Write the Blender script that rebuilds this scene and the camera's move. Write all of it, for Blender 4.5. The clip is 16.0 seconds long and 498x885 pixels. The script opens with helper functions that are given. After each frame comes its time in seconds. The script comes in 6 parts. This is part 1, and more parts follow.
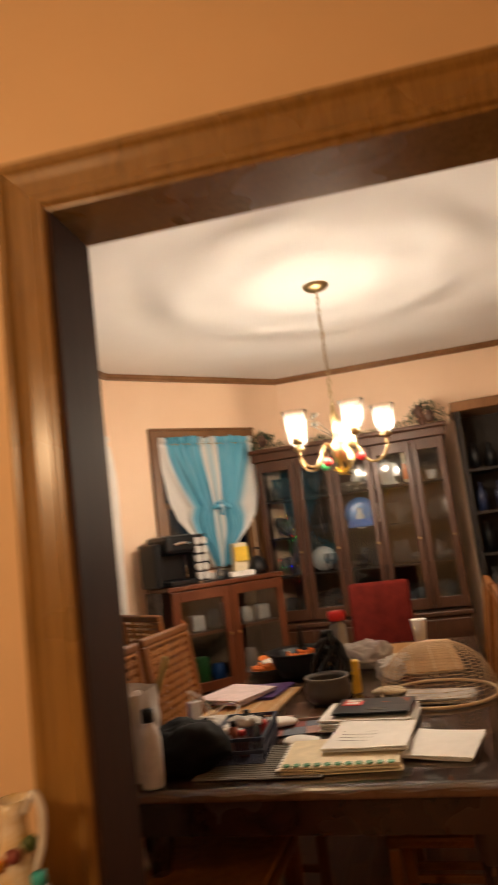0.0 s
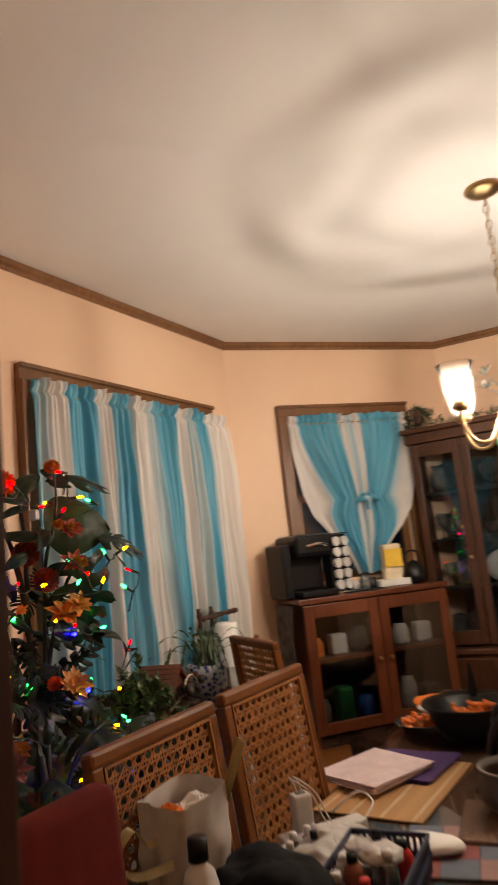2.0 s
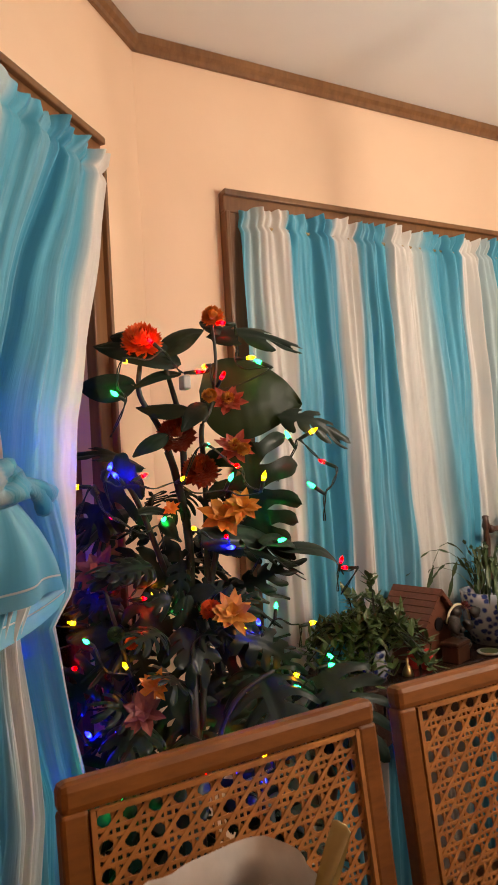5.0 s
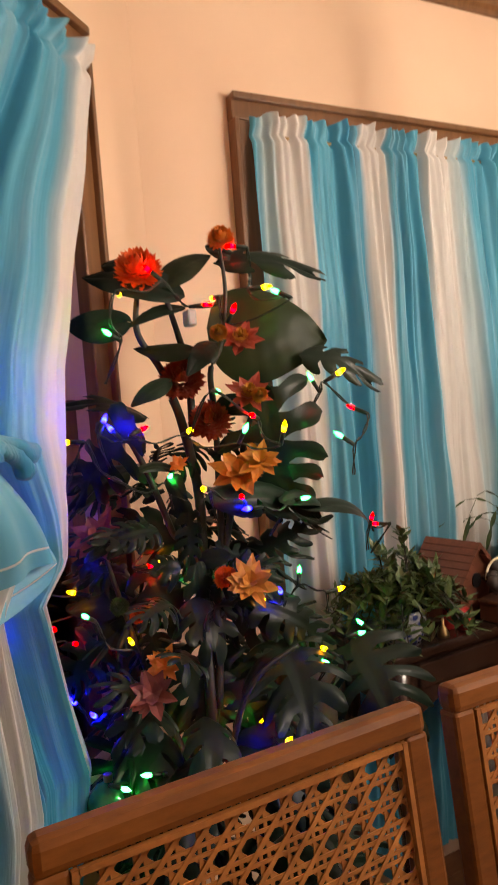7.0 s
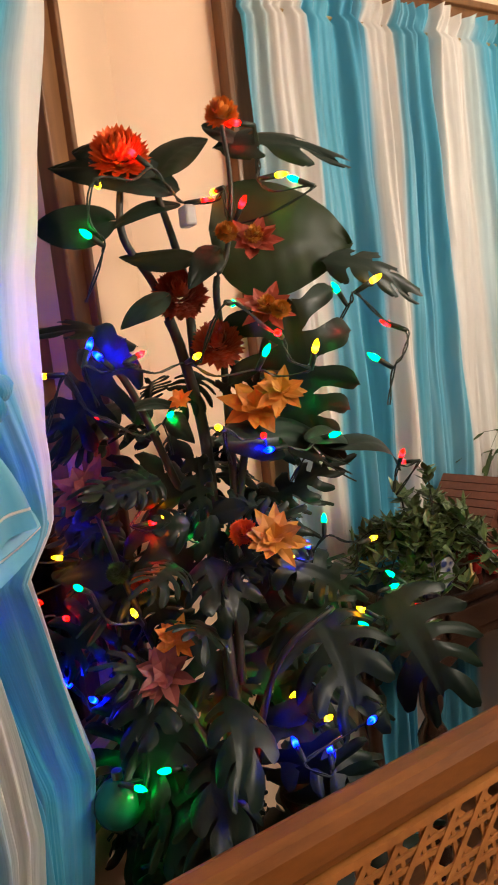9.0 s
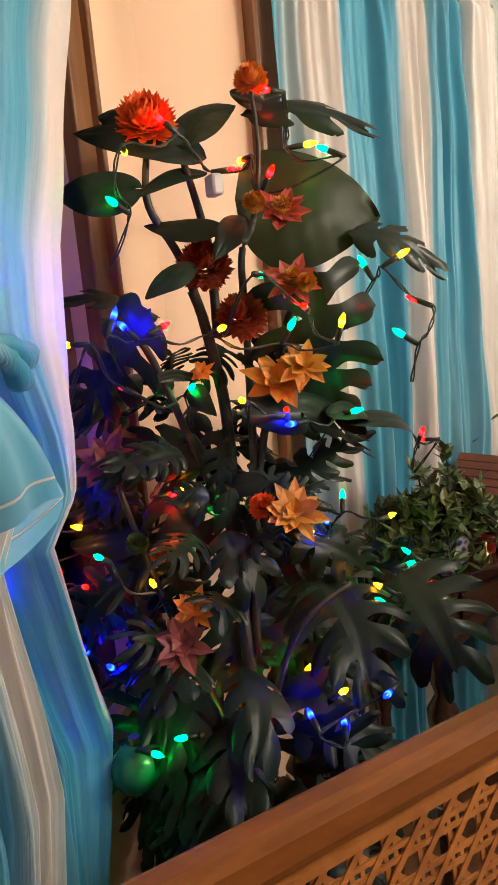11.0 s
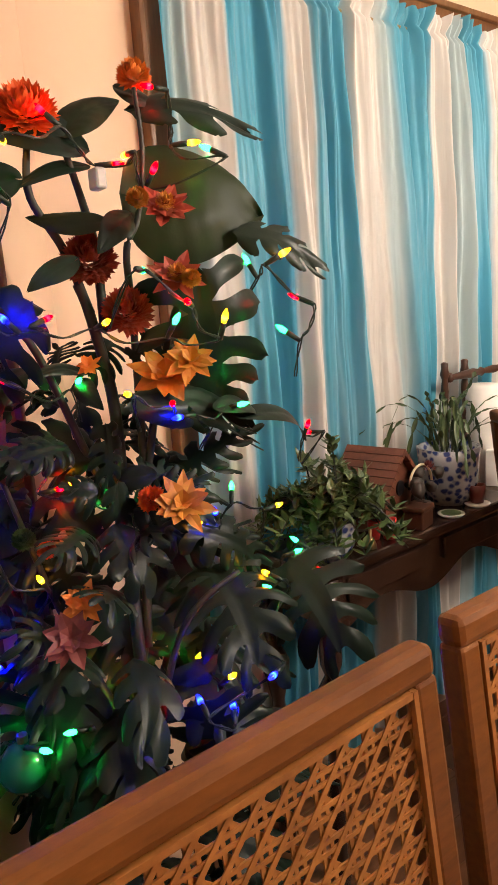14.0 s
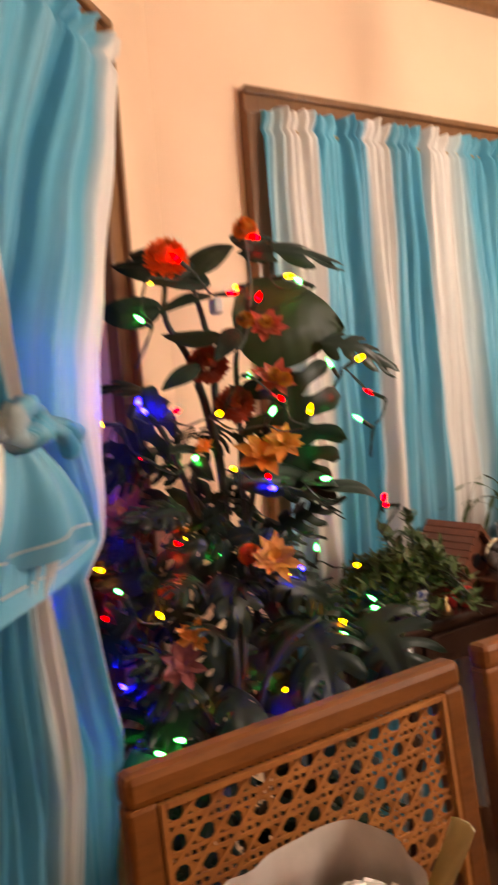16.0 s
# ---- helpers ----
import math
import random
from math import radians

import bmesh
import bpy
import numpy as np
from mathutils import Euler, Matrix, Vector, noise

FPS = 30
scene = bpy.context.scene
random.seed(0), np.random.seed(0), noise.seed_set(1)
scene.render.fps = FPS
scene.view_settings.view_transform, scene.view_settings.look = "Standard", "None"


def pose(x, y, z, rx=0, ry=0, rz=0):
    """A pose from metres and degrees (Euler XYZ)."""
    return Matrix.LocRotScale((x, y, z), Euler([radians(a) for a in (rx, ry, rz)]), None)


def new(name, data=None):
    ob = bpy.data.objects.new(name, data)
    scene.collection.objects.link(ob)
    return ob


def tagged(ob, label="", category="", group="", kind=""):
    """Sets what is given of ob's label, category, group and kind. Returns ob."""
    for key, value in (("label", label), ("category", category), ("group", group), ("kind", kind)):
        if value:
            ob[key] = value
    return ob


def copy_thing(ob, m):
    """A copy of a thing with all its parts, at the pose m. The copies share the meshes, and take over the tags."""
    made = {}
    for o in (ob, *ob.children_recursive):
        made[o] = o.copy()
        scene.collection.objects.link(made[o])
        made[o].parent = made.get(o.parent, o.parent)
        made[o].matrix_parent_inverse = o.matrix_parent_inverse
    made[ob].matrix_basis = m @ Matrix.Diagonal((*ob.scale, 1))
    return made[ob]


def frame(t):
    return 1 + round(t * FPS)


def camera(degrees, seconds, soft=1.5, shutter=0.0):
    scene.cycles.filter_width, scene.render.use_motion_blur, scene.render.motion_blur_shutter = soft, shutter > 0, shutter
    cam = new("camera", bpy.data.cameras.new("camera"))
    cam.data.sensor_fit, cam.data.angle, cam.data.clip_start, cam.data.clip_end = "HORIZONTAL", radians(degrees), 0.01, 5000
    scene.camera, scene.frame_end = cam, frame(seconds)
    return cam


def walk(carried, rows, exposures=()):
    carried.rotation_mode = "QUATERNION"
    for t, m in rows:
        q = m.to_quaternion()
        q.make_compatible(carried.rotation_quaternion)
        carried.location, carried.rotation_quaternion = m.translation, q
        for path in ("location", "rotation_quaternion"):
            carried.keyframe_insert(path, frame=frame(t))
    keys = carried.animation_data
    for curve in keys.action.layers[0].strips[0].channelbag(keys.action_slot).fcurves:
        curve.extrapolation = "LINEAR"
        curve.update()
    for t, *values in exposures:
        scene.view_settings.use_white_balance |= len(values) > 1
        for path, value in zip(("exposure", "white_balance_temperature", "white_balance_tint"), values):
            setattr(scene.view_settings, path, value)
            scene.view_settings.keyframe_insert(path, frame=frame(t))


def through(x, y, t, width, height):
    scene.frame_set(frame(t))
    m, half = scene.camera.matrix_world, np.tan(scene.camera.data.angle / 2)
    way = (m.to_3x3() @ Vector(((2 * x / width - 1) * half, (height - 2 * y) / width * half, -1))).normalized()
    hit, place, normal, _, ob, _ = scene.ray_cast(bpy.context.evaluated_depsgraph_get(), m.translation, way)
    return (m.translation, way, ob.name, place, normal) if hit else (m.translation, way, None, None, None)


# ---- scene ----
cam = camera(40.8, 16.0, shutter=0.85)
METRES, EYE, TILT, LEAN, TURN = 2.55, 1.40, 0.0, 0.0, 14.8
ROWS = [
    (0.0, 0.0, 0.0, 0.0, 1.06, 8.64, 6.98),
    (0.5, 0.0011, 0.0888, 0.0078, -3.55, 7.33, 6.79),
    (1.0, 0.0148, 0.1666, 0.0138, 2.5, 9.34, 5.32),
    (1.5, 0.0257, 0.2466, 0.0122, 11.61, 8.67, 5.26),
    (2.0, 0.0295, 0.3348, 0.0134, 15.21, 9.64, 6.04),
    (2.5, 0.048, 0.4123, 0.0173, 24.28, 8.07, 3.79),
    (3.0, 0.0526, 0.4803, 0.0113, 32.89, 5.77, 3.39),
    (3.5, 0.0449, 0.5451, 0.0134, 36.41, 7.82, 2.7),
    (4.0, 0.0502, 0.6002, 0.0117, 44.17, 4.18, 3.83),
    (6.5, -0.0202, 0.6967, 0.0146, 46.7, -0.12, 3.61),
    (7.0, -0.0233, 0.7126, 0.019, 47.23, -3.05, 4.4),
    (7.5, -0.0418, 0.7237, 0.0196, 46.43, -3.83, 6.07),
    (8.0, -0.0736, 0.7273, 0.0176, 44.95, -4.37, 6.28),
    (8.5, -0.0977, 0.7408, 0.01, 43.84, -7.64, 6.66),
    (9.0, -0.1059, 0.746, 0.0084, 44.17, -8.19, 6.23),
    (9.5, -0.1108, 0.7464, 0.0077, 44.92, -9.08, 5.2),
    (12.0, -0.1122, 0.7369, 0.0082, 45.04, -10.42, 5.16),
    (12.5, -0.1074, 0.734, 0.0081, 43.54, -10.11, 4.99),
    (13.0, -0.097, 0.735, 0.0076, 38.72, -10.02, 3.69),
    (13.5, -0.0933, 0.7324, 0.0064, 36.94, -9.5, 3.61),
    (14.0, -0.0993, 0.7412, 0.0072, 36.86, -11.24, 4.21),
    (14.5, -0.0986, 0.736, 0.0111, 36.91, -8.75, 3.27),
    (15.0, -0.0866, 0.7198, 0.0118, 40.77, -8.43, 2.87),
    (15.5, -0.0572, 0.6969, 0.0144, 41.23, -7.4, 2.85),
    (16.0, -0.0299, 0.6734, 0.0159, 45.48, -3.87, 4.28),
]
walk(cam, [(t, pose(0, 0, EYE, TILT, LEAN, TURN) @ pose(METRES * x, METRES * y, METRES * z, 90 + pitch, roll, yaw)) for t, x, y, z, yaw, pitch, roll in ROWS],
     exposures=[(0.0, -0.15, 7150, 12), (1.5, -0.47, 6800, 14), (2.5, -0.32, 6650, 10), (3.5, -0.02, 6500, 9), (7.0, 0.14, 6700, 14), (9.0, 0.35, 6450, 8), (12.5, 0.46, 6500, 8), (14.0, 0.53, 6500, 12), (15.0, 0.5, 6650, 12), (16.0, 0.34, 6950, 18)])

# ---- world and lamps ----
world = bpy.data.worlds.new("night")
scene.world = world
world.use_nodes = True
world.node_tree.nodes["Background"].inputs[0].default_value = (0.012, 0.016, 0.028, 1)
world.node_tree.nodes["Background"].inputs[1].default_value = 0.3


def lamp(name, kind, loc, watts, colour, size=0.03):
    data = bpy.data.lights.new(name, kind)
    data.energy, data.color = watts, colour
    if kind == "POINT":
        data.shadow_soft_size = size
    else:
        data.size = size
    ob = new(name, data)
    ob.location = loc
    return ob


CHAND = Vector((-0.42, 3.30, 0))
FILAMENT = 39000.0
WARM = (1.0, 0.91, 0.79)
lamp("hall_lamp", "POINT", (-1.0, -0.45, 1.86), 34, (1.0, 0.70, 0.40), 0.09)

# ---- materials ----


def mat(name, build):
    m = bpy.data.materials.new(name)
    m.use_nodes = True
    nt = m.node_tree
    b = nt.nodes["Principled BSDF"]
    build(nt, b)
    return m


def nd(nt, kind, **values):
    n = nt.nodes.new(kind)
    for k, v in values.items():
        if isinstance(k, str) and k in n.inputs:
            n.inputs[k].default_value = v
    return n


def ramp(nt, fac, stops):
    r = nt.nodes.new("ShaderNodeValToRGB")
    el = r.color_ramp.elements
    while len(el) < len(stops):
        el.new(0.5)
    for e, (p, c) in zip(el, stops):
        e.position, e.color = p, (*c, 1)
    nt.links.new(fac, r.inputs[0])
    return r.outputs[0]


def coords(nt, scale=(1, 1, 1), space="Object"):
    c = nt.nodes.new("ShaderNodeTexCoord")
    m = nt.nodes.new("ShaderNodeMapping")
    m.inputs["Scale"].default_value = scale
    nt.links.new(c.outputs[space], m.inputs[0])
    return m.outputs[0]


def noise_fac(nt, vec, scale, detail=4, rough=0.6):
    n = nd(nt, "ShaderNodeTexNoise", Scale=scale, Detail=detail, Roughness=rough)
    nt.links.new(vec, n.inputs["Vector"])
    return n.outputs["Fac"]


def bump(nt, b, height, strength, dist=0.002):
    n = nd(nt, "ShaderNodeBump", Strength=strength, Distance=dist)
    nt.links.new(height, n.inputs["Height"])
    nt.links.new(n.outputs[0], b.inputs["Normal"])


def mottled(name, lo, hi, scale=6, rough=0.6, fine=120, relief=0.15, metal=0.0, spec=0.5, coat=0.0):
    def build(nt, b):
        v = coords(nt)
        nt.links.new(ramp(nt, noise_fac(nt, v, scale, 5), ((0.3, lo), (0.7, hi))), b.inputs["Base Color"])
        b.inputs["Roughness"].default_value = rough
        b.inputs["Metallic"].default_value = metal
        b.inputs["Specular IOR Level"].default_value = spec
        b.inputs["Coat Weight"].default_value = coat
        if relief:
            bump(nt, b, noise_fac(nt, v, fine, 3), relief, 0.001)
    return mat(name, build)


def wooden(name, lo, hi, along=(14, 14, 1.2), rough=0.35, coat=0.2, relief=0.12, spec=0.5):
    def build(nt, b):
        v = coords(nt, along)
        f = noise_fac(nt, v, 4.0, 8, 0.65)
        v2 = coords(nt)
        g = noise_fac(nt, v2, 2.2, 3)
        mix = nd(nt, "ShaderNodeMath")
        mix.operation = "ADD"
        nt.links.new(f, mix.inputs[0])
        nt.links.new(g, mix.inputs[1])
        half = nd(nt, "ShaderNodeMath")
        half.operation = "MULTIPLY"
        half.inputs[1].default_value = 0.5
        nt.links.new(mix.outputs[0], half.inputs[0])
        nt.links.new(ramp(nt, half.outputs[0], ((0.36, lo), (0.64, hi))), b.inputs["Base Color"])
        r = nt.nodes.new("ShaderNodeMapRange")
        r.inputs["To Min"].default_value, r.inputs["To Max"].default_value = rough - 0.1, rough + 0.15
        nt.links.new(g, r.inputs[0])
        nt.links.new(r.outputs[0], b.inputs["Roughness"])
        b.inputs["Coat Weight"].default_value = coat
        b.inputs["Coat Roughness"].default_value = 0.2
        b.inputs["Specular IOR Level"].default_value = spec
        bump(nt, b, f, relief, 0.001)
    return mat(name, build)


def glassy(name, tint=(1, 1, 1), clear=0.8, rough=0.03):
    """Thin clear glass: most light passes straight on, the rest is mirrored by the angle."""
    def build(nt, b):
        out = nt.nodes["Material Output"]
        tr = nd(nt, "ShaderNodeBsdfTransparent", Color=(*tint, 1))
        gl = nd(nt, "ShaderNodeBsdfGlossy", Roughness=rough)
        fr = nd(nt, "ShaderNodeFresnel", IOR=1.5)
        add = nd(nt, "ShaderNodeMath")
        add.operation = "ADD"
        add.inputs[1].default_value = (1 - clear) * 0.5
        nt.links.new(fr.outputs[0], add.inputs[0])
        mx = nt.nodes.new("ShaderNodeMixShader")
        nt.links.new(add.outputs[0], mx.inputs[0])
        nt.links.new(tr.outputs[0], mx.inputs[1])
        nt.links.new(gl.outputs[0], mx.inputs[2])
        nt.links.new(mx.outputs[0], out.inputs["Surface"])
        nt.nodes.remove(b)
    return mat(name, build)


def bulb_glow(name, colour, core, strength):
    """A small coloured bulb, paler and hotter in its lower half."""
    def build(nt, b):
        sep = nt.nodes.new("ShaderNodeSeparateXYZ")
        nt.links.new(coords(nt), sep.inputs[0])
        r = nt.nodes.new("ShaderNodeMapRange")
        r.inputs["From Min"].default_value, r.inputs["From Max"].default_value = 0.002, 0.016
        nt.links.new(sep.outputs[2], r.inputs[0])
        col = ramp(nt, r.outputs[0], ((0.0, colour), (0.35, core), (0.75, colour)))
        nt.links.new(col, b.inputs["Emission Color"])
        b.inputs["Base Color"].default_value = (*colour, 1)
        b.inputs["Emission Strength"].default_value = strength
        b.inputs["Roughness"].default_value = 0.2
    return mat(name, build)


def glowing(name, colour, strength, base=None):
    def build(nt, b):
        b.inputs["Base Color"].default_value = (*(base or colour), 1)
        b.inputs["Emission Color"].default_value = (*colour, 1)
        b.inputs["Emission Strength"].default_value = strength
        b.inputs["Roughness"].default_value = 0.2
    return mat(name, build)


def plain(name, colour, rough=0.5, metal=0.0, spec=0.5, through=0.0, vary=0.12):
    """Plain plastic, paper, card or metal, with a slight unevenness."""
    def build(nt, b):
        v = coords(nt)
        lo = tuple(c * (1 - vary) for c in colour)
        hi = tuple(min(1, c * (1 + vary)) for c in colour)
        nt.links.new(ramp(nt, noise_fac(nt, v, 22, 4), ((0.3, lo), (0.7, hi))), b.inputs["Base Color"])
        b.inputs["Roughness"].default_value = rough
        b.inputs["Metallic"].default_value = metal
        b.inputs["Specular IOR Level"].default_value = spec
        b.inputs["Transmission Weight"].default_value = through
        bump(nt, b, noise_fac(nt, v, 90, 2), 0.08, 0.001)
    return mat(name, build)


def curtain_cloth(name, stripes, seed, wobble=0.012):
    """Thin gathered cloth with broad blue and off-white stripes that run down it, faded at their edges."""
    def build(nt, b):
        uv = nt.nodes.new("ShaderNodeUVMap")
        sep = nt.nodes.new("ShaderNodeSeparateXYZ")
        nt.links.new(uv.outputs[0], sep.inputs[0])
        mp = nt.nodes.new("ShaderNodeMapping")
        mp.inputs["Scale"].default_value = (14, 2.2, 1)
        mp.inputs["Location"].default_value = (seed, seed, 0)
        nt.links.new(uv.outputs[0], mp.inputs[0])
        wob = noise_fac(nt, mp.outputs[0], 1.0, 5, 0.7)
        ad = nt.nodes.new("ShaderNodeMath")
        ad.operation = "MULTIPLY_ADD"
        ad.inputs[1].default_value = wobble
        nt.links.new(wob, ad.inputs[0])
        nt.links.new(sep.outputs[0], ad.inputs[2])
        tint = {"w": (0.80, 0.76, 0.72), "p": (0.50, 0.64, 0.68), "b": (0.095, 0.42, 0.60), "d": (0.05, 0.32, 0.50)}
        stops = []
        for x0, x1, c in stripes:
            stops += [(max(0.0, x0 + wobble * 0.5), tint[c]), (x1 + wobble * 0.5, tint[c])]
        dye = ramp(nt, ad.outputs[0], stops)
        worn = nt.nodes.new("ShaderNodeMapping")
        worn.inputs["Scale"].default_value = (26, 3.0, 1)
        nt.links.new(uv.outputs[0], worn.inputs[0])
        faded = ramp(nt, noise_fac(nt, worn.outputs[0], 1.0, 4), ((0.48, (0, 0, 0)), (0.78, (0.30, 0.30, 0.30))))
        mixc = nt.nodes.new("ShaderNodeMix")
        mixc.data_type = "RGBA"
        nt.links.new(faded, mixc.inputs[0])
        nt.links.new(dye, mixc.inputs[6])
        mixc.inputs[7].default_value = (0.62, 0.70, 0.71, 1)
        col = mixc.outputs[2]
        nt.links.new(col, b.inputs["Base Color"])
        b.inputs["Roughness"].default_value = 0.46
        b.inputs["Sheen Weight"].default_value = 0.1
        fine = nt.nodes.new("ShaderNodeMapping")
        fine.inputs["Scale"].default_value = (110, 7, 1)
        nt.links.new(uv.outputs[0], fine.inputs[0])
        bump(nt, b, noise_fac(nt, fine.outputs[0], 1.0, 4), 0.6, 0.004)
        tl = nt.nodes.new("ShaderNodeBsdfTranslucent")
        nt.links.new(col, tl.inputs[0])
        mx = nt.nodes.new("ShaderNodeMixShader")
        mx.inputs[0].default_value = 0.3
        nt.links.new(b.outputs[0], mx.inputs[1])
        nt.links.new(tl.outputs[0], mx.inputs[2])
        nt.links.new(mx.outputs[0], nt.nodes["Material Output"].inputs["Surface"])
    return mat(name, build)


WALL = mottled("peach_wall_paint", (0.75, 0.52, 0.355), (0.81, 0.575, 0.405), 1.3, 0.55, 160, 0.12, spec=0.3)
CEIL = mottled("white_ceiling_paint", (0.70, 0.665, 0.635), (0.77, 0.735, 0.70), 1.0, 0.75, 90, 0.25, spec=0.2)
HALL = mottled("tan_hall_paint", (0.72, 0.50, 0.30), (0.78, 0.56, 0.35), 1.3, 0.5, 160, 0.12, spec=0.3)
TRIM = wooden("brown_trim_wood", (0.13, 0.055, 0.020), (0.26, 0.12, 0.045), rough=0.32)
WCASE = wooden("window_casing_wood", (0.115, 0.047, 0.015), (0.22, 0.096, 0.033), rough=0.36, coat=0.1)
CASE = wooden("oak_casing", (0.20, 0.10, 0.024), (0.34, 0.18, 0.048), rough=0.26, coat=0.4)
DARKJ = wooden("dark_brown_jamb", (0.035, 0.016, 0.009), (0.06, 0.028, 0.016), rough=0.65, coat=0.0, spec=0.12)
FLOORW = wooden("floor_boards", (0.10, 0.038, 0.016), (0.20, 0.085, 0.036), (10, 1.0, 10), 0.4)
CHAIRW = wooden("honey_chair_wood", (0.102, 0.030, 0.0045), (0.21, 0.070, 0.0115), (22, 5, 22), 0.48, 0.0, 0.3, spec=0.3)
CANE = mottled("woven_cane", (0.22, 0.074, 0.012), (0.38, 0.145, 0.028), 30, 0.6)
HUTCHW = wooden("hutch_wood", (0.038, 0.013, 0.0055), (0.082, 0.029, 0.011), rough=0.42, coat=0.05, spec=0.35)
CABW = wooden("red_cabinet_wood", (0.075, 0.017, 0.006), (0.155, 0.040, 0.013), rough=0.3, coat=0.2)
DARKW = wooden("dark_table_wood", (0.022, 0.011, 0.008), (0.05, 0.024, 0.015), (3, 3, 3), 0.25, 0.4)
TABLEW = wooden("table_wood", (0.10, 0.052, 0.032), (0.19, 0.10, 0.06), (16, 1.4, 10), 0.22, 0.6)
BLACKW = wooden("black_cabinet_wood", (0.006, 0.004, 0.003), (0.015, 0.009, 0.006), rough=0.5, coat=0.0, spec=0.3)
REDCLOTH = mottled("red_upholstery", (0.075, 0.006, 0.004), (0.12, 0.011, 0.007), 14, 0.9, 400, 0.5, spec=0.15)
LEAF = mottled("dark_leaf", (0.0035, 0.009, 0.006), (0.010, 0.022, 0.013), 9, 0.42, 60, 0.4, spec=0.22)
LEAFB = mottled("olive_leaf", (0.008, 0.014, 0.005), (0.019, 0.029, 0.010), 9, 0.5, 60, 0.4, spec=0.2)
JADE = mottled("jade_leaf", (0.036, 0.066, 0.018), (0.11, 0.16, 0.055), 40, 0.4, 200, 0.1)
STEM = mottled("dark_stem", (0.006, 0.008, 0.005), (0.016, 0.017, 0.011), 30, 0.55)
PETAL_RED = mottled("red_petal", (0.72, 0.07, 0.015), (0.88, 0.20, 0.03), 40, 0.6)
PETAL_AMBER = mottled("amber_petal", (0.34, 0.11, 0.010), (0.50, 0.20, 0.02), 40, 0.6)
PETAL_ORANGE = mottled("orange_petal", (0.66, 0.15, 0.02), (0.80, 0.30, 0.04), 40, 0.6)
PETAL_DARK = mottled("rust_petal", (0.20, 0.020, 0.010), (0.33, 0.045, 0.018), 40, 0.6)
PETAL_YELLOW = mottled("yellow_petal", (0.42, 0.14, 0.012), (0.54, 0.24, 0.03), 40, 0.6)
PETAL_PINK = mottled("pink_petal", (0.15, 0.024, 0.028), (0.26, 0.065, 0.05), 40, 0.6)
BLACK = plain("black_plastic", (0.005, 0.005, 0.006), 0.35, spec=0.3)
BLACKCLOTH = plain("black_cloth", (0.005, 0.005, 0.006), 0.85, spec=0.2)
WIRE = plain("dark_green_wire", (0.006, 0.016, 0.010), 0.45)
WHITE = plain("white_plastic", (0.60, 0.58, 0.55), 0.45)
PAPER = plain("white_paper", (0.76, 0.74, 0.70), 0.8, vary=0.05)
CREAM = plain("cream_card", (0.70, 0.60, 0.42), 0.8)
NAVY = plain("navy_plastic", (0.012, 0.018, 0.05), 0.35)
PURPLE = plain("purple_card", (0.07, 0.028, 0.14), 0.5)
PINKP = plain("pink_paper", (0.72, 0.58, 0.58), 0.8)
REDP = plain("red_plastic", (0.60, 0.03, 0.03), 0.35)
ORANGE = plain("orange_food", (0.80, 0.20, 0.03), 0.6)
YELLOW = plain("yellow_plastic", (0.78, 0.50, 0.05), 0.45)
BLUEP = plain("blue_plastic", (0.03, 0.14, 0.50), 0.35)
TEAL = plain("teal_plastic", (0.03, 0.40, 0.42), 0.35)
GREY = plain("grey_weave", (0.15, 0.13, 0.11), 0.8)
BRASS = plain("brushed_brass", (0.42, 0.29, 0.14), 0.32, 1.0)
CHROME = plain("chrome", (0.75, 0.75, 0.76), 0.14, 1.0)
CERAMIC = plain("white_ceramic", (0.72, 0.70, 0.67), 0.2)
CLAY = plain("dark_clay", (0.06, 0.045, 0.034), 0.5)
TERRA = plain("brick_red_clay", (0.26, 0.075, 0.04), 0.6)
HOUSEW = wooden("house_wood", (0.085, 0.025, 0.013), (0.17, 0.055, 0.028), (20, 4, 20), 0.5, 0.0)
RACKW = wooden("turned_wood", (0.035, 0.013, 0.007), (0.08, 0.03, 0.015), (20, 20, 4), 0.4)
MOSS = mottled("dark_moss", (0.012, 0.014, 0.010), (0.05, 0.03, 0.025), 40, 0.6)
PINE = mottled("pine_needle", (0.010, 0.035, 0.016), (0.03, 0.075, 0.035), 30, 0.6)
SHOOT = mottled("cactus_shoot", (0.022, 0.045, 0.012), (0.07, 0.11, 0.035), 40, 0.5)
DARKRED = plain("dark_red_glaze", (0.12, 0.02, 0.015), 0.3)
GREENP = plain("green_plastic", (0.03, 0.22, 0.07), 0.4)
BAMBOO = mottled("bamboo_slat", (0.40, 0.20, 0.075), (0.58, 0.34, 0.14), 18, 0.5)
STRAW = mottled("straw_net", (0.50, 0.34, 0.19), (0.62, 0.45, 0.28), 30, 0.7)
STRAP = plain("yellowed_plastic", (0.42, 0.36, 0.17), 0.4)
BAG = plain("thin_white_plastic", (0.50, 0.47, 0.44), 0.4)
GLASS = glassy("clear_glass", (0.96, 0.97, 0.97), 0.85)
DOORGLASS = glassy("cabinet_glass", (0.85, 0.86, 0.86), 0.96)


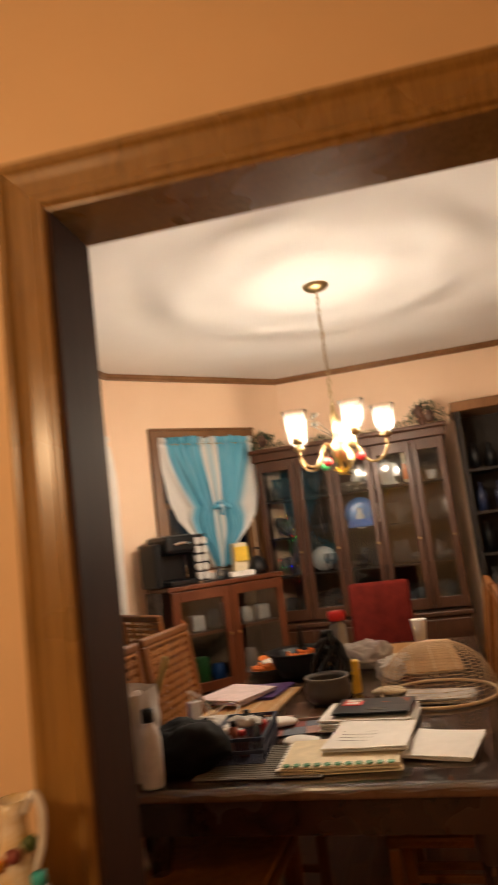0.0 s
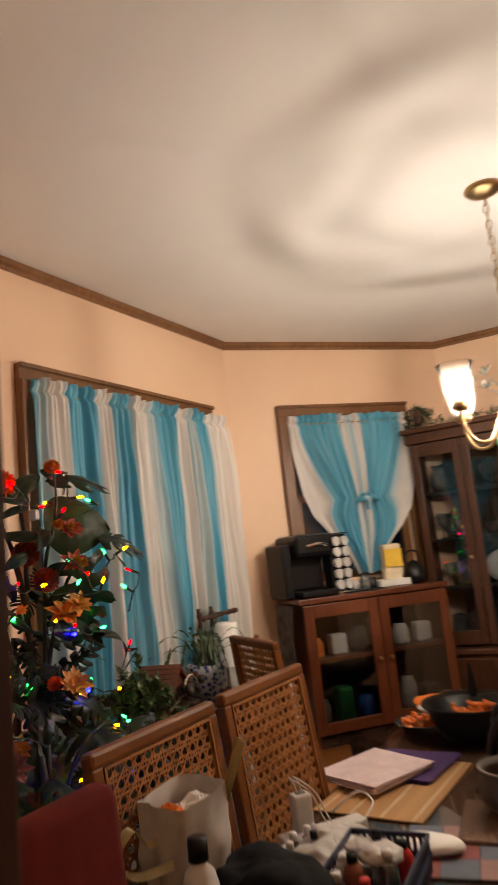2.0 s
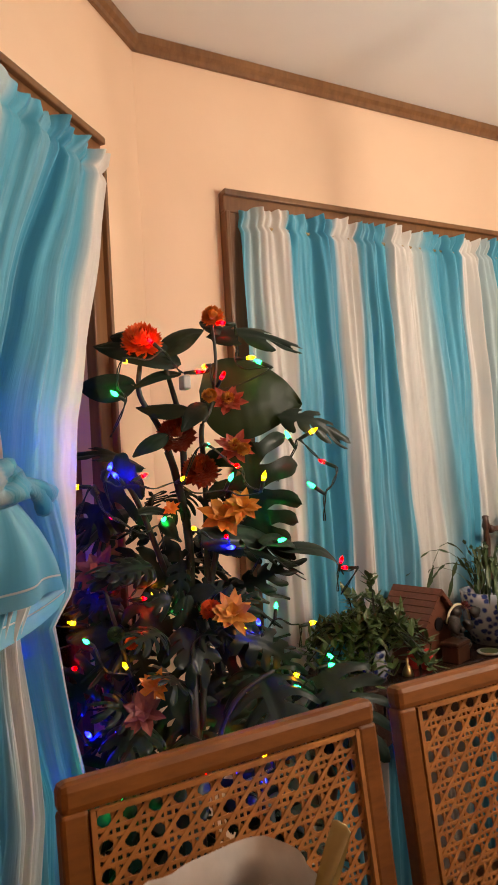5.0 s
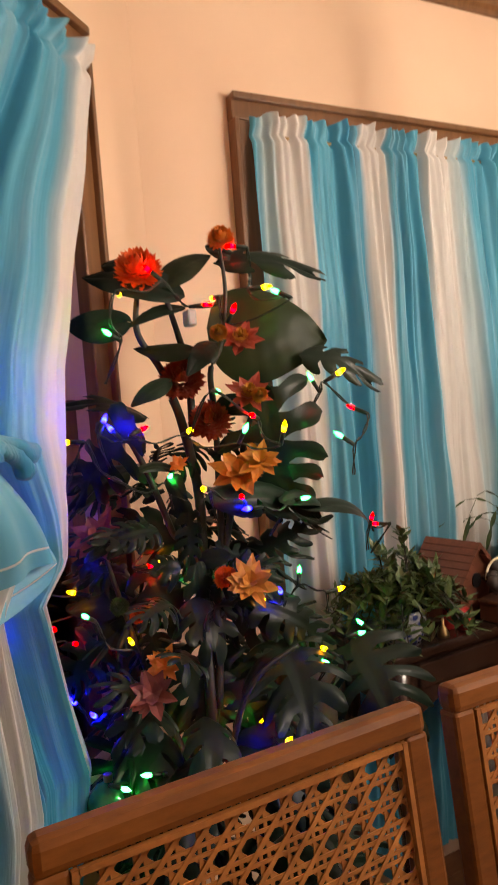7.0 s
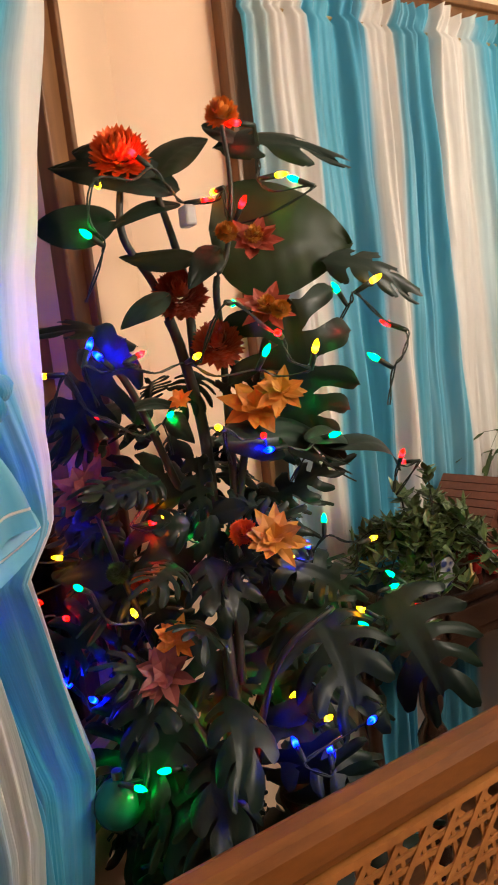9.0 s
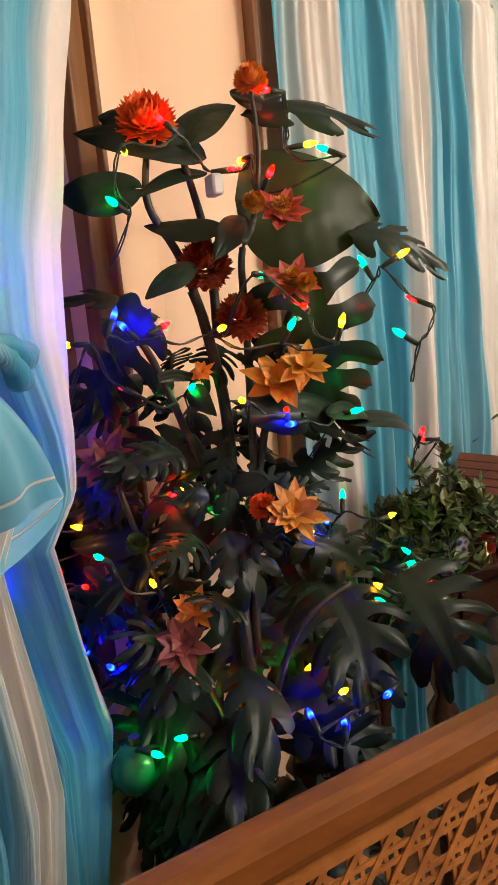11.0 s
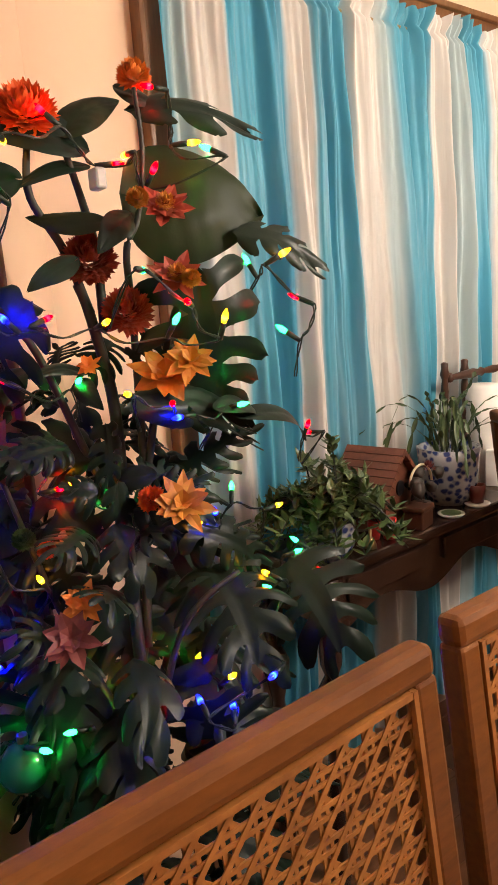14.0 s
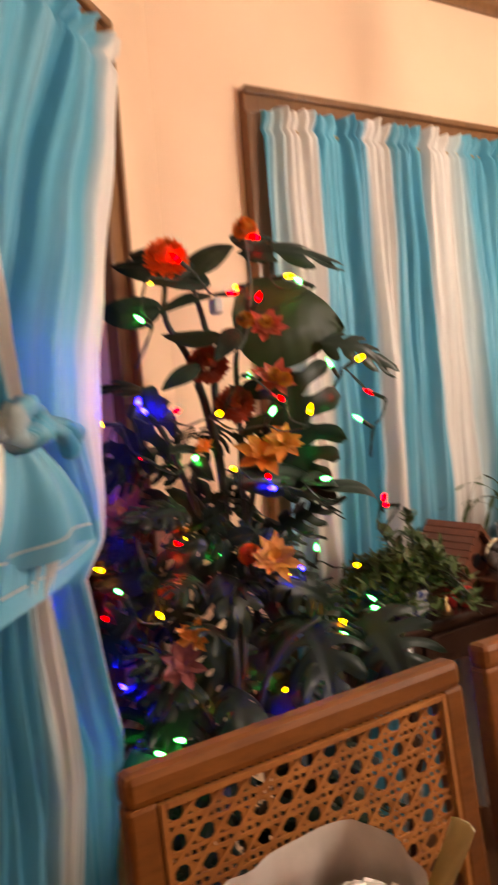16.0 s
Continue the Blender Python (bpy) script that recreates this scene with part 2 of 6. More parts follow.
def shade_build(nt, b):
    out = nt.nodes["Material Output"]
    tr = nd(nt, "ShaderNodeBsdfTransparent", Color=(0.945, 0.93, 0.915, 1))
    tl = nd(nt, "ShaderNodeBsdfTranslucent", Color=(0.9, 0.85, 0.78, 1))
    gl = nd(nt, "ShaderNodeBsdfGlossy", Roughness=0.08)
    v = coords(nt)
    r = nt.nodes.new("ShaderNodeMapRange")
    r.inputs["From Min"].default_value, r.inputs["From Max"].default_value = 0.35, 0.7
    r.inputs["To Min"].default_value, r.inputs["To Max"].default_value = 0.009, 0.036
    nt.links.new(noise_fac(nt, v, 70, 2), r.inputs[0])
    m1, m2 = nt.nodes.new("ShaderNodeMixShader"), nt.nodes.new("ShaderNodeMixShader")
    nt.links.new(r.outputs[0], m1.inputs[0])
    nt.links.new(tr.outputs[0], m1.inputs[1])
    nt.links.new(tl.outputs[0], m1.inputs[2])
    fr = nd(nt, "ShaderNodeFresnel", IOR=1.18)
    nt.links.new(fr.outputs[0], m2.inputs[0])
    nt.links.new(m1.outputs[0], m2.inputs[1])
    nt.links.new(gl.outputs[0], m2.inputs[2])
    nt.links.new(m2.outputs[0], out.inputs["Surface"])
    nt.nodes.remove(b)


SHADEGLASS = mat("shade_glass", shade_build)
PANE = glassy("window_glass", (0.7, 0.75, 0.8), 0.9)
BULBHOT = glowing("lit_filament", WARM, FILAMENT)
BULBGLASS = glassy("bulb_glass", (0.98, 0.97, 0.95), 0.95)
LIT = {
    "red": bulb_glow("lit_red", (1.0, 0.0, 0.0), (1.0, 0.001, 0.003), 60.0),
    "yellow": bulb_glow("lit_yellow", (1.0, 0.30, 0.0004), (1.0, 0.36, 0.005), 42.0),
    "green": bulb_glow("lit_green", (0.0, 0.5, 0.03), (0.0, 0.5, 0.06), 75.0),
    "blue": bulb_glow("lit_blue", (0.0002, 0.0006, 1.0), (0.0012, 0.005, 1.0), 150.0),
}


def delft(nt, b):
    v = coords(nt)
    f = nd(nt, "ShaderNodeTexVoronoi", Scale=52.0)
    nt.links.new(v, f.inputs["Vector"])
    n = noise_fac(nt, v, 60, 3)
    ad = nd(nt, "ShaderNodeMath")
    ad.operation = "MULTIPLY_ADD"
    ad.inputs[1].default_value = 0.5
    nt.links.new(n, ad.inputs[0])
    nt.links.new(f.outputs["Distance"], ad.inputs[2])
    nt.links.new(ramp(nt, ad.outputs[0], ((0.56, (0.02, 0.035, 0.15)), (0.80, (0.36, 0.37, 0.40)))), b.inputs["Base Color"])
    b.inputs["Roughness"].default_value = 0.15


DELFT = mat("blue_white_glaze", delft)

# ---- building helpers ----
TOP = 2.667


def mesh_of(name, bm, material, smooth=False):
    bmesh.ops.recalc_face_normals(bm, faces=bm.faces)
    me = bpy.data.meshes.new(name)
    for f in bm.faces:
        f.smooth = smooth
    bm.to_mesh(me)
    bm.free()
    me.materials.append(material)
    return me


def part(name, bm, material, parent=None, label="", smooth=False):
    ob = new(name, mesh_of(name, bm, material, smooth))
    ob.parent = parent
    return tagged(ob, label)


def thing(name, m, label, category, group="", kind=""):
    ob = new(name)
    ob.matrix_basis = m
    ob.empty_display_size = 0.05
    return tagged(ob, label, category, group, kind)


def add_box(bm, x0, x1, y0, y1, z0, z1, bevel=0.0, m=None):
    mm = Matrix.Translation(((x0 + x1) / 2, (y0 + y1) / 2, (z0 + z1) / 2)) @ Matrix.Diagonal((x1 - x0, y1 - y0, z1 - z0, 1))
    vs = bmesh.ops.create_cube(bm, size=1, matrix=(m @ mm) if m else mm)["verts"]
    if bevel:
        es = list({e for v in vs for e in v.link_edges})
        bmesh.ops.bevel(bm, geom=es, offset=bevel, segments=2, affect="EDGES", profile=0.5)
    return bm


def box(*a, bevel=0.0, m=None):
    return add_box(bmesh.new(), *a, bevel=bevel, m=m)


def add_lathe(bm, profile, n=24, m=None, closed=True):
    m = m or Matrix()
    rings = []
    for r, z in profile:
        rings.append([bm.verts.new(m @ Vector((r * math.cos(2 * math.pi * k / n), r * math.sin(2 * math.pi * k / n), z))) for k in range(n)])
    for a, b in zip(rings, rings[1:]):
        for k in range(n):
            bm.faces.new((a[k], a[(k + 1) % n], b[(k + 1) % n], b[k]))
    if closed:
        for ring in (rings[0], rings[-1]):
            bm.faces.new(ring)
    return bm


def lathe(profile, n=24, m=None, closed=True):
    return add_lathe(bmesh.new(), profile, n, m, closed)


def add_tube(bm, pts, r0, r1=None, n=8):
    pts = [Vector(p) for p in pts]
    r1 = r0 if r1 is None else r1
    rings = []
    up = Vector((0.13, 0.31, 0.94))
    for i, p in enumerate(pts):
        d = (pts[min(i + 1, len(pts) - 1)] - pts[max(i - 1, 0)]).normalized()
        s = d.cross(up)
        s = s.normalized() if s.length > 1e-3 else Vector((1, 0, 0))
        q = d.cross(s)
        r = r0 + (r1 - r0) * i / max(1, len(pts) - 1)
        rings.append([bm.verts.new(p + r * (math.cos(2 * math.pi * k / n) * s + math.sin(2 * math.pi * k / n) * q)) for k in range(n)])
    for a, b in zip(rings, rings[1:]):
        for k in range(n):
            bm.faces.new((a[k], a[(k + 1) % n], b[(k + 1) % n], b[k]))
    bm.faces.new(rings[0])
    bm.faces.new(rings[-1])
    return bm


def tube(pts, r0, r1=None, n=8):
    return add_tube(bmesh.new(), pts, r0, r1, n)


def smooth_line(pts, steps=6):
    """A rounded line through the points."""
    pts = [Vector(p) for p in pts]
    out = []
    for i in range(len(pts) - 1):
        p0, p1, p2, p3 = pts[max(i - 1, 0)], pts[i], pts[i + 1], pts[min(i + 2, len(pts) - 1)]
        for s in range(steps):
            t = s / steps
            out.append(0.5 * ((2 * p1) + (p2 - p0) * t + (2 * p0 - 5 * p1 + 4 * p2 - p3) * t * t + (3 * p1 - p0 - 3 * p2 + p3) * t ** 3))
    return out + [pts[-1]]


def add_sheet(bm, nu, nv, fn, uv=False):
    """A grid sheet; fn(u, v) gives its points for u and v from 0 to 1."""
    vs = [[bm.verts.new(fn(i / nu, j / nv)) for j in range(nv + 1)] for i in range(nu + 1)]
    layer = bm.loops.layers.uv.verify() if uv else None
    for i in range(nu):
        for j in range(nv):
            f = bm.faces.new((vs[i][j], vs[i + 1][j], vs[i + 1][j + 1], vs[i][j + 1]))
            if uv:
                for lp, (a, b) in zip(f.loops, ((i, j), (i + 1, j), (i + 1, j + 1), (i, j + 1))):
                    lp[layer].uv = (a / nu, b / nv)
    return bm


def lumpy(bm, amount, scale, seed=0.0):
    for v in bm.verts:
        v.co += noise.noise_vector(v.co * scale + Vector((seed, seed * 1.7, seed * 0.6))) * amount
    return bm


def frame_at(p0, p1):
    """A frame on the wall from p0 to p1: x along it, y out of the room, z up."""
    return pose(p0[0], p0[1], 0, 0, 0, math.degrees(math.atan2(p1[1] - p0[1], p1[0] - p0[0])))


def wall(name, p0, p1, label, openings=(), thick=0.15, material=None, before=0.0, after=0.0, top=TOP):
    length = math.hypot(p1[0] - p0[0], p1[1] - p0[1])
    xs = sorted({-before, length + after, *[o[0] for o in openings], *[o[1] for o in openings]})
    zs = sorted({0.0, top, *[o[2] for o in openings], *[o[3] for o in openings]})
    bm = bmesh.new()
    grid = {(i, j, k): bm.verts.new((x, y, z)) for i, x in enumerate(xs) for j, y in enumerate((0, thick)) for k, z in enumerate(zs)}

    def solid(i, k):
        if not (0 <= i < len(xs) - 1 and 0 <= k < len(zs) - 1):
            return False
        cx, cz = (xs[i] + xs[i + 1]) / 2, (zs[k] + zs[k + 1]) / 2
        return not any(o[0] < cx < o[1] and o[2] < cz < o[3] for o in openings)

    for i in range(len(xs) - 1):
        for k in range(len(zs) - 1):
            if not solid(i, k):
                continue
            for j in (0, 1):
                bm.faces.new([grid[q] for q in ((i, j, k), (i + 1, j, k), (i + 1, j, k + 1), (i, j, k + 1))])
            for di, dk, e in ((-1, 0, ((i, k), (i, k + 1))), (1, 0, ((i + 1, k), (i + 1, k + 1))), (0, -1, ((i, k), (i + 1, k))), (0, 1, ((i, k + 1), (i + 1, k + 1)))):
                if not solid(i + di, k + dk):
                    (a, b), (c, d) = e
                    bm.faces.new([grid[q] for q in ((a, 0, b), (c, 0, d), (c, 1, d), (a, 1, b))])
    ob = part(name, bm, material or WALL)
    ob.matrix_basis = frame_at(p0, p1)
    return tagged(ob, label, "wall", "", "structure")


# ---- the setting ----
D0, Z0, A0, B0, E0 = (-1.13, 1.225), (-2.10, 2.33), (-2.045, 4.08), (-1.085, 5.13), (1.75, 5.22)
DR = (1.75, 1.45)

bm = bmesh.new()
add_box(bm, -2.7, 2.2, -1.9, 5.8, -0.1, -0.022)
floor_ob = tagged(part("floor", bm, FLOORW), "reddish-brown wooden board floor", "floor", "", "structure")
tagged(part("ceiling", box(-2.7, 2.2, -1.9, 5.8, TOP, TOP + 0.1), CEIL), "white plastered ceiling with soft rings of light", "ceiling", "", "structure")

W0L = math.hypot(D0[0] - Z0[0], D0[1] - Z0[1])
wall("wall_bay_south", D0, Z0, "peach painted bay wall with a curtained window", [(W0L - 1.16, W0L - 0.31, 0.75, 2.19)], after=0.06)
wall("wall_bay_west", Z0, A0, "peach painted bay wall with a wide curtained window", [(0.312, 1.475, 0.62, 2.187)], before=0.02, after=0.02)
wall("wall_bay_north", A0, B0, "peach painted bay wall above a small red cabinet", [(0.345, 1.075, 1.25, 2.21)], before=0.06, after=0.06)
wall("wall_north", B0, E0, "peach painted wall behind a china hutch", before=0.06, after=0.1)
wall("wall_east", (1.75, 5.3), (1.75, 1.2), "peach painted side wall")


def door_wall():
    d = Vector((DR[0] - D0[0], DR[1] - D0[1], 0))
    ln = d.length
    m = frame_at(D0, DR)
    gap = (0.463, 2.2)
    bm = bmesh.new()
    add_box(bm, -0.08, gap[0], -0.15, 0, 0, TOP)
    add_box(bm, gap[0], gap[1], -0.15, 0, 2.115, TOP)
    add_box(bm, gap[1], ln + 0.1, -0.15, 0, 0, TOP)
    ob = tagged(part("wall_south", bm, HALL), "tan painted wall with a wide cased opening", "wall", "", "structure")
    ob.matrix_basis = m
    fr = thing("door_1", m, "wide cased opening with dark brown side jambs", "doorway", kind="structure")
    # Side jambs are much darker than the oak head jamb and casing.
    part("jamb", box(gap[0] - 0.005, gap[0] + 0.022, -0.165, 0.012, 0, 2.09, bevel=0.003), DARKJ, fr, "dark brown door jamb")
    part("jamb", box(gap[1] - 0.022, gap[1] + 0.005, -0.165, 0.012, 0, 2.09, bevel=0.003), DARKJ, fr, "dark brown door jamb")
    part("head_jamb", box(gap[0], gap[1], -0.165, 0.012, 2.09, 2.118, bevel=0.003), CASE, fr)
    prof = [(0.0, 0.016), (0.004, 0.022), (0.018, 0.024), (0.024, 0.019), (0.055, 0.021), (0.072, 0.026), (0.082, 0.034), (0.092, 0.036), (0.097, 0.032), (0.097, 0.0), (0.0, 0.0)]
    for nm in ("casing", "head_casing"):
        bm = bmesh.new()
        ends = []
        for far in (0, 1):
            ring = []
            for w, dp in prof:
                if nm == "casing":
                    ring.append(bm.verts.new((gap[0] + 0.012 - w, -0.1505 - dp, (2.10 + w) if far else 0.0)))
                else:
                    ring.append(bm.verts.new((gap[1] + 0.1 if far else gap[0] + 0.012 - w, -0.1505 - dp, 2.10 + w)))
            ends.append(ring)
        for k in range(len(prof)):
            q = (k + 1) % len(prof)
            bm.faces.new((ends[0][k], ends[0][q], ends[1][q], ends[1][k]))
        bm.faces.new(ends[0])
        bm.faces.new(ends[1])
        part(nm, bm, CASE, fr, "moulded oak casing")
    bm = bmesh.new()
    add_box(bm, gap[0] - 0.09, gap[0] - 0.006, 0, 0.018, 0, 2.20, bevel=0.004)
    add_box(bm, gap[0] - 0.006, gap[1] + 0.09, 0, 0.018, 2.12, 2.20, bevel=0.004)
    part("inner_casing", bm, TRIM, fr)


door_wall()

# hall behind the first place of the eye
wall("wall_hall_west", (-1.4, -1.6), (-1.4, 1.06), "tan painted hall wall", material=HALL)
wall("wall_hall_south", (1.8, -1.6), (-1.4, -1.6), "tan painted hall wall", material=HALL, before=0.1, after=0.1)
wall("wall_hall_east", (1.75, 1.25), (1.75, -1.6), "tan painted hall wall", material=HALL)


def crown(p0, p1, a=0.0, b=0.0):
    ln = math.hypot(p1[0] - p0[0], p1[1] - p0[1])
    bm = bmesh.new()
    prof = [(0, 0), (-0.012, 0), (-0.014, 0.012), (-0.024, 0.022), (-0.026, 0.042), (0, 0.042)]
    r0 = [bm.verts.new((-a, y - 0.001, TOP - 0.043 + z)) for y, z in prof]
    r1 = [bm.verts.new((ln + b, y - 0.001, TOP - 0.043 + z)) for y, z in prof]
    for k in range(len(prof)):
        bm.faces.new((r0[k], r0[(k + 1) % 6], r1[(k + 1) % 6], r1[k]))
    bm.faces.new(r0)
    bm.faces.new(r1)
    ob = part("trim", bm, TRIM)
    ob.matrix_basis = frame_at(p0, p1)
    tagged(ob, "narrow brown wooden crown strip under the ceiling", "trim", "", "structure")


crown(D0, Z0)
crown(Z0, A0)
crown(A0, B0)
crown(B0, E0)


def window(name, m, x0, x1, z0, z1, label, w=0.065):
    """Casing round an opening from x0 to x1 and z0 to z1, with sash and panes."""
    ob = thing(name, m, label, "window", kind="structure")
    for nm, a in (("side_casing", (x0 - w, x0, z0 - 0.02, z1)), ("side_casing", (x1, x1 + w, z0 - 0.02, z1)), ("head_casing", (x0 - w, x1 + w, z1, z1 + w)), ("window_sill", (x0 - w - 0.02, x1 + w + 0.02, z0 - 0.05, z0 - 0.02))):
        dep = 0.06 if nm == "window_sill" else 0.028
        bm = box(a[0], a[1], -dep, 0.004, a[2], a[3], bevel=0.004)
        if nm == "head_casing":
            add_box(bm, a[0], a[1], -0.042, -0.02, a[3] - 0.018, a[3], bevel=0.003)
        elif nm == "side_casing":
            ex = a[0] if a[0] < x0 else a[1] - 0.014
            add_box(bm, ex, ex + 0.014, -0.042, -0.02, a[2], a[3], bevel=0.003)
        part(nm, bm, WCASE, ob)
    zm = (z0 + z1) / 2
    for a, b in ((z0, zm + 0.02), (zm - 0.02, z1)):
        bm = bmesh.new()
        for q in ((x0, x0 + 0.045, a, b), (x1 - 0.045, x1, a, b), (x0 + 0.045, x1 - 0.045, a, a + 0.045), (x0 + 0.045, x1 - 0.045, b - 0.045, b)):
            y = 0.03 if a == z0 else 0.066
            add_box(bm, q[0], q[1], y, y + 0.03, q[2], q[3])
        part("window_frame", bm, WCASE, ob)
        part("pane", box(x0 + 0.045, x1 - 0.045, y + 0.012, y + 0.016, a + 0.045, b - 0.045), PANE, ob)
    return ob


FW0, FW1, FW2 = frame_at(D0, Z0), frame_at(Z0, A0), frame_at(A0, B0)
window("window_1", FW1, 0.312, 1.475, 0.62, 2.187, "wide brown-cased window hidden by a curtain")
window("window_2", FW2, 0.345, 1.075, 1.25, 2.21, "brown-cased window behind a knotted curtain")
window("window_3", FW0, W0L - 1.16, W0L - 0.31, 0.75, 2.19, "dark brown cased window beside a plant")


# ---- curtains ----
def along(z, table):
    """Reads a table of (z, value), z falling."""
    return float(np.interp(-z, [-q[0] for q in table], [q[1] for q in table]))


def curtain(name, m, lo, hi, ztop, zbot, folds, depth, material, label, seed, off=0.075, nu=200, nv=70, pinch=None):
    rng = random.Random(seed)
    ph = [rng.uniform(0, 6.28) for _ in range(6)]

    def pt(u, v):
        z = ztop - v * (ztop - zbot)
        a, b = along(z, lo), along(z, hi)
        uu = u + 0.012 * math.sin(5 * math.pi * u + 2 * v + ph[3])
        x = a + (b - a) * uu
        if pinch:
            d = z - pinch[1]
            g = pinch[2] * max(0.0, 1 - abs(d) / (2.0 * (pinch[3] if d > 0 else pinch[4]))) ** 1.3 * (1 - abs(2 * u - 1) ** 9 if len(pinch) and pinch[2] < 0.6 else 1 - u ** 9)
            x += (pinch[0] - x) * g
        d = ztop - z
        gather = math.exp(-max(0.0, d - 0.045) / 0.11)
        amp = depth * (1 - 0.75 * gather)
        w = 1.9 * noise.noise(Vector((u * folds * 1.15 + 0.45 * math.sin(2.3 * v + ph[0]), v * 1.1, seed)))
        w2 = 1.9 * noise.noise(Vector((u * folds * 2.7, v * 1.3, seed + 9.1)))
        w3 = 1.9 * noise.noise(Vector((u * folds * 6.3 + 0.8 * math.sin(3 * v + ph[2]), v * 2.1, seed + 17.0)))
        tuck = 0.030 * (0.12 + gather) * noise.noise(Vector((u * folds * 3.4, v * 2.0, seed + 4.0)))
        ruffle = max(0.0, 1 - d / 0.04) * 0.040 * noise.noise(Vector((u * folds * 3.2, 0.5, seed + 2.0))) * (1 - u ** 12)
        rod = 0.018 * math.exp(-((d - 0.048) / 0.011) ** 2)
        y = -(along(z, off) if isinstance(off, list) else off) * (0.5 + 0.5 * min(1.0, u / 0.05)) - amp * (w + 0.42 * w2 + 0.08 * w3) + tuck + ruffle + rod
        y = min(y, -0.034)
        zz = z + 0.016 * max(0.0, 1 - d / 0.04) * noise.noise(Vector((u * folds * 1.6, 0.5, seed + 6.0))) + 0.006 * v * math.sin(9 * u + ph[1])
        n = noise.noise(Vector((x * 6, z * 5, seed)))
        return Vector((x, y - 0.008 * n, zz))

    cu = thing(name, m, label, "curtain")
    part("cloth", add_sheet(bmesh.new(), nu, nv, pt, uv=True), material, cu, smooth=True)
    x0, x1 = along(ztop, lo), along(ztop, hi)
    rod = bmesh.new()
    add_tube(rod, [(x0 + 0.08, -0.05, ztop - 0.05), (x1 - 0.08, -0.05, ztop - 0.05)], 0.006)
    add_tube(rod, [(x0 + 0.09, -0.05, ztop - 0.05), (x0 + 0.09, 0.0, ztop - 0.05)], 0.005)
    add_tube(rod, [(x1 - 0.09, -0.05, ztop - 0.05), (x1 - 0.09, 0.0, ztop - 0.05)], 0.005)
    part("curtain_rod", rod, BRASS, cu)
    return cu


# The deep-blue run at 0.19 to 0.225 paints fold shadow into the blue stripe.
CLOTH1 = curtain_cloth("striped_cloth_wide", ((0, 0.005, "b"), (0.025, 0.045, "p"), (0.055, 0.105, "w"), (0.115, 0.17, "b"), (0.19, 0.225, "d"), (0.235, 0.295, "w"), (0.305, 0.34, "b"), (0.36, 0.415, "b"),
                       (0.425, 0.50, "w"), (0.515, 0.53, "p"), (0.545, 0.645, "b"), (0.655, 0.71, "w"), (0.725, 0.765, "p"), (0.78, 0.865, "b"), (0.875, 0.98, "w")), 1.3)
CLOTH2 = curtain_cloth("striped_cloth_small", ((0, 0.05, "w"), (0.08, 0.40, "b"), (0.43, 0.46, "w"), (0.48, 0.51, "p"), (0.54, 0.57, "w"), (0.60, 0.93, "b"), (0.97, 0.98, "w")), 4.1)
CLOTH3 = curtain_cloth("striped_cloth_tied", ((0, 0.03, "w"), (0.06, 0.33, "b"), (0.36, 0.40, "p"), (0.43, 0.52, "w"), (0.57, 0.59, "p"), (0.61, 0.74, "b"), (0.77, 0.82, "d"), (0.84, 0.93, "b"), (0.955, 0.985, "w")), 7.7)
curtain("window_curtain", FW1, [(2.3, 0.298), (0.1, 0.285)], [(2.3, 1.56), (1.9, 1.60), (1.2, 1.63), (0.1, 1.62)], 2.19, 0.10, 23, 0.034, CLOTH1,
        "blue and white striped curtain hanging over a wide window", 3, off=0.075, nu=560, nv=90)
c2 = curtain("window_curtain", FW2, [(2.3, 0.335), (2.0, 0.35), (1.75, 0.385), (1.62, 0.43), (1.52, 0.51), (1.42, 0.60), (1.28, 0.66)],
             [(2.3, 1.085), (2.0, 1.09), (1.75, 1.075), (1.62, 1.04), (1.52, 0.97), (1.42, 0.87), (1.28, 0.79)], 2.205, 1.27, 12, 0.022, CLOTH2,
             "sheer blue and white curtain knotted in the middle", 8, off=0.07, nv=100, pinch=(0.735, 1.70, 0.50, 0.20, 0.12))


def knot(parent, material, x, y, z, r, tails, seed):
    """A twisted knot of cloth with short tails."""
    bm = bmesh.new()
    for k in range(2):
        ring = []
        for i in range(15):
            a = math.pi * 2 * i / 14
            ring.append((x + r * 1.1 * math.cos(a) * (0.9 if k else 1), y - 0.03 - 0.02 * k + 0.012 * math.sin(a * 2), z + r * 0.75 * math.sin(a) + (0.2 * r if k else 0)))
        add_tube(bm, ring, r * 0.55, r * 0.5, 10)
    for dx, dz, ln in tails:
        add_tube(bm, smooth_line([(x, y - 0.03, z), (x + dx * ln * 0.5, y - 0.06, z + dz * ln * 0.3), (x + dx * ln, y - 0.045, z + dz * ln)], 5), r * 0.42, r * 0.5, 10)
    lumpy(bm, r * 0.25, 40, seed)
    layer = bm.loops.layers.uv.verify()
    for f in bm.faces:
        for lp in f.loops:
            lp[layer].uv = (0.70 + 0.12 * math.sin(30 * lp.vert.co.x + 12 * lp.vert.co.z), lp.vert.co.z)
    part("knot", bm, material, parent, "knotted cloth", smooth=True)


knot(c2, CLOTH2, 0.735, -0.07, 1.70, 0.026, ((-0.9, -0.3, 0.07), (0.9, -0.25, 0.08), (0.1, -1.0, 0.07)), 2)

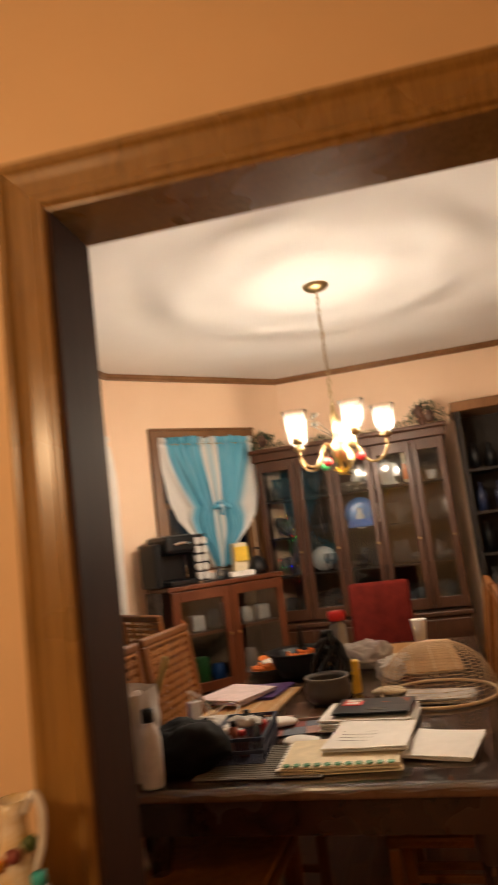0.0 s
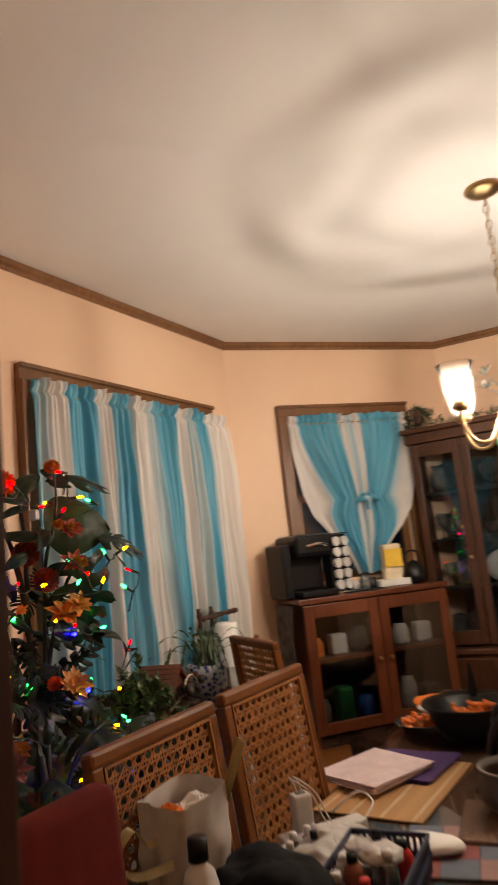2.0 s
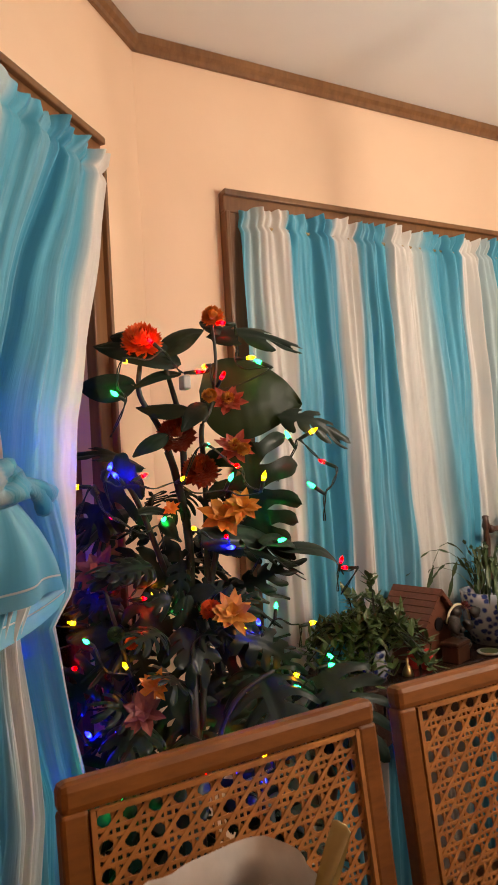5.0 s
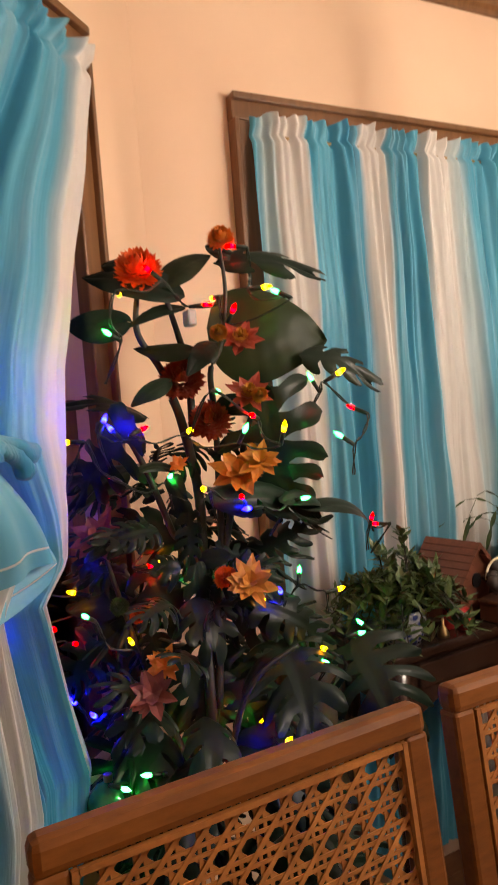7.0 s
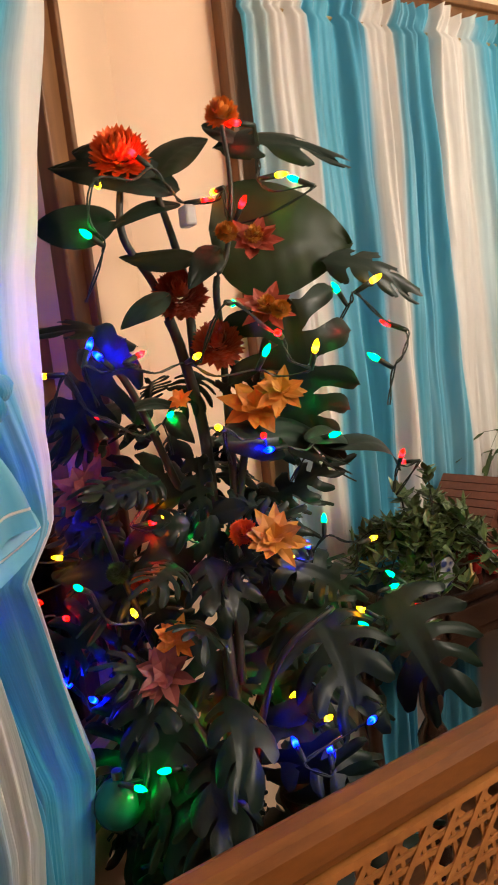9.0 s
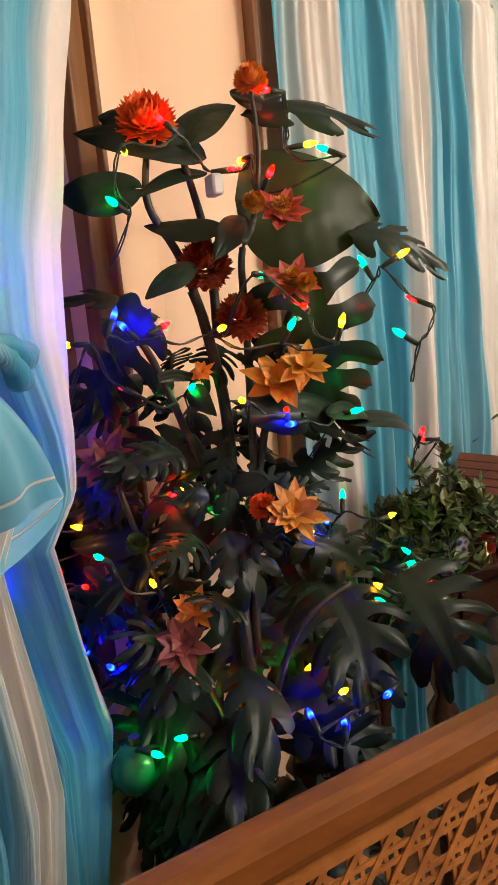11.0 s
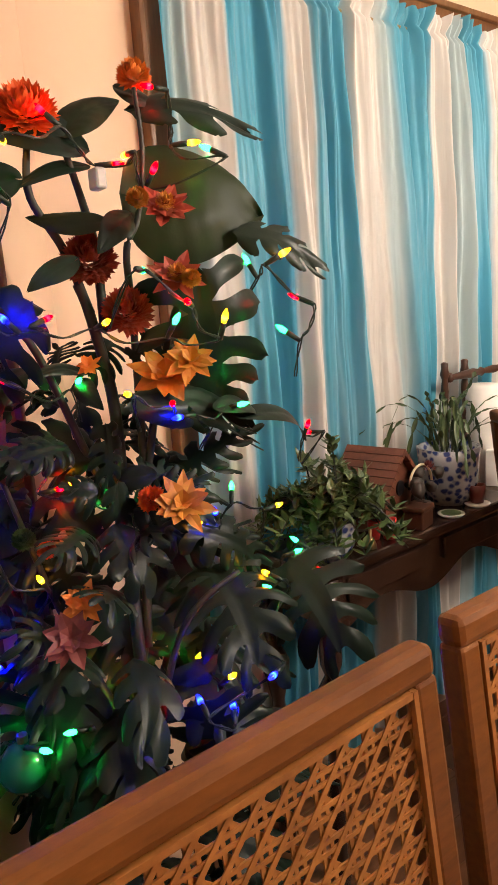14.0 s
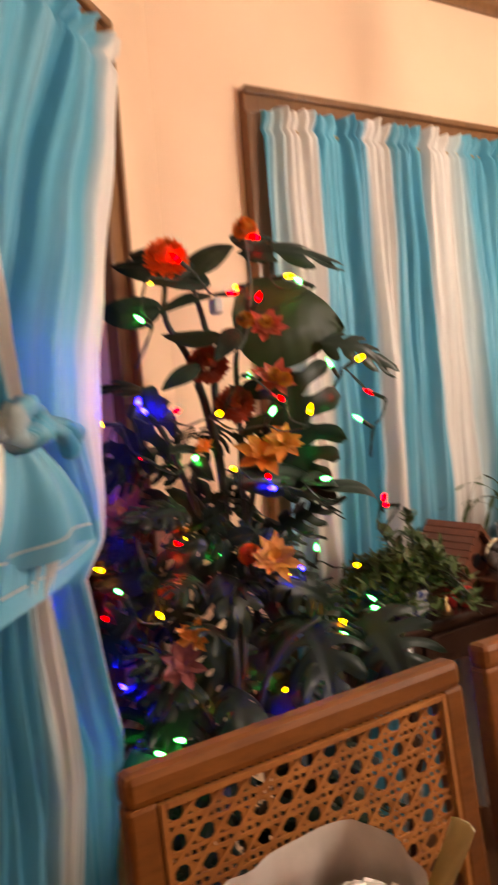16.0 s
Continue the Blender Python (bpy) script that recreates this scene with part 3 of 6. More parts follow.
# tied curtain on the south bay window; x runs towards the bay corner
W = W0L
c3 = curtain("window_curtain", FW0, [(2.25, W - 1.20), (1.8, W - 1.12), (1.55, W - 0.95), (1.43, W - 0.80), (1.36, W - 0.82), (1.2, W - 0.84), (0.9, W - 0.87), (0.4, W - 0.90)],
             [(2.25, W - 0.285), (2.19, W - 0.295), (1.87, W - 0.425), (1.67, W - 0.495), (1.54, W - 0.54), (1.30, W - 0.57), (1.22, W - 0.59), (1.17, W - 0.65), (1.03, W - 0.605), (0.85, W - 0.545), (0.65, W - 0.585), (0.4, W - 0.58)],
             2.172, 0.40, 10, 0.034, CLOTH3, "blue and white striped curtain tied in a knot", 21, off=0.088, nu=340, nv=120, pinch=(W - 0.80, 1.43, 0.7, 0.34, 0.10))
knot(c3, CLOTH3, W - 0.80, -0.105, 1.425, 0.030, ((1.0, -0.20, 0.115), (1.0, -0.42, 0.10)), 5)
flap = bmesh.new()


def flap_pt(u, v):
    xk = W - 0.80
    x = xk + (W - 1.20 + 0.60 * u - xk) * (0.12 + 0.88 * v ** 0.8)
    z = 1.42 - 0.17 * v - 0.03 * v * u ** 3 - 0.02 * v * math.sin(math.pi * u) - 0.015 * v * math.sin(4 * math.pi * u)
    y = -0.125 - 0.03 * v * math.sin(5 * math.pi * u + 1) - 0.012 * v * math.sin(13 * math.pi * u + 2) - 0.02 * math.sin(math.pi * v)
    return Vector((x, y, z))


def under_pt(u, v):
    x = W - 1.20 + 0.60 * u
    z = 1.27 - (0.05 + 0.20 * (1 - u)) * v - 0.01 * math.sin(9 * u)
    return Vector((x, -0.112 - 0.014 * math.sin(6 * u + 2 * v), z))


def hemmed(bm, hem):
    """Lays the cloth so that its stripes fan out from the knot, with a blue hem."""
    layer = bm.loops.layers.uv.verify()
    for f in bm.faces:
        for lp in f.loops:
            u, v = lp[layer].uv
            w = u + 0.05 * math.sin(4 * v)
            dye = 0.24 if w < 0.20 else 0.24 + 0.26 * min(1.0, (w - 0.20) * 12) if w < 0.48 else 0.50 + 0.18 * min(1.0, (w - 0.48) * 10)
            lp[layer].uv = (0.22 + 0.02 * (1 - v) if v > hem else dye, u)
    return bm


add_sheet(flap, 60, 24, flap_pt, uv=True)
part("folded_flap", hemmed(flap, 0.84), CLOTH3, c3, smooth=True)
part("under_fold", hemmed(add_sheet(bmesh.new(), 30, 16, under_pt, uv=True), 0.74), CLOTH3, c3, smooth=True)

# ---- chandelier ----
def chandelier():
    ch = thing("chandelier", pose(CHAND.x, CHAND.y, 0), "brass five-armed chandelier with lit clear glass shades", "chandelier")
    part("canopy", lathe([(0.0, TOP - 0.035), (0.02, TOP - 0.034), (0.055, TOP - 0.02), (0.066, TOP - 0.008), (0.066, TOP - 0.001), (0.0, TOP - 0.001)], 28), BRASS, ch, smooth=True)
    bm = bmesh.new()
    z = TOP - 0.035
    k = 0
    while z > 2.03:
        ring = []
        for i in range(13):
            a = 2 * math.pi * i / 12
            h, v = 0.009 * math.cos(a), 0.019 * math.sin(a)
            ring.append((h, 0, z - 0.017 + v) if k % 2 else (0, h, z - 0.017 + v))
        add_tube(bm, ring, 0.0022, n=5)
        z -= 0.031
        k += 1
    add_tube(bm, [(0.006 * math.sin(i), 0.006 * math.cos(i), TOP - 0.03 - i * 0.03) for i in range(21)], 0.0018, n=5)
    part("chain", bm, BRASS, ch)
    part("column", lathe([(0.0, 2.04), (0.008, 2.035), (0.012, 2.0), (0.022, 1.97), (0.014, 1.93), (0.018, 1.86), (0.034, 1.82), (0.038, 1.79), (0.026, 1.755), (0.012, 1.735), (0.016, 1.72), (0.0, 1.70)], 20), BRASS, ch, smooth=True)
    for k in range(5):
        a = radians(10 + 72 * k)
        c, s = math.cos(a), math.sin(a)
        prof = [(0.03, 1.80), (0.07, 1.84), (0.10, 1.80), (0.14, 1.735), (0.20, 1.735), (0.238, 1.79), (0.24, 1.84)]
        part("arm", tube(smooth_line([(r * c, r * s, z) for r, z in prof], 5), 0.0065, n=8), BRASS, ch, smooth=True)
        m = Matrix.Translation((0.24 * c, 0.24 * s, 0))
        part("cup", lathe([(0.0, 1.838), (0.02, 1.84), (0.03, 1.852), (0.022, 1.866), (0.016, 1.885), (0.0, 1.886)], 16, m), BRASS, ch, smooth=True)
        sh = part("shade", lathe([(0.022, 1.862), (0.040, 1.880), (0.050, 1.915), (0.052, 1.955), (0.057, 1.985), (0.063, 2.000), (0.060, 2.000), (0.054, 1.984), (0.049, 1.955), (0.047, 1.917), (0.037, 1.884), (0.022, 1.866)], 24, m, closed=False), SHADEGLASS, ch, "clear glass tulip shade", smooth=True)
        part("bulb", lathe([(0.0, 1.886), (0.010, 1.888), (0.015, 1.91), (0.017, 1.93), (0.012, 1.955), (0.0, 1.975)], 14, m), BULBGLASS, sh, "clear flame bulb", smooth=True)
        part("filament", lathe([(0.0, 1.908), (0.0012, 1.908), (0.0012, 1.930), (0.0, 1.930)], 10, m), BULBHOT, sh, "lit filament")
    return ch


chandelier()


def bauble(x, y, z, material, label, star=False):
    ob = thing("hanging_ornament", pose(x, y, z), label, "ornament", "ornaments on the chandelier")
    bm = bmesh.new()
    if star:
        for k in range(9):
            a = k * 2.4
            d = Vector((math.cos(a), math.sin(a), 0.5 * math.sin(k * 1.7))).normalized()
            add_petal(bm, Vector((0, 0, 0)), d, Vector((0, 0, 1)), 0.055, 0.022)
        part("petals", bm, material, ob)
    else:
        part("ball", lathe([(0.0, -0.022), (0.012, -0.019), (0.021, -0.008), (0.022, 0.004), (0.014, 0.018), (0.0, 0.022)], 14), material, ob, smooth=True)
    part("hook", tube([(0, 0, 0.015), (0.002, 0, 0.06)], 0.0012, n=5), BRASS, ob)


# ---- petals, leaves ----
def add_petal(bm, base, way, up, length, width, curl=0.25):
    way = way.normalized()
    side = way.cross(up)
    side = side.normalized() if side.length > 1e-3 else Vector((1, 0, 0))
    nrm = side.cross(way)
    rows = []
    for t, w in ((0.0, 0.25), (0.35, 0.95), (0.65, 0.85), (1.0, 0.06)):
        c = base + way * length * t + nrm * (curl * length * t * t)
        rows.append((bm.verts.new(c - side * width * w * 0.5 + nrm * width * 0.12 * w), bm.verts.new(c), bm.verts.new(c + side * width * w * 0.5 + nrm * width * 0.12 * w)))
    for a, b in zip(rows, rows[1:]):
        bm.faces.new((a[0], a[1], b[1], b[0]))
        bm.faces.new((a[1], a[2], b[2], b[1]))


def leaf_mesh(base, tip, width, face, kind, seed):
    """A leaf from base to tip that bows and droops: heart-shaped (H), large and round (B), notched (S) or deeply slotted (M)."""
    rng = random.Random(seed)
    base, tip = Vector(base), Vector(tip)
    way = tip - base
    ln = way.length
    way.normalize()
    side = way.cross(face).normalized()
    nrm = side.cross(way)
    slotted = kind in "SM"
    droop = rng.uniform(0.05, 0.14) * ln
    fold = 0.06 if kind == "B" else rng.uniform(0.08, 0.26)
    shift = rng.uniform(0, 6)
    back_lobe = {"H": 0.10, "B": 0.24, "S": 0.04, "M": 0.20}[kind]
    bend = rng.uniform(-0.10, 0.10) * ln

    def pt(t, s):
        half = 0.5 * width * 1.08 * max(0.0, math.sin(math.pi * t ** (0.62 if kind == "B" else 0.72))) ** (0.66 if kind == "M" else 0.80)
        back = -back_lobe * ln * abs(s) ** 1.4 * (1 - t) ** 1.5
        sweep = (0.34 if slotted else 0.03) * ln * s * s
        vein = 0.010 * width * abs(math.sin(20 * (t - 0.25 * abs(s)))) * min(1.0, 4 * abs(s))
        lift = fold * abs(s) * half + droop * math.sin(math.pi * t) - 0.30 * half * s * s - 0.10 * ln * t * t
        wob = 0.05 * width * math.sin(7 * t + 3 * s + shift) * abs(s) + vein
        return base + way * (ln * t + back + sweep * t) + side * (s * half + bend * math.sin(math.pi * t)) + nrm * (lift + wob)

    bm = bmesh.new()
    nu, nv = (30, 7) if not slotted else (24, 3)
    inner = 1.0 if not slotted else 0.20 if kind == "M" else 0.34
    vs = [[bm.verts.new(pt(i / nu, inner * (j - nv) / nv)) for j in range(2 * nv + 1)] for i in range(nu + 1)]
    for i in range(nu):
        for j in range(2 * nv):
            bm.faces.new((vs[i][j], vs[i + 1][j], vs[i + 1][j + 1], vs[i][j + 1]))
    if not slotted:
        return bm
    for sgn in (-1, 1):
        fingers = rng.choice((5, 6)) if kind == "M" else rng.choice((3, 4))
        cuts = [0.02 + 0.95 * (k + (rng.uniform(-0.16, 0.16) if 0 < k < fingers else 0)) / fingers for k in range(fingers + 1)]
        for t0, t1 in zip(cuts, cuts[1:]):
            gap = rng.uniform(0.26, 0.50) if kind == "M" else rng.uniform(0.10, 0.28)
            reach = rng.uniform(0.92, 1.02)
            curl = rng.uniform(-0.04, 0.22) * width
            rows = []
            for q in range(10):
                g = q / 9
                s = inner * 0.94 + (reach - inner * 0.94) * g
                half = 0.5 * (t1 - t0) * (1 - gap * min(1.0, g * 4)) * math.sqrt(max(0.015, 1 - max(0.0, (g - 0.62) / 0.38) ** 2))
                tc = (t0 + t1) / 2 + 0.07 * g * g * (1 - t0)
                rows.append([bm.verts.new(pt(min(1.0, max(0.0, tc + half * (c / 2 - 1))), sgn * s) - nrm * (0.05 * width * g * abs(c / 2 - 1) + curl * g * g)) for c in range(5)])
            for q in range(9):
                for c in range(4):
                    bm.faces.new((rows[q][c], rows[q + 1][c], rows[q + 1][c + 1], rows[q][c + 1]))
    return bm


def mum(bm, c, r, n, seed, up):
    rng = random.Random(seed)
    up = Vector(up).normalized()
    n = int(n * 2.2)
    for k in range(n):
        z = 1 - 1.4 * (k + 0.5) / n
        a = k * 2.39996
        q = math.sqrt(max(0, 1 - z * z))
        d = Vector((q * math.cos(a), q * math.sin(a), z))
        d = Vector((0, 0, 1)).rotation_difference(up) @ d
        add_petal(bm, c + d * r * 0.36, d + Vector((rng.uniform(-.3, .3), rng.uniform(-.3, .3), rng.uniform(-.2, .25))), up, r * rng.uniform(0.46, 0.62), r * 0.25, 0.3)


# ---- the artificial plant ----
plant = thing("artificial_plant", pose(0, 0, 0), "tall artificial monstera dressed with silk flowers beside the window", "plant")
part("pot", lathe([(0.0, 0.001), (0.13, 0.002), (0.15, 0.10), (0.17, 0.26), (0.18, 0.27), (0.18, 0.30), (0.16, 0.30), (0.15, 0.26), (0.0, 0.25)], 28, Matrix.Translation((-1.64, 2.20, 0))), TERRA, plant, "reddish clay pot", smooth=True)
for pts, r0, r1 in (
    ([(-1.64, 2.20, 0.25), (-1.62, 2.20, 0.60), (-1.623, 2.202, 0.854), (-1.688, 2.234, 1.059), (-1.714, 2.251, 1.276), (-1.714, 2.228, 1.423), (-1.71, 2.21, 1.475)], 0.013, 0.008),
    ([(-1.714, 2.228, 1.431), (-1.703, 2.192, 1.525), (-1.69, 2.146, 1.595), (-1.69, 2.15, 1.66)], 0.008, 0.005),
    ([(-1.71, 2.247, 1.40), (-1.71, 2.247, 1.525), (-1.689, 2.225, 1.588), (-1.675, 2.20, 1.656)], 0.008, 0.005),
    ([(-1.64, 2.19, 0.80), (-1.69, 2.23, 1.059), (-1.712, 2.189, 1.223), (-1.715, 2.125, 1.397), (-1.70, 2.06, 1.44)], 0.008, 0.005),
    ([(-1.63, 2.22, 0.90), (-1.675, 2.273, 1.147), (-1.65, 2.323, 1.377), (-1.584, 2.331, 1.474)], 0.008, 0.005),
    ([(-1.64, 2.21, 0.85), (-1.677, 2.266, 1.073), (-1.676, 2.28, 1.399), (-1.627, 2.255, 1.514), (-1.63, 2.281, 1.562), (-1.624, 2.296, 1.655), (-1.624, 2.292, 1.739)], 0.008, 0.003),
    ([(-1.62, 2.20, 0.70), (-1.55, 2.24, 0.95), (-1.53, 2.34, 1.02)], 0.007, 0.004),
    ([(-1.62, 2.20, 0.70), (-1.70, 2.12, 0.95), (-1.73, 2.06, 1.20)], 0.007, 0.004),
    ([(-1.62, 2.20, 0.60), (-1.58, 2.10, 0.82), (-1.55, 2.08, 0.86)], 0.006, 0.004),
):
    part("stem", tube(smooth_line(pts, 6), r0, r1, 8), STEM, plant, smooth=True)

EYEWARD = Vector((0.86, -0.40, 0.15)).normalized()
LEAVES_HIGH = [
    ("H", (-1.676, 2.221, 1.665), (-1.756, 2.075, 1.719), 0.066, 0.5), ("H", (-1.683, 2.205, 1.683), (-1.694, 2.305, 1.749), 0.052, 0.3),
    ("H", (-1.657, 2.115, 1.612), (-1.723, 2.022, 1.619), 0.056, 0.0), ("H", (-1.681, 2.230, 1.640), (-1.673, 2.120, 1.611), 0.024, 0.4),
    ("S", (-1.670, 2.300, 1.721), (-1.582, 2.464, 1.698), 0.056, 0.5), ("H", (-1.677, 2.294, 1.753), (-1.654, 2.351, 1.730), 0.029, 0.3),
    ("B", (-1.645, 2.310, 1.591), (-1.586, 2.485, 1.569), 0.177, 0.1), ("H", (-1.647, 2.231, 1.558), (-1.694, 2.139, 1.573), 0.033, 0.2),
    ("H", (-1.636, 2.271, 1.566), (-1.609, 2.206, 1.516), 0.040, 0.1), ("M", (-1.564, 2.333, 1.483), (-1.620, 2.418, 1.250), 0.199, 0.0),
    ("S", (-1.581, 2.417, 1.537), (-1.525, 2.540, 1.481), 0.060, 0.5), ("H", (-1.628, 2.173, 1.502), (-1.639, 2.105, 1.468), 0.034, 0.3),
    ("M", (-1.620, 2.101, 1.448), (-1.747, 2.016, 1.323), 0.120, 0.1), ("H", (-1.714, 2.203, 1.339), (-1.673, 2.110, 1.350), 0.022, 0.4),
    ("H", (-1.718, 2.205, 1.327), (-1.638, 2.193, 1.295), 0.031, 0.2), ("S", (-1.593, 2.206, 1.293), (-1.628, 2.451, 1.225), 0.068, 0.5),
    ("H", (-1.578, 2.361, 1.271), (-1.648, 2.506, 1.244), 0.033, 0.5), ("H", (-1.613, 2.429, 1.242), (-1.703, 2.680, 1.166), 0.032, 0.5),
    ("S", (-1.706, 2.209, 1.205), (-1.757, 2.112, 1.262), 0.085, 0.4), ("H", (-1.633, 2.262, 1.177), (-1.686, 2.201, 1.162), 0.033, 0.2),
]
LEAVES_LOW = [
    ("M", (-1.740, 2.137, 1.164), (-1.668, 2.221, 1.051), 0.125, 0.2), ("H", (-1.738, 2.092, 1.096), (-1.837, 2.005, 1.085), 0.054, 0.4),
    ("M", (-1.730, 2.073, 1.048), (-1.777, 1.988, 0.946), 0.111, 0.1), ("M", (-1.733, 2.118, 1.071), (-1.693, 2.128, 0.968), 0.067, 0.0),
    ("M", (-1.704, 2.177, 1.001), (-1.632, 2.241, 0.867), 0.154, 0.1), ("M", (-1.700, 2.110, 0.914), (-1.723, 2.012, 0.751), 0.169, 0.0),
    ("M", (-1.692, 2.151, 0.922), (-1.641, 2.203, 0.809), 0.081, 0.1), ("M", (-1.614, 2.342, 1.004), (-1.461, 2.311, 0.905), 0.184, 0.0),
    ("M", (-1.615, 2.516, 0.963), (-1.477, 2.497, 0.843), 0.193, 0.1), ("M", (-1.600, 2.293, 1.086), (-1.587, 2.441, 0.983), 0.081, 0.5),
    ("H", (-1.585, 2.219, 0.839), (-1.554, 2.311, 0.879), 0.045, 0.2), ("M", (-1.509, 2.241, 0.850), (-1.493, 2.322, 0.694), 0.158, 0.0),
    ("M", (-1.665, 2.246, 0.969), (-1.624, 2.304, 0.847), 0.128, 0.1), ("M", (-1.834, 2.036, 1.179), (-1.759, 2.093, 1.114), 0.064, 0.3),
    ("S", (-1.813, 1.980, 1.012), (-1.793, 1.933, 0.912), 0.089, 0.2), ("M", (-1.628, 2.107, 0.809), (-1.598, 2.144, 0.686), 0.128, 0.0),
    ("M", (-1.668, 2.052, 0.820), (-1.638, 2.099, 0.711), 0.129, 0.1), ("H", (-1.711, 2.144, 1.712), (-1.750, 2.108, 1.733), 0.041, 0.4),
]
for k, (kind, b, t, w, nod) in enumerate(LEAVES_HIGH + LEAVES_LOW):
    rng = random.Random(k)
    f = EYEWARD + Vector((rng.uniform(-.2, .2), rng.uniform(-.2, .2), nod + rng.uniform(-.1, .2)))
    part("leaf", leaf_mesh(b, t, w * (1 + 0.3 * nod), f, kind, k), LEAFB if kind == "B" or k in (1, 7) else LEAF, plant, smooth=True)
rng = random.Random(77)
for k in range(140):
    z = rng.uniform(0.45, 1.16) if k < 55 else rng.uniform(0.32, 0.95) if k < 95 else rng.uniform(1.05, 1.36) if k < 125 else rng.uniform(1.12, 1.45)
    a = rng.uniform(0, 2 * math.pi)
    c = Vector(((-1.82 if k >= 125 else -1.74 if z > 0.95 else -1.67) + 0.05 * math.cos(a), (2.30 if k >= 125 else 2.20) + 0.06 * math.sin(a), z))
    out = Vector((math.cos(a), math.sin(a), rng.uniform(-0.7, 0.35)))
    tip = c + out * rng.uniform(0.14, 0.26)
    tip.x = min(max(tip.x, -1.85), -1.72 if k >= 125 else -1.66 if k >= 95 else -1.58 if z > 0.95 else -1.46)
    tip.y = max(tip.y, 2.03)
    f = Vector((0.6 * math.cos(a) + 0.3, 0.6 * math.sin(a), 0.8))
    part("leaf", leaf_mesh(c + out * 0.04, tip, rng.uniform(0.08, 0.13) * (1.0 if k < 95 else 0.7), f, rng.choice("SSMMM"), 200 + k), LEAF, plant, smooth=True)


def flower(pos, r, material, style, seed, up=(0.7, -0.35, 0.6), heart=None):
    c, up = Vector(pos), Vector(up).normalized()
    bm = bmesh.new()
    if style == "mum":
        mum(bm, c, r, 150, seed, up)
    else:
        rng = random.Random(seed)
        for ring, (n, ln, tilt) in enumerate(((8, 1.0, 0.08), (7, 0.80, 0.42), (5, 0.52, 0.95))):
            for k in range(n):
                a = 2 * math.pi * (k + 0.5 * ring) / n + rng.uniform(-.2, .2)
                d = Vector((math.cos(a), math.sin(a), tilt + rng.uniform(-.15, .2)))
                d = Vector((0, 0, 1)).rotation_difference(up) @ d
                add_petal(bm, c, d, up, r * ln * rng.uniform(0.8, 1.15), r * rng.uniform(0.40, 0.52), rng.uniform(-0.15, 0.3))
    fl = part("flower", bm, material, plant, smooth=False)
    if heart:
        bm = bmesh.new()
        mum(bm, c + up * r * 0.25, r * 0.38, 40, seed, up)
        part("flower_heart", bm, heart, fl)


flower((-1.70, 2.16, 1.708), 0.048, PETAL_RED, "mum", 1)
flower((-1.644, 2.305, 1.76), 0.028, PETAL_ORANGE, "mum", 2)
flower((-1.681, 2.221, 1.505), 0.046, PETAL_DARK, "mum", 3)
flower((-1.635, 2.25, 1.426), 0.042, PETAL_DARK, "mum", 4)
flower((-1.573, 2.294, 1.567), 0.044, PETAL_DARK, "open", 5, heart=PETAL_YELLOW)
flower((-1.582, 2.256, 1.580), 0.018, PETAL_YELLOW, "mum", 6)
flower((-1.569, 2.301, 1.470), 0.044, PETAL_DARK, "open", 7, heart=PETAL_YELLOW)
flower((-1.541, 2.306, 1.467), 0.016, PETAL_YELLOW, "mum", 8)
flower((-1.60, 2.284, 1.330), 0.058, PETAL_AMBER, "open", 9)
flower((-1.575, 2.315, 1.350), 0.046, PETAL_AMBER, "open", 19)
flower((-1.69, 2.203, 1.351), 0.022, PETAL_ORANGE, "open", 10)
flower((-1.751, 2.055, 1.228), 0.055, PETAL_PINK, "open", 11)
flower((-1.573, 2.275, 1.135), 0.052, PETAL_YELLOW, "open", 12)
flower((-1.624, 2.252, 1.139), 0.025, PETAL_RED, "mum", 13)
flower((-1.615, 2.092, 0.969), 0.050, PETAL_PINK, "open", 14)
flower((-1.633, 2.122, 1.006), 0.036, PETAL_ORANGE, "open", 15)
flower((-1.712, 2.075, 1.102), 0.020, JADE, "mum", 16)
flower((-1.678, 2.096, 1.088), 0.016, PETAL_RED, "mum", 17)

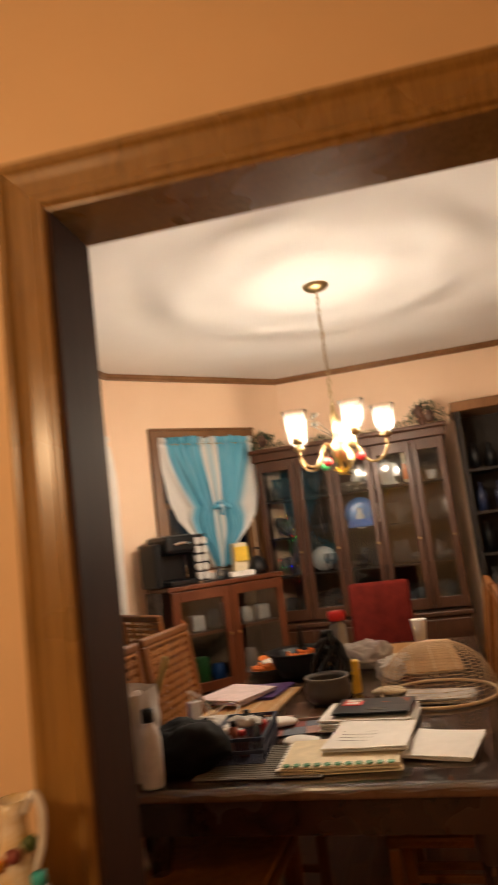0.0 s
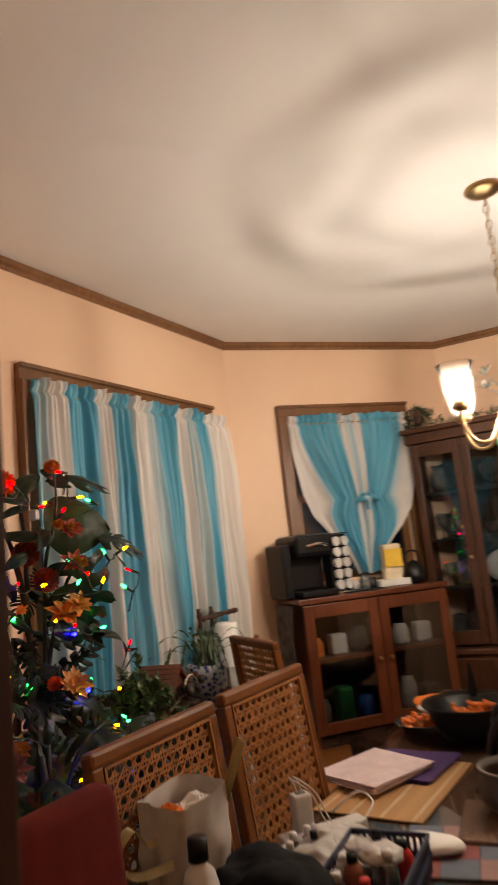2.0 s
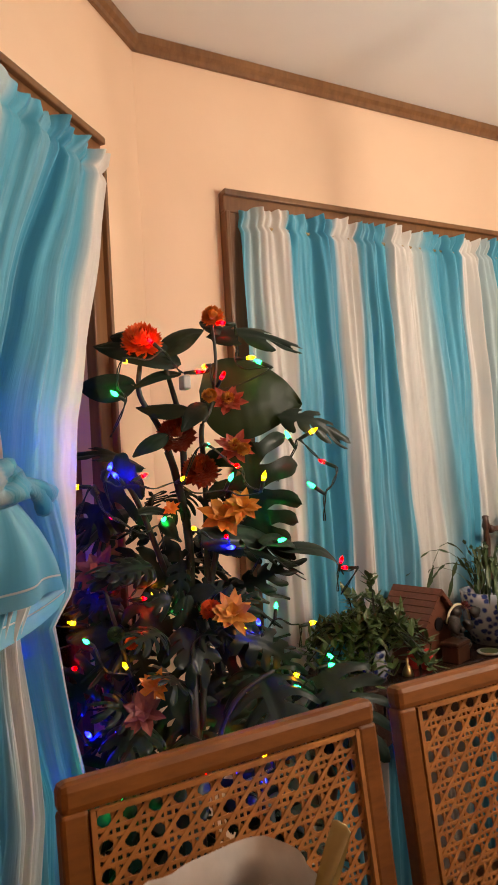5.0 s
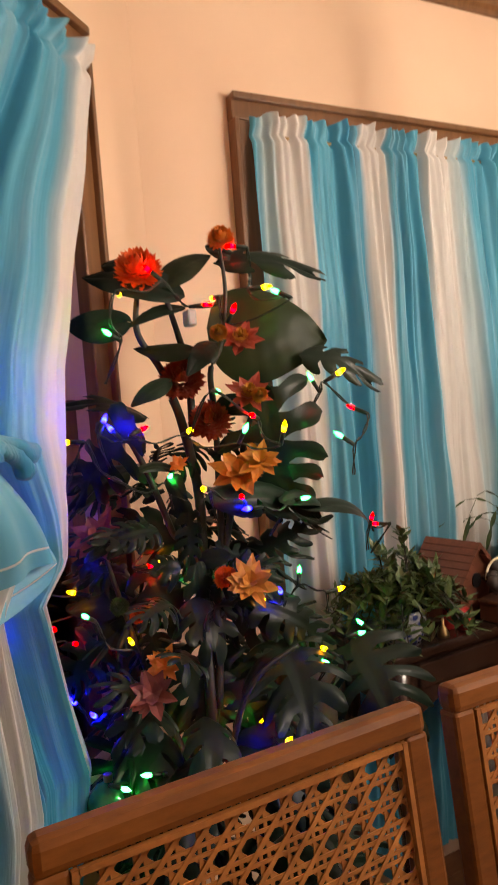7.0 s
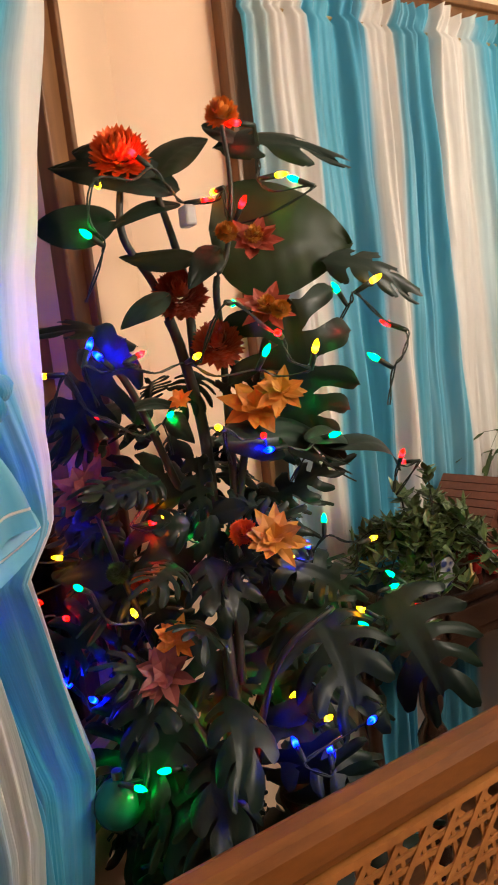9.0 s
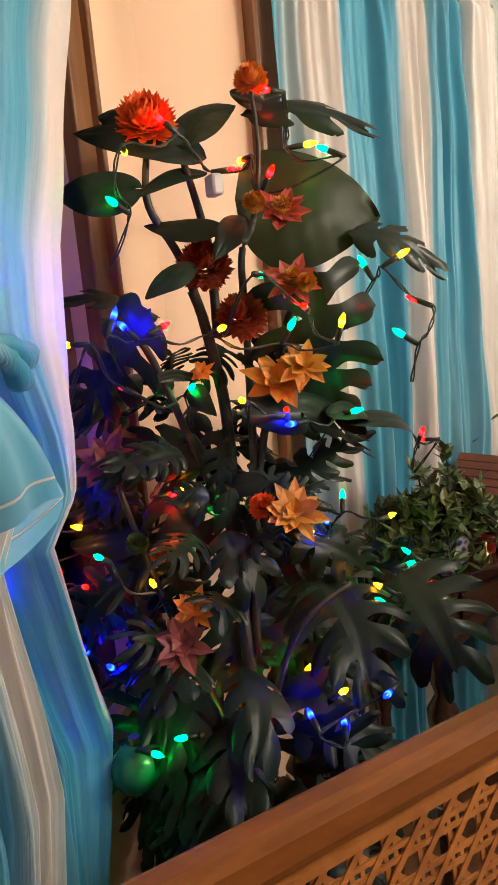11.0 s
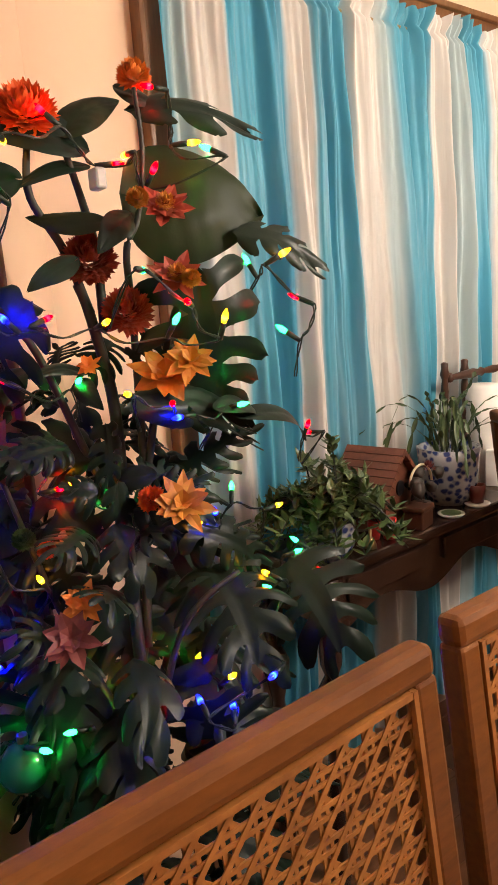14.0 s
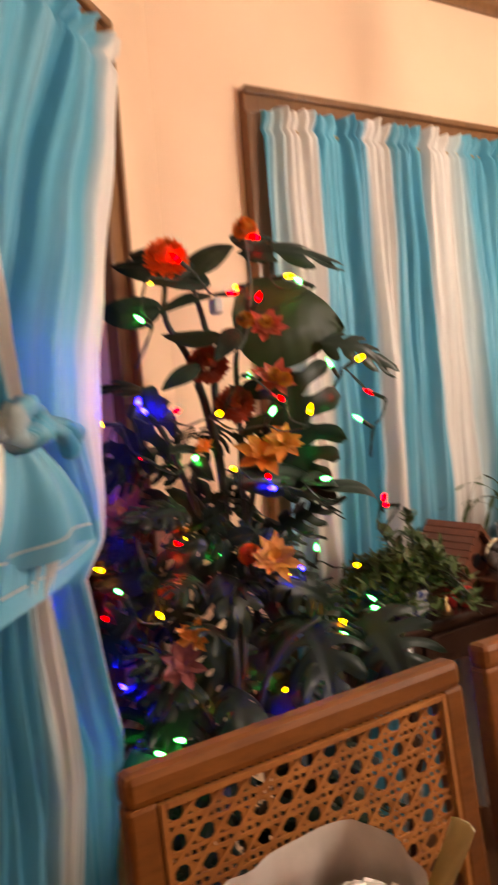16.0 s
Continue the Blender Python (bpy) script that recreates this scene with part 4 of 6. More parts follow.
# ---- string of coloured lights on the plant ----
GLASSYTAG = plain("grey_tag", (0.30, 0.30, 0.30), 0.4)
BULBS = {
    "red": [(-1.662, 2.170, 1.702), (-1.737, 2.118, 1.207), (-1.670, 2.270, 1.644), (-1.774, 1.999, 1.033), (-1.603, 2.296, 1.620), (-1.628, 2.325, 1.745), (-1.482, 2.259, 1.433), (-1.584, 2.100, 1.424), (-1.661, 2.066, 1.345), (-1.543, 2.257, 1.295), (-1.812, 1.969, 1.059), (-1.630, 2.210, 1.076),
            (-1.626, 2.600, 0.909), (-1.621, 2.206, 0.823), (-1.576, 2.178, 0.825), (-1.511, 2.326, 0.926), (-1.712, 2.68, 1.165), (-1.53, 2.50, 1.43), (-1.66, 2.62, 1.19), (-1.70, 2.13, 1.17)],
    "yellow": [(-1.621, 2.145, 0.795), (-1.854, 1.981, 1.140), (-1.661, 2.107, 1.662), (-1.650, 2.285, 1.654), (-1.60, 2.36, 1.665), (-1.477, 2.310, 1.404), (-1.582, 2.184, 1.414), (-1.686, 2.007, 1.411), (-1.542, 2.189, 1.317), (-1.820, 2.022, 1.115), (-1.685, 2.085, 1.038),
               (-1.684, 2.153, 1.177), (-1.560, 2.28, 1.11), (-1.577, 2.293, 0.880), (-1.50, 2.285, 0.872), (-1.622, 2.114, 0.828), (-1.600, 2.479, 1.078), (-1.517, 2.453, 1.495), (-1.53, 2.40, 0.995)],
    "green": [(-1.574, 2.396, 1.271), (-1.632, 2.123, 0.809), (-1.718, 1.991, 0.777), (-1.630, 2.542, 0.967), (-1.530, 2.264, 1.407), (-1.650, 2.083, 1.590), (-1.492, 2.199, 1.477), (-1.58, 2.443, 1.488), (-1.721, 2.195, 1.325), (-1.681, 2.008, 1.104), (-1.68, 2.22, 1.136), (-1.654, 2.427, 1.109), (-1.536, 2.407, 0.964), (-1.609, 2.283, 0.844),
              (-1.582, 2.016, 0.842), (-1.52, 2.46, 1.38), (-1.560, 2.372, 1.648), (-1.70, 2.02, 0.74), (-1.66, 2.58, 0.97), (-1.56, 2.06, 0.86)],
    "blue": [(-1.645, 1.888, 1.50), (-1.787, 1.983, 1.229), (-1.798, 1.998, 0.910), (-1.484, 2.276, 0.830), (-1.616, 2.047, 1.439), (-1.605, 2.060, 1.425), (-1.565, 2.284, 1.270), (-1.776, 2.032, 1.217), (-1.590, 2.346, 1.100), (-1.706, 2.061, 0.904), (-1.484, 2.222, 0.863), (-1.410, 2.303, 0.909), (-1.705, 1.935, 1.29), (-1.62, 1.84, 1.12), (-1.74, 2.02, 0.90)],
}
lights = thing("string_lights", pose(0, 0, 0), "lit string of red, yellow, green and blue mini bulbs", "string lights")
rng = random.Random(5)
socket_mesh = mesh_of("socket", lathe([(0.0, -0.026), (0.0035, -0.026), (0.0042, -0.012), (0.0042, 0.0), (0.0, 0.0)], 8), WIRE, True)
bulb_mesh = {c: mesh_of("bulb", lathe([(0.0, 0.0), (0.0034, 0.0), (0.0046, 0.006), (0.0040, 0.012), (0.0016, 0.018), (0.0, 0.020)], 8), LIT[c], True) for c in BULBS}
every = []
for c, spots in BULBS.items():
    for p in spots:
        tilt = Euler((rng.uniform(-1.6, 1.6), rng.uniform(-1.6, 1.6), rng.uniform(0, 6.28))).to_matrix().to_4x4()
        b = new("bulb", bulb_mesh[c])
        b.parent = lights
        b.matrix_basis = Matrix.Translation(p) @ tilt
        tagged(b, "lit " + c + " bulb")
        s = new("socket", socket_mesh)
        s.parent = b
        every.append((Vector(p), (Matrix.Translation(p) @ tilt) @ Vector((0, 0, -0.026))))
left = list(every)
cur = max(left, key=lambda q: q[0].z)
left.remove(cur)
runs = [[cur[1]]]
while left:
    nxt = min(left, key=lambda q: (q[0] - cur[0]).length + 0.6 * max(0, q[0].z - cur[0].z))
    left.remove(nxt)
    if (cur[1] - nxt[1]).length > 0.17:
        runs.append([nxt[1]])
    else:
        mid = (cur[1] + nxt[1]) / 2 + Vector((rng.uniform(-.02, .02), rng.uniform(-.02, .02), -0.12 * (cur[1] - nxt[1]).length))
        runs[-1] += [mid, nxt[1]]
    cur = nxt
for run in runs:
    bm = bmesh.new()
    a = run[0] + Vector((-0.05, 0.03, -0.06))
    b = run[-1] + Vector((-0.05, -0.02, -0.07))
    line = smooth_line([a, *run, b], 5)
    for off in (0.0, 1.0):
        add_tube(bm, [p + 0.0022 * Vector((math.sin(i * 0.9 + off * 3.1), math.cos(i * 0.9 + off * 3.1), 0)) for i, p in enumerate(line)], 0.0014, n=5)
    part("cord", bm, WIRE, lights)
bm = box(-1.664, -1.636, 2.224, 2.242, 1.602, 1.632, bevel=0.004)
part("plug", bm, GLASSYTAG, lights, "clear plug with a white tag")


o = thing("hanging_ornament", pose(-1.625, 2.005, 0.80), "glossy green bauble hanging low in the plant", "ornament")
part("ball", lathe([(0.0, -0.04), (0.02, -0.035), (0.036, -0.016), (0.04, 0.0), (0.036, 0.016), (0.02, 0.035), (0.0, 0.04)], 20), plain("green_bauble", (0.008, 0.13, 0.07), 0.12), o, smooth=True)
part("cap", lathe([(0, 0.039), (0.008, 0.039), (0.008, 0.05), (0, 0.05)], 10), BRASS, o)

# ---- chairs ----
def cane_panel(w, h, pitch=0.026):
    """Cane webbing in the plane x = 0, w wide along y and h high, with pairs both ways and slanting strands."""
    bm = bmesh.new()
    q = 0.0038
    nx, nz = int(w / pitch), int(h / pitch)
    for i in range(nx + 1):
        for o in (-0.0045, 0.0045):
            y = -w / 2 + i * w / nx + o
            add_box(bm, -0.0012, 0.0006, y - q / 2, y + q / 2, 0, h)
    for j in range(nz + 1):
        for o in (-0.0045, 0.0045):
            z = j * h / nz + o
            add_box(bm, -0.0002, 0.0018, -w / 2, w / 2, z - q / 2, z + q / 2)
    dz, dy = h / nz, w / nx
    for sgn in (1, -1):
        for k in range(-nz, nx + 1):
            y0, z0 = -w / 2 + (k + 0.5) * dy, 0.0
            t0, t1 = max(0, -(k + 0.5)), min(nz, nx - (k + 0.5))
            if t1 <= t0:
                continue
            p = [Vector((0.0020 if sgn > 0 else -0.0016, sgn * (y0 + t * dy), t * dz)) for t in (t0, t1)]
            d = (p[1] - p[0]).normalized()
            s = Vector((0, -d.z, d.y)) * 0.0026
            x = Vector((0.0006, 0, 0))
            vs = [bm.verts.new(a + b + c) for a in p for b in (-s, s) for c in (-x, x)]
            for f in ((0, 1, 3, 2), (4, 6, 7, 5), (0, 4, 5, 1), (2, 3, 7, 6), (1, 5, 7, 3), (0, 2, 6, 4)):
                bm.faces.new([vs[i] for i in f])
    return bm


def cane_chair(m, label):
    """A chair that faces +x of its frame; its back's top lies above x = 0."""
    ch = thing("dining_chair", m, label, "chair", "cane chairs round the table")
    w, top, rake = 0.42, 1.109, 7.0
    tilt = Matrix.Translation((0.075, 0, 0.47)) @ Matrix.Rotation(radians(-rake), 4, "Y")
    hgt = (top - 0.47) / math.cos(radians(rake))
    for s in (-1, 1):
        y0 = s * (w / 2 - 0.0155)
        part("back_post", box(-0.013, 0.016, y0 - 0.0155, y0 + 0.0155, 0, hgt - 0.030, bevel=0.005, m=tilt), CHAIRW, ch)
    bm = box(-0.014, 0.017, -w / 2, w / 2, hgt - 0.033, hgt, bevel=0.009, m=tilt)
    part("top_rail", bm, CHAIRW, ch, smooth=False)
    part("lower_rail", box(-0.012, 0.015, -w / 2 + 0.04, w / 2 - 0.04, 0.06, 0.105, bevel=0.005, m=tilt), CHAIRW, ch)
    pan = cane_panel(w - 0.063, hgt - 0.033 - 0.105, 0.028)
    bmesh.ops.transform(pan, matrix=tilt @ Matrix.Translation((0.009, 0, 0.105)), verts=pan.verts)
    tagged(part("cane_panel", pan, CANE, ch, "woven cane webbing"), kind="stuff")
    for y in (-w / 2 + 0.034, w / 2 - 0.034):
        part("spline", box(0.011, 0.0175, y - 0.003, y + 0.003, 0.105, hgt - 0.033, m=tilt), CANE, ch)
    for z in (0.105, hgt - 0.039):
        part("spline", box(0.011, 0.0175, -w / 2 + 0.038, w / 2 - 0.038, z, z + 0.006, m=tilt), CANE, ch)
    part("seat", box(0.075, 0.50, -w / 2, w / 2, 0.44, 0.475, bevel=0.012), CHAIRW, ch)
    part("seat_pad", box(0.10, 0.485, -w / 2 + 0.03, w / 2 - 0.03, 0.474, 0.492, bevel=0.008), CANE, ch)
    for x in (0.10, 0.475):
        for s in (-1, 1):
            part("leg", box(x - 0.019, x + 0.019, s * (w / 2 - 0.022) - 0.019, s * (w / 2 - 0.022) + 0.019, 0.0, 0.441, bevel=0.005), CHAIRW, ch)
    for s in (-1, 1):
        part("stretcher", box(0.12, 0.456, s * (w / 2 - 0.022) - 0.009, s * (w / 2 - 0.022) + 0.009, 0.16, 0.185, bevel=0.003), CHAIRW, ch)
    return ch


CANE_LABEL = "honey-brown wooden dining chair with a woven cane back"
first = cane_chair(pose(-1.09, 2.015, 0), CANE_LABEL)
copy_thing(first, pose(-1.092, 2.485, 0, 0, 0, -2))
copy_thing(first, pose(0.19, 2.40, 0, 0, 0, 180))
copy_thing(first, pose(0.18, 2.87, 0, 0, 0, 180))
copy_thing(first, pose(0.175, 3.33, 0, 0, 0, 180))
copy_thing(first, pose(-1.56, 3.25, 0, 0, 0, 55))


def red_chair(m, label, w=0.44, top=1.12):
    ch = thing("upholstered_chair", m, label, "chair", "red chairs round the table")
    tilt = Matrix.Translation((0.06, 0, 0.44)) @ Matrix.Rotation(radians(-5), 4, "Y")
    bm = box(-0.032, 0.030, -w / 2, w / 2, 0.02, top - 0.44, bevel=0.026, m=tilt)
    part("backrest", bm, REDCLOTH, ch, "red cloth backrest", smooth=True)
    part("seat", box(0.05, 0.50, -w / 2, w / 2, 0.40, 0.49, bevel=0.03), REDCLOTH, ch, smooth=True)
    part("seat_frame", box(0.06, 0.48, -w / 2 + 0.02, w / 2 - 0.02, 0.36, 0.405, bevel=0.004), DARKW, ch)
    for x in (0.085, 0.455):
        for s in (-1, 1):
            part("leg", box(x - 0.02, x + 0.02, s * (w / 2 - 0.045) - 0.02, s * (w / 2 - 0.045) + 0.02, 0, 0.362, bevel=0.004), DARKW, ch)
    return ch


red = red_chair(pose(-0.935, 1.47, 0), "red upholstered dining chair by the doorway")
far_red = copy_thing(red, pose(-0.41, 4.12, 0, 0, 0, -88))
tagged(far_red, "red upholstered dining chair at the table's far end")
far_red.scale = (1.0, 0.82, 0.975)


def spindle_chair(m):
    ch = thing("spindle_chair", m, "orange-brown wooden chair with a rounded spindle back", "chair")
    w = 0.38
    arch = [(0.0, -w / 2 * math.cos(a), 0.62 + 0.42 * math.sin(a)) for a in [math.pi * k / 14 for k in range(15)]]
    part("bow", tube([(0.05, -w / 2, 0.45), *arch, (0.05, w / 2, 0.45)], 0.014, n=8), CHAIRW, ch, smooth=True)
    for k in range(5):
        y = -0.12 + 0.06 * k
        part("spindle", tube([(0.05, y, 0.46), (0.0, y, 0.62 + 0.42 * math.sqrt(1 - (y / (w / 2)) ** 2) - 0.008)], 0.007, n=8), CHAIRW, ch, smooth=True)
    part("seat", box(0.0, 0.40, -w / 2 - 0.01, w / 2 + 0.01, 0.43, 0.465, bevel=0.012), CHAIRW, ch)
    for x, s in ((0.05, -1), (0.05, 1), (0.35, -1), (0.35, 1)):
        part("leg", tube([(x + (x - 0.2) * 0.2, s * (w / 2), 0), (x, s * (w / 2 - 0.05), 0.432)], 0.014, 0.018), CHAIRW, ch, smooth=True)


spindle_chair(pose(-1.86, 3.80, 0, 0, 0, 25))


def scrawl(nt, b):
    v = coords(nt, (38, 38, 38))
    nt.links.new(ramp(nt, noise_fac(nt, v, 1.0, 3), ((0.46, (0.60, 0.55, 0.52)), (0.50, (0.05, 0.05, 0.09)), (0.545, (0.06, 0.05, 0.08)), (0.57, (0.62, 0.57, 0.54)), (0.68, (0.5, 0.12, 0.10)))), b.inputs["Base Color"])
    b.inputs["Roughness"].default_value = 0.7


tote = thing("tote_bag", pose(-1.785, 3.95, 0.4665, 0, 0, 62), "white tote bag with dark printed pattern on the spindle chair", "bag")
part("body", lumpy(box(-0.075, 0.075, -0.03, 0.03, 0, 0.36, bevel=0.012), 0.008, 22, 4), mat("patterned_cotton", scrawl), tote)

# ---- dining table ----
TX0, TX1, TY0, TY1, TZ = -1.03, 0.10, 1.835, 4.02, 0.75
tb = thing("dining_table", pose(0, 0, 0), "long dark wooden dining table buried under papers and clutter", "table")
part("tabletop", box(TX0, TX1, TY0, TY1, TZ - 0.035, TZ, bevel=0.008), TABLEW, tb)
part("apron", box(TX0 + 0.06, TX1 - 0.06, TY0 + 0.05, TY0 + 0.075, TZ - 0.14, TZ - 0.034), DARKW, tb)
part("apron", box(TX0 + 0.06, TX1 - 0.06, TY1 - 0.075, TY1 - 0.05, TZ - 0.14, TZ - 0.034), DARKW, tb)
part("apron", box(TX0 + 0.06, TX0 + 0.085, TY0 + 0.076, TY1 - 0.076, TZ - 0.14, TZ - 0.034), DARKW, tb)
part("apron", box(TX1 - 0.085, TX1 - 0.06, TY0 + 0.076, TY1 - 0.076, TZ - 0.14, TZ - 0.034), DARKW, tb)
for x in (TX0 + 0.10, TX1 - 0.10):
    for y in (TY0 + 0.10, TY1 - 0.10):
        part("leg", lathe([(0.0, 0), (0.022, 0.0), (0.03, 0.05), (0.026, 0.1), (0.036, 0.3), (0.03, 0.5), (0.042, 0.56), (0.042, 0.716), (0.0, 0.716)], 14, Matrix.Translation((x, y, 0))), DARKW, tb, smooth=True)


def cover_pt(u, v):
    x, y = TX0 - 0.004 + (TX1 - TX0 + 0.008) * u, TY0 - 0.006 + (TY1 - TY0) * v
    z = TZ + 0.0025 + 0.0012 * math.sin(23 * y + 5 * x) * math.sin(9 * x)
    if v < 0.003:
        z = TZ - 0.012 + 0.004 * math.sin(40 * x)
        y -= 0.005 + 0.003 * math.sin(31 * x)
    return Vector((x, y, z))


cov = thing("table_cover", pose(0, 0, 0), "clear plastic cover over the tabletop", "table cover")
bm = bmesh.new()
rows = [0.0, 0.004] + [0.01 + 0.99 * k / 60 for k in range(61)]
vs = [[bm.verts.new(cover_pt(i / 40, v)) for v in rows] for i in range(41)]
for i in range(40):
    for j in range(len(rows) - 1):
        bm.faces.new((vs[i][j], vs[i + 1][j], vs[i + 1][j + 1], vs[i][j + 1]))
part("sheet", bm, GLASS, cov, smooth=True)
TT = TZ + 0.005


# ---- china hutch ----
def hutch():
    x0, x1, yf, yb, zt = -1.235, 0.115, 4.75, 5.095, 2.04
    hu = thing("china_hutch", pose(0, 0, 0), "large brown wooden china hutch with glazed doors and garland", "hutch")
    part("base_cabinet", box(x0, x1, yf - 0.04, yb, 0.05, 0.78, bevel=0.006), HUTCHW, hu)
    part("plinth", box(x0 + 0.02, x1 - 0.02, yf, yb, 0.0, 0.05), HUTCHW, hu)
    part("waist", box(x0 - 0.015, x1 + 0.015, yf - 0.06, yb, 0.78, 0.81, bevel=0.006), HUTCHW, hu)
    part("side_panel", box(x0, x0 + 0.025, yf + 0.03, yb, 0.81, zt), HUTCHW, hu)
    part("side_panel", box(x1 - 0.025, x1, yf + 0.03, yb, 0.81, zt), HUTCHW, hu)
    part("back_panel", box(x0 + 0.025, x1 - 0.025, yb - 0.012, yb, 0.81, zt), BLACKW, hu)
    bm = box(x0 - 0.02, x1 + 0.02, yf - 0.01, yb, zt - 0.06, zt - 0.0, bevel=0.006)
    add_box(bm, x0 - 0.035, x1 + 0.035, yf - 0.03, yb, zt, zt + 0.03, bevel=0.008)
    part("cornice", bm, HUTCHW, hu)
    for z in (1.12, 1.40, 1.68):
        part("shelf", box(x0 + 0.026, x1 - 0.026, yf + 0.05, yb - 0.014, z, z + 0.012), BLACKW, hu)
    edges = [x0, -0.945, -0.675, -0.395, -0.115, x1]
    for k, (a, b) in enumerate(zip(edges, edges[1:])):
        a, b = a + 0.004, b - 0.004
        d = thing("door", pose(0, 0, 0), "glazed wooden hutch door", "")
        del d["label"]
        d.parent = hu
        bm = bmesh.new()
        for q in ((a, a + 0.042, 0.825, zt - 0.065), (b - 0.042, b, 0.825, zt - 0.065), (a + 0.042, b - 0.042, 0.825, 0.90), (a + 0.042, b - 0.042, zt - 0.14, zt - 0.065)):
            add_box(bm, q[0], q[1], yf, yf + 0.026, q[2], q[3], bevel=0.004)
        part("door_frame", bm, HUTCHW, d)
        part("pane", box(a + 0.042, b - 0.042, yf + 0.012, yf + 0.016, 0.90, zt - 0.14), DOORGLASS, d)
        part("knob", lathe([(0, 0), (0.004, 0), (0.005, 0.01), (0.010, 0.016), (0.008, 0.022), (0, 0.024)], 10, Matrix.Translation((b - 0.02, yf, 1.3)) @ Matrix.Rotation(radians(90), 4, "X")), BRASS, d)
        part("drawer_front", box(a, b, yf - 0.058, yf - 0.041, 0.58, 0.76, bevel=0.005), HUTCHW, hu)
        part("cupboard_door", box(a, b, yf - 0.058, yf - 0.041, 0.07, 0.56, bevel=0.005), HUTCHW, hu)
    return edges


edges = hutch()


def glassware(x, y, z, kind, material=None, s=1.0):
    m = pose(x, y, z)
    if kind == "plate":
        ob = thing("plate", m @ pose(0, 0, 0.005, 80), "round plate standing on edge in the hutch", "plate", "hutch china")
        part("disc", lathe([(0, 0), (0.06 * s, 0.0), (0.098 * s, 0.012), (0.10 * s, 0.016), (0.06 * s, 0.006), (0, 0.005)], 24, pose(0, 0.1 * s, 0)), material or CERAMIC, ob, smooth=True)
    elif kind == "goblet":
        ob = thing("goblet", m, "clear stemmed glass in the hutch", "glass", "hutch glasses")
        part("cup", lathe([(0.03 * s, 0.0), (0.028 * s, 0.004), (0.005 * s, 0.01), (0.005 * s, 0.07 * s), (0.026 * s, 0.09 * s), (0.034 * s, 0.12 * s), (0.031 * s, 0.16 * s)], 16, closed=False), GLASSY, ob, smooth=True)
    elif kind == "bowl":
        ob = thing("serving_bowl", m, "pale cut-glass bowl in the hutch", "bowl", "hutch china")
        part("wall", lathe([(0, 0), (0.04 * s, 0.0), (0.075 * s, 0.03 * s), (0.09 * s, 0.07 * s), (0.084 * s, 0.07 * s), (0.07 * s, 0.034 * s), (0, 0.008)], 20), material or GLASSY, ob, smooth=True)
    elif kind == "cup":
        ob = thing("teacup", m, "white china cup in the hutch", "cup", "hutch china")
        part("wall", lathe([(0, 0), (0.025, 0.0), (0.036, 0.03), (0.040, 0.07), (0.037, 0.07), (0.032, 0.03), (0, 0.006)], 16), material or CERAMIC, ob, smooth=True)
    else:
        ob = thing("vase", m, "small pale vase in the hutch", "vase", "hutch china")
        part("wall", lathe([(0, 0), (0.03 * s, 0), (0.045 * s, 0.05 * s), (0.04 * s, 0.10 * s), (0.02 * s, 0.14 * s), (0.028 * s, 0.17 * s), (0.0, 0.17 * s)], 16), material or CERAMIC, ob, smooth=True)


GLASSY = plain("cut_glass", (0.42, 0.44, 0.46), 0.10, through=0.85)
rng = random.Random(12)
for k, (a, b) in enumerate(zip(edges, edges[1:])):
    for z in (0.811, 1.133, 1.413, 1.693):
        xs = [a + 0.085 + i * (b - a - 0.17) / 2 for i in range(3)]
        for i, x in enumerate(xs):
            y = 4.90 + rng.uniform(-0.04, 0.06)
            kind = rng.choice(("goblet", "goblet", "bowl", "cup", "vase", "plate"))
            if kind == "plate":
                y = 5.00
            glassware(x, y, z, kind, rng.choice((GLASSY, GLASSY, GLASSY, None)), rng.uniform(0.75, 0.98))
glassware(-0.53, 4.86, 1.413, "plate", plain("blue_china", (0.10, 0.26, 0.62), 0.2), 1.1)
ob = thing("book", pose(-0.165, 4.86, 1.693), "upright book with an orange and cream spine", "book")
part("cover", box(-0.02, 0.02, -0.06, 0.06, 0, 0.24, bevel=0.003), CREAM, ob)
part("spine_band", box(-0.021, 0.021, -0.062, -0.05, 0.02, 0.13), ORANGE, ob)
ob = thing("box", pose(-0.53, 4.85, 1.405), "blue box on a hutch shelf", "box")
part("body", box(-0.09, 0.09, -0.03, 0.03, 0.02, 0.075, bevel=0.003), BLUEP, ob)


def garland():
    g = thing("garland", pose(0, 0, 0), "green pine garland lying along the top of the hutch", "garland")
    rng = random.Random(3)
    bm = bmesh.new()
    for k in range(900):
        x = rng.choice((rng.gauss(-1.16, 0.05), rng.uniform(-1.2, 0.1), rng.gauss(0.02, 0.07)))
        h = 0.10 * math.exp(-((x + 1.16) / 0.1) ** 2) + 0.13 * math.exp(-((x - 0.02) / 0.12) ** 2) + 0.03
        c = Vector((x, rng.uniform(4.74, 4.90), 2.071 + rng.uniform(0, h)))
        d = Vector((rng.gauss(0, 1), rng.gauss(0, 1), rng.gauss(0.3, 0.7))).normalized()
        add_petal(bm, c, d, Vector((0, 0, 1)), rng.uniform(0.03, 0.055), 0.010, 0.1)
    tagged(part("needle", bm, PINE, g), kind="stuff")
    for x, z in ((-1.15, 2.13), (-0.02, 2.16), (0.05, 2.12), (0.0, 2.10)):
        part("pine_cone", lumpy(lathe([(0, -0.045), (0.025, -0.035), (0.034, 0), (0.024, 0.03), (0, 0.05)], 14, pose(x, 4.73, z)), 0.008, 60), RACKW, g, "brown pine cone")


garland()


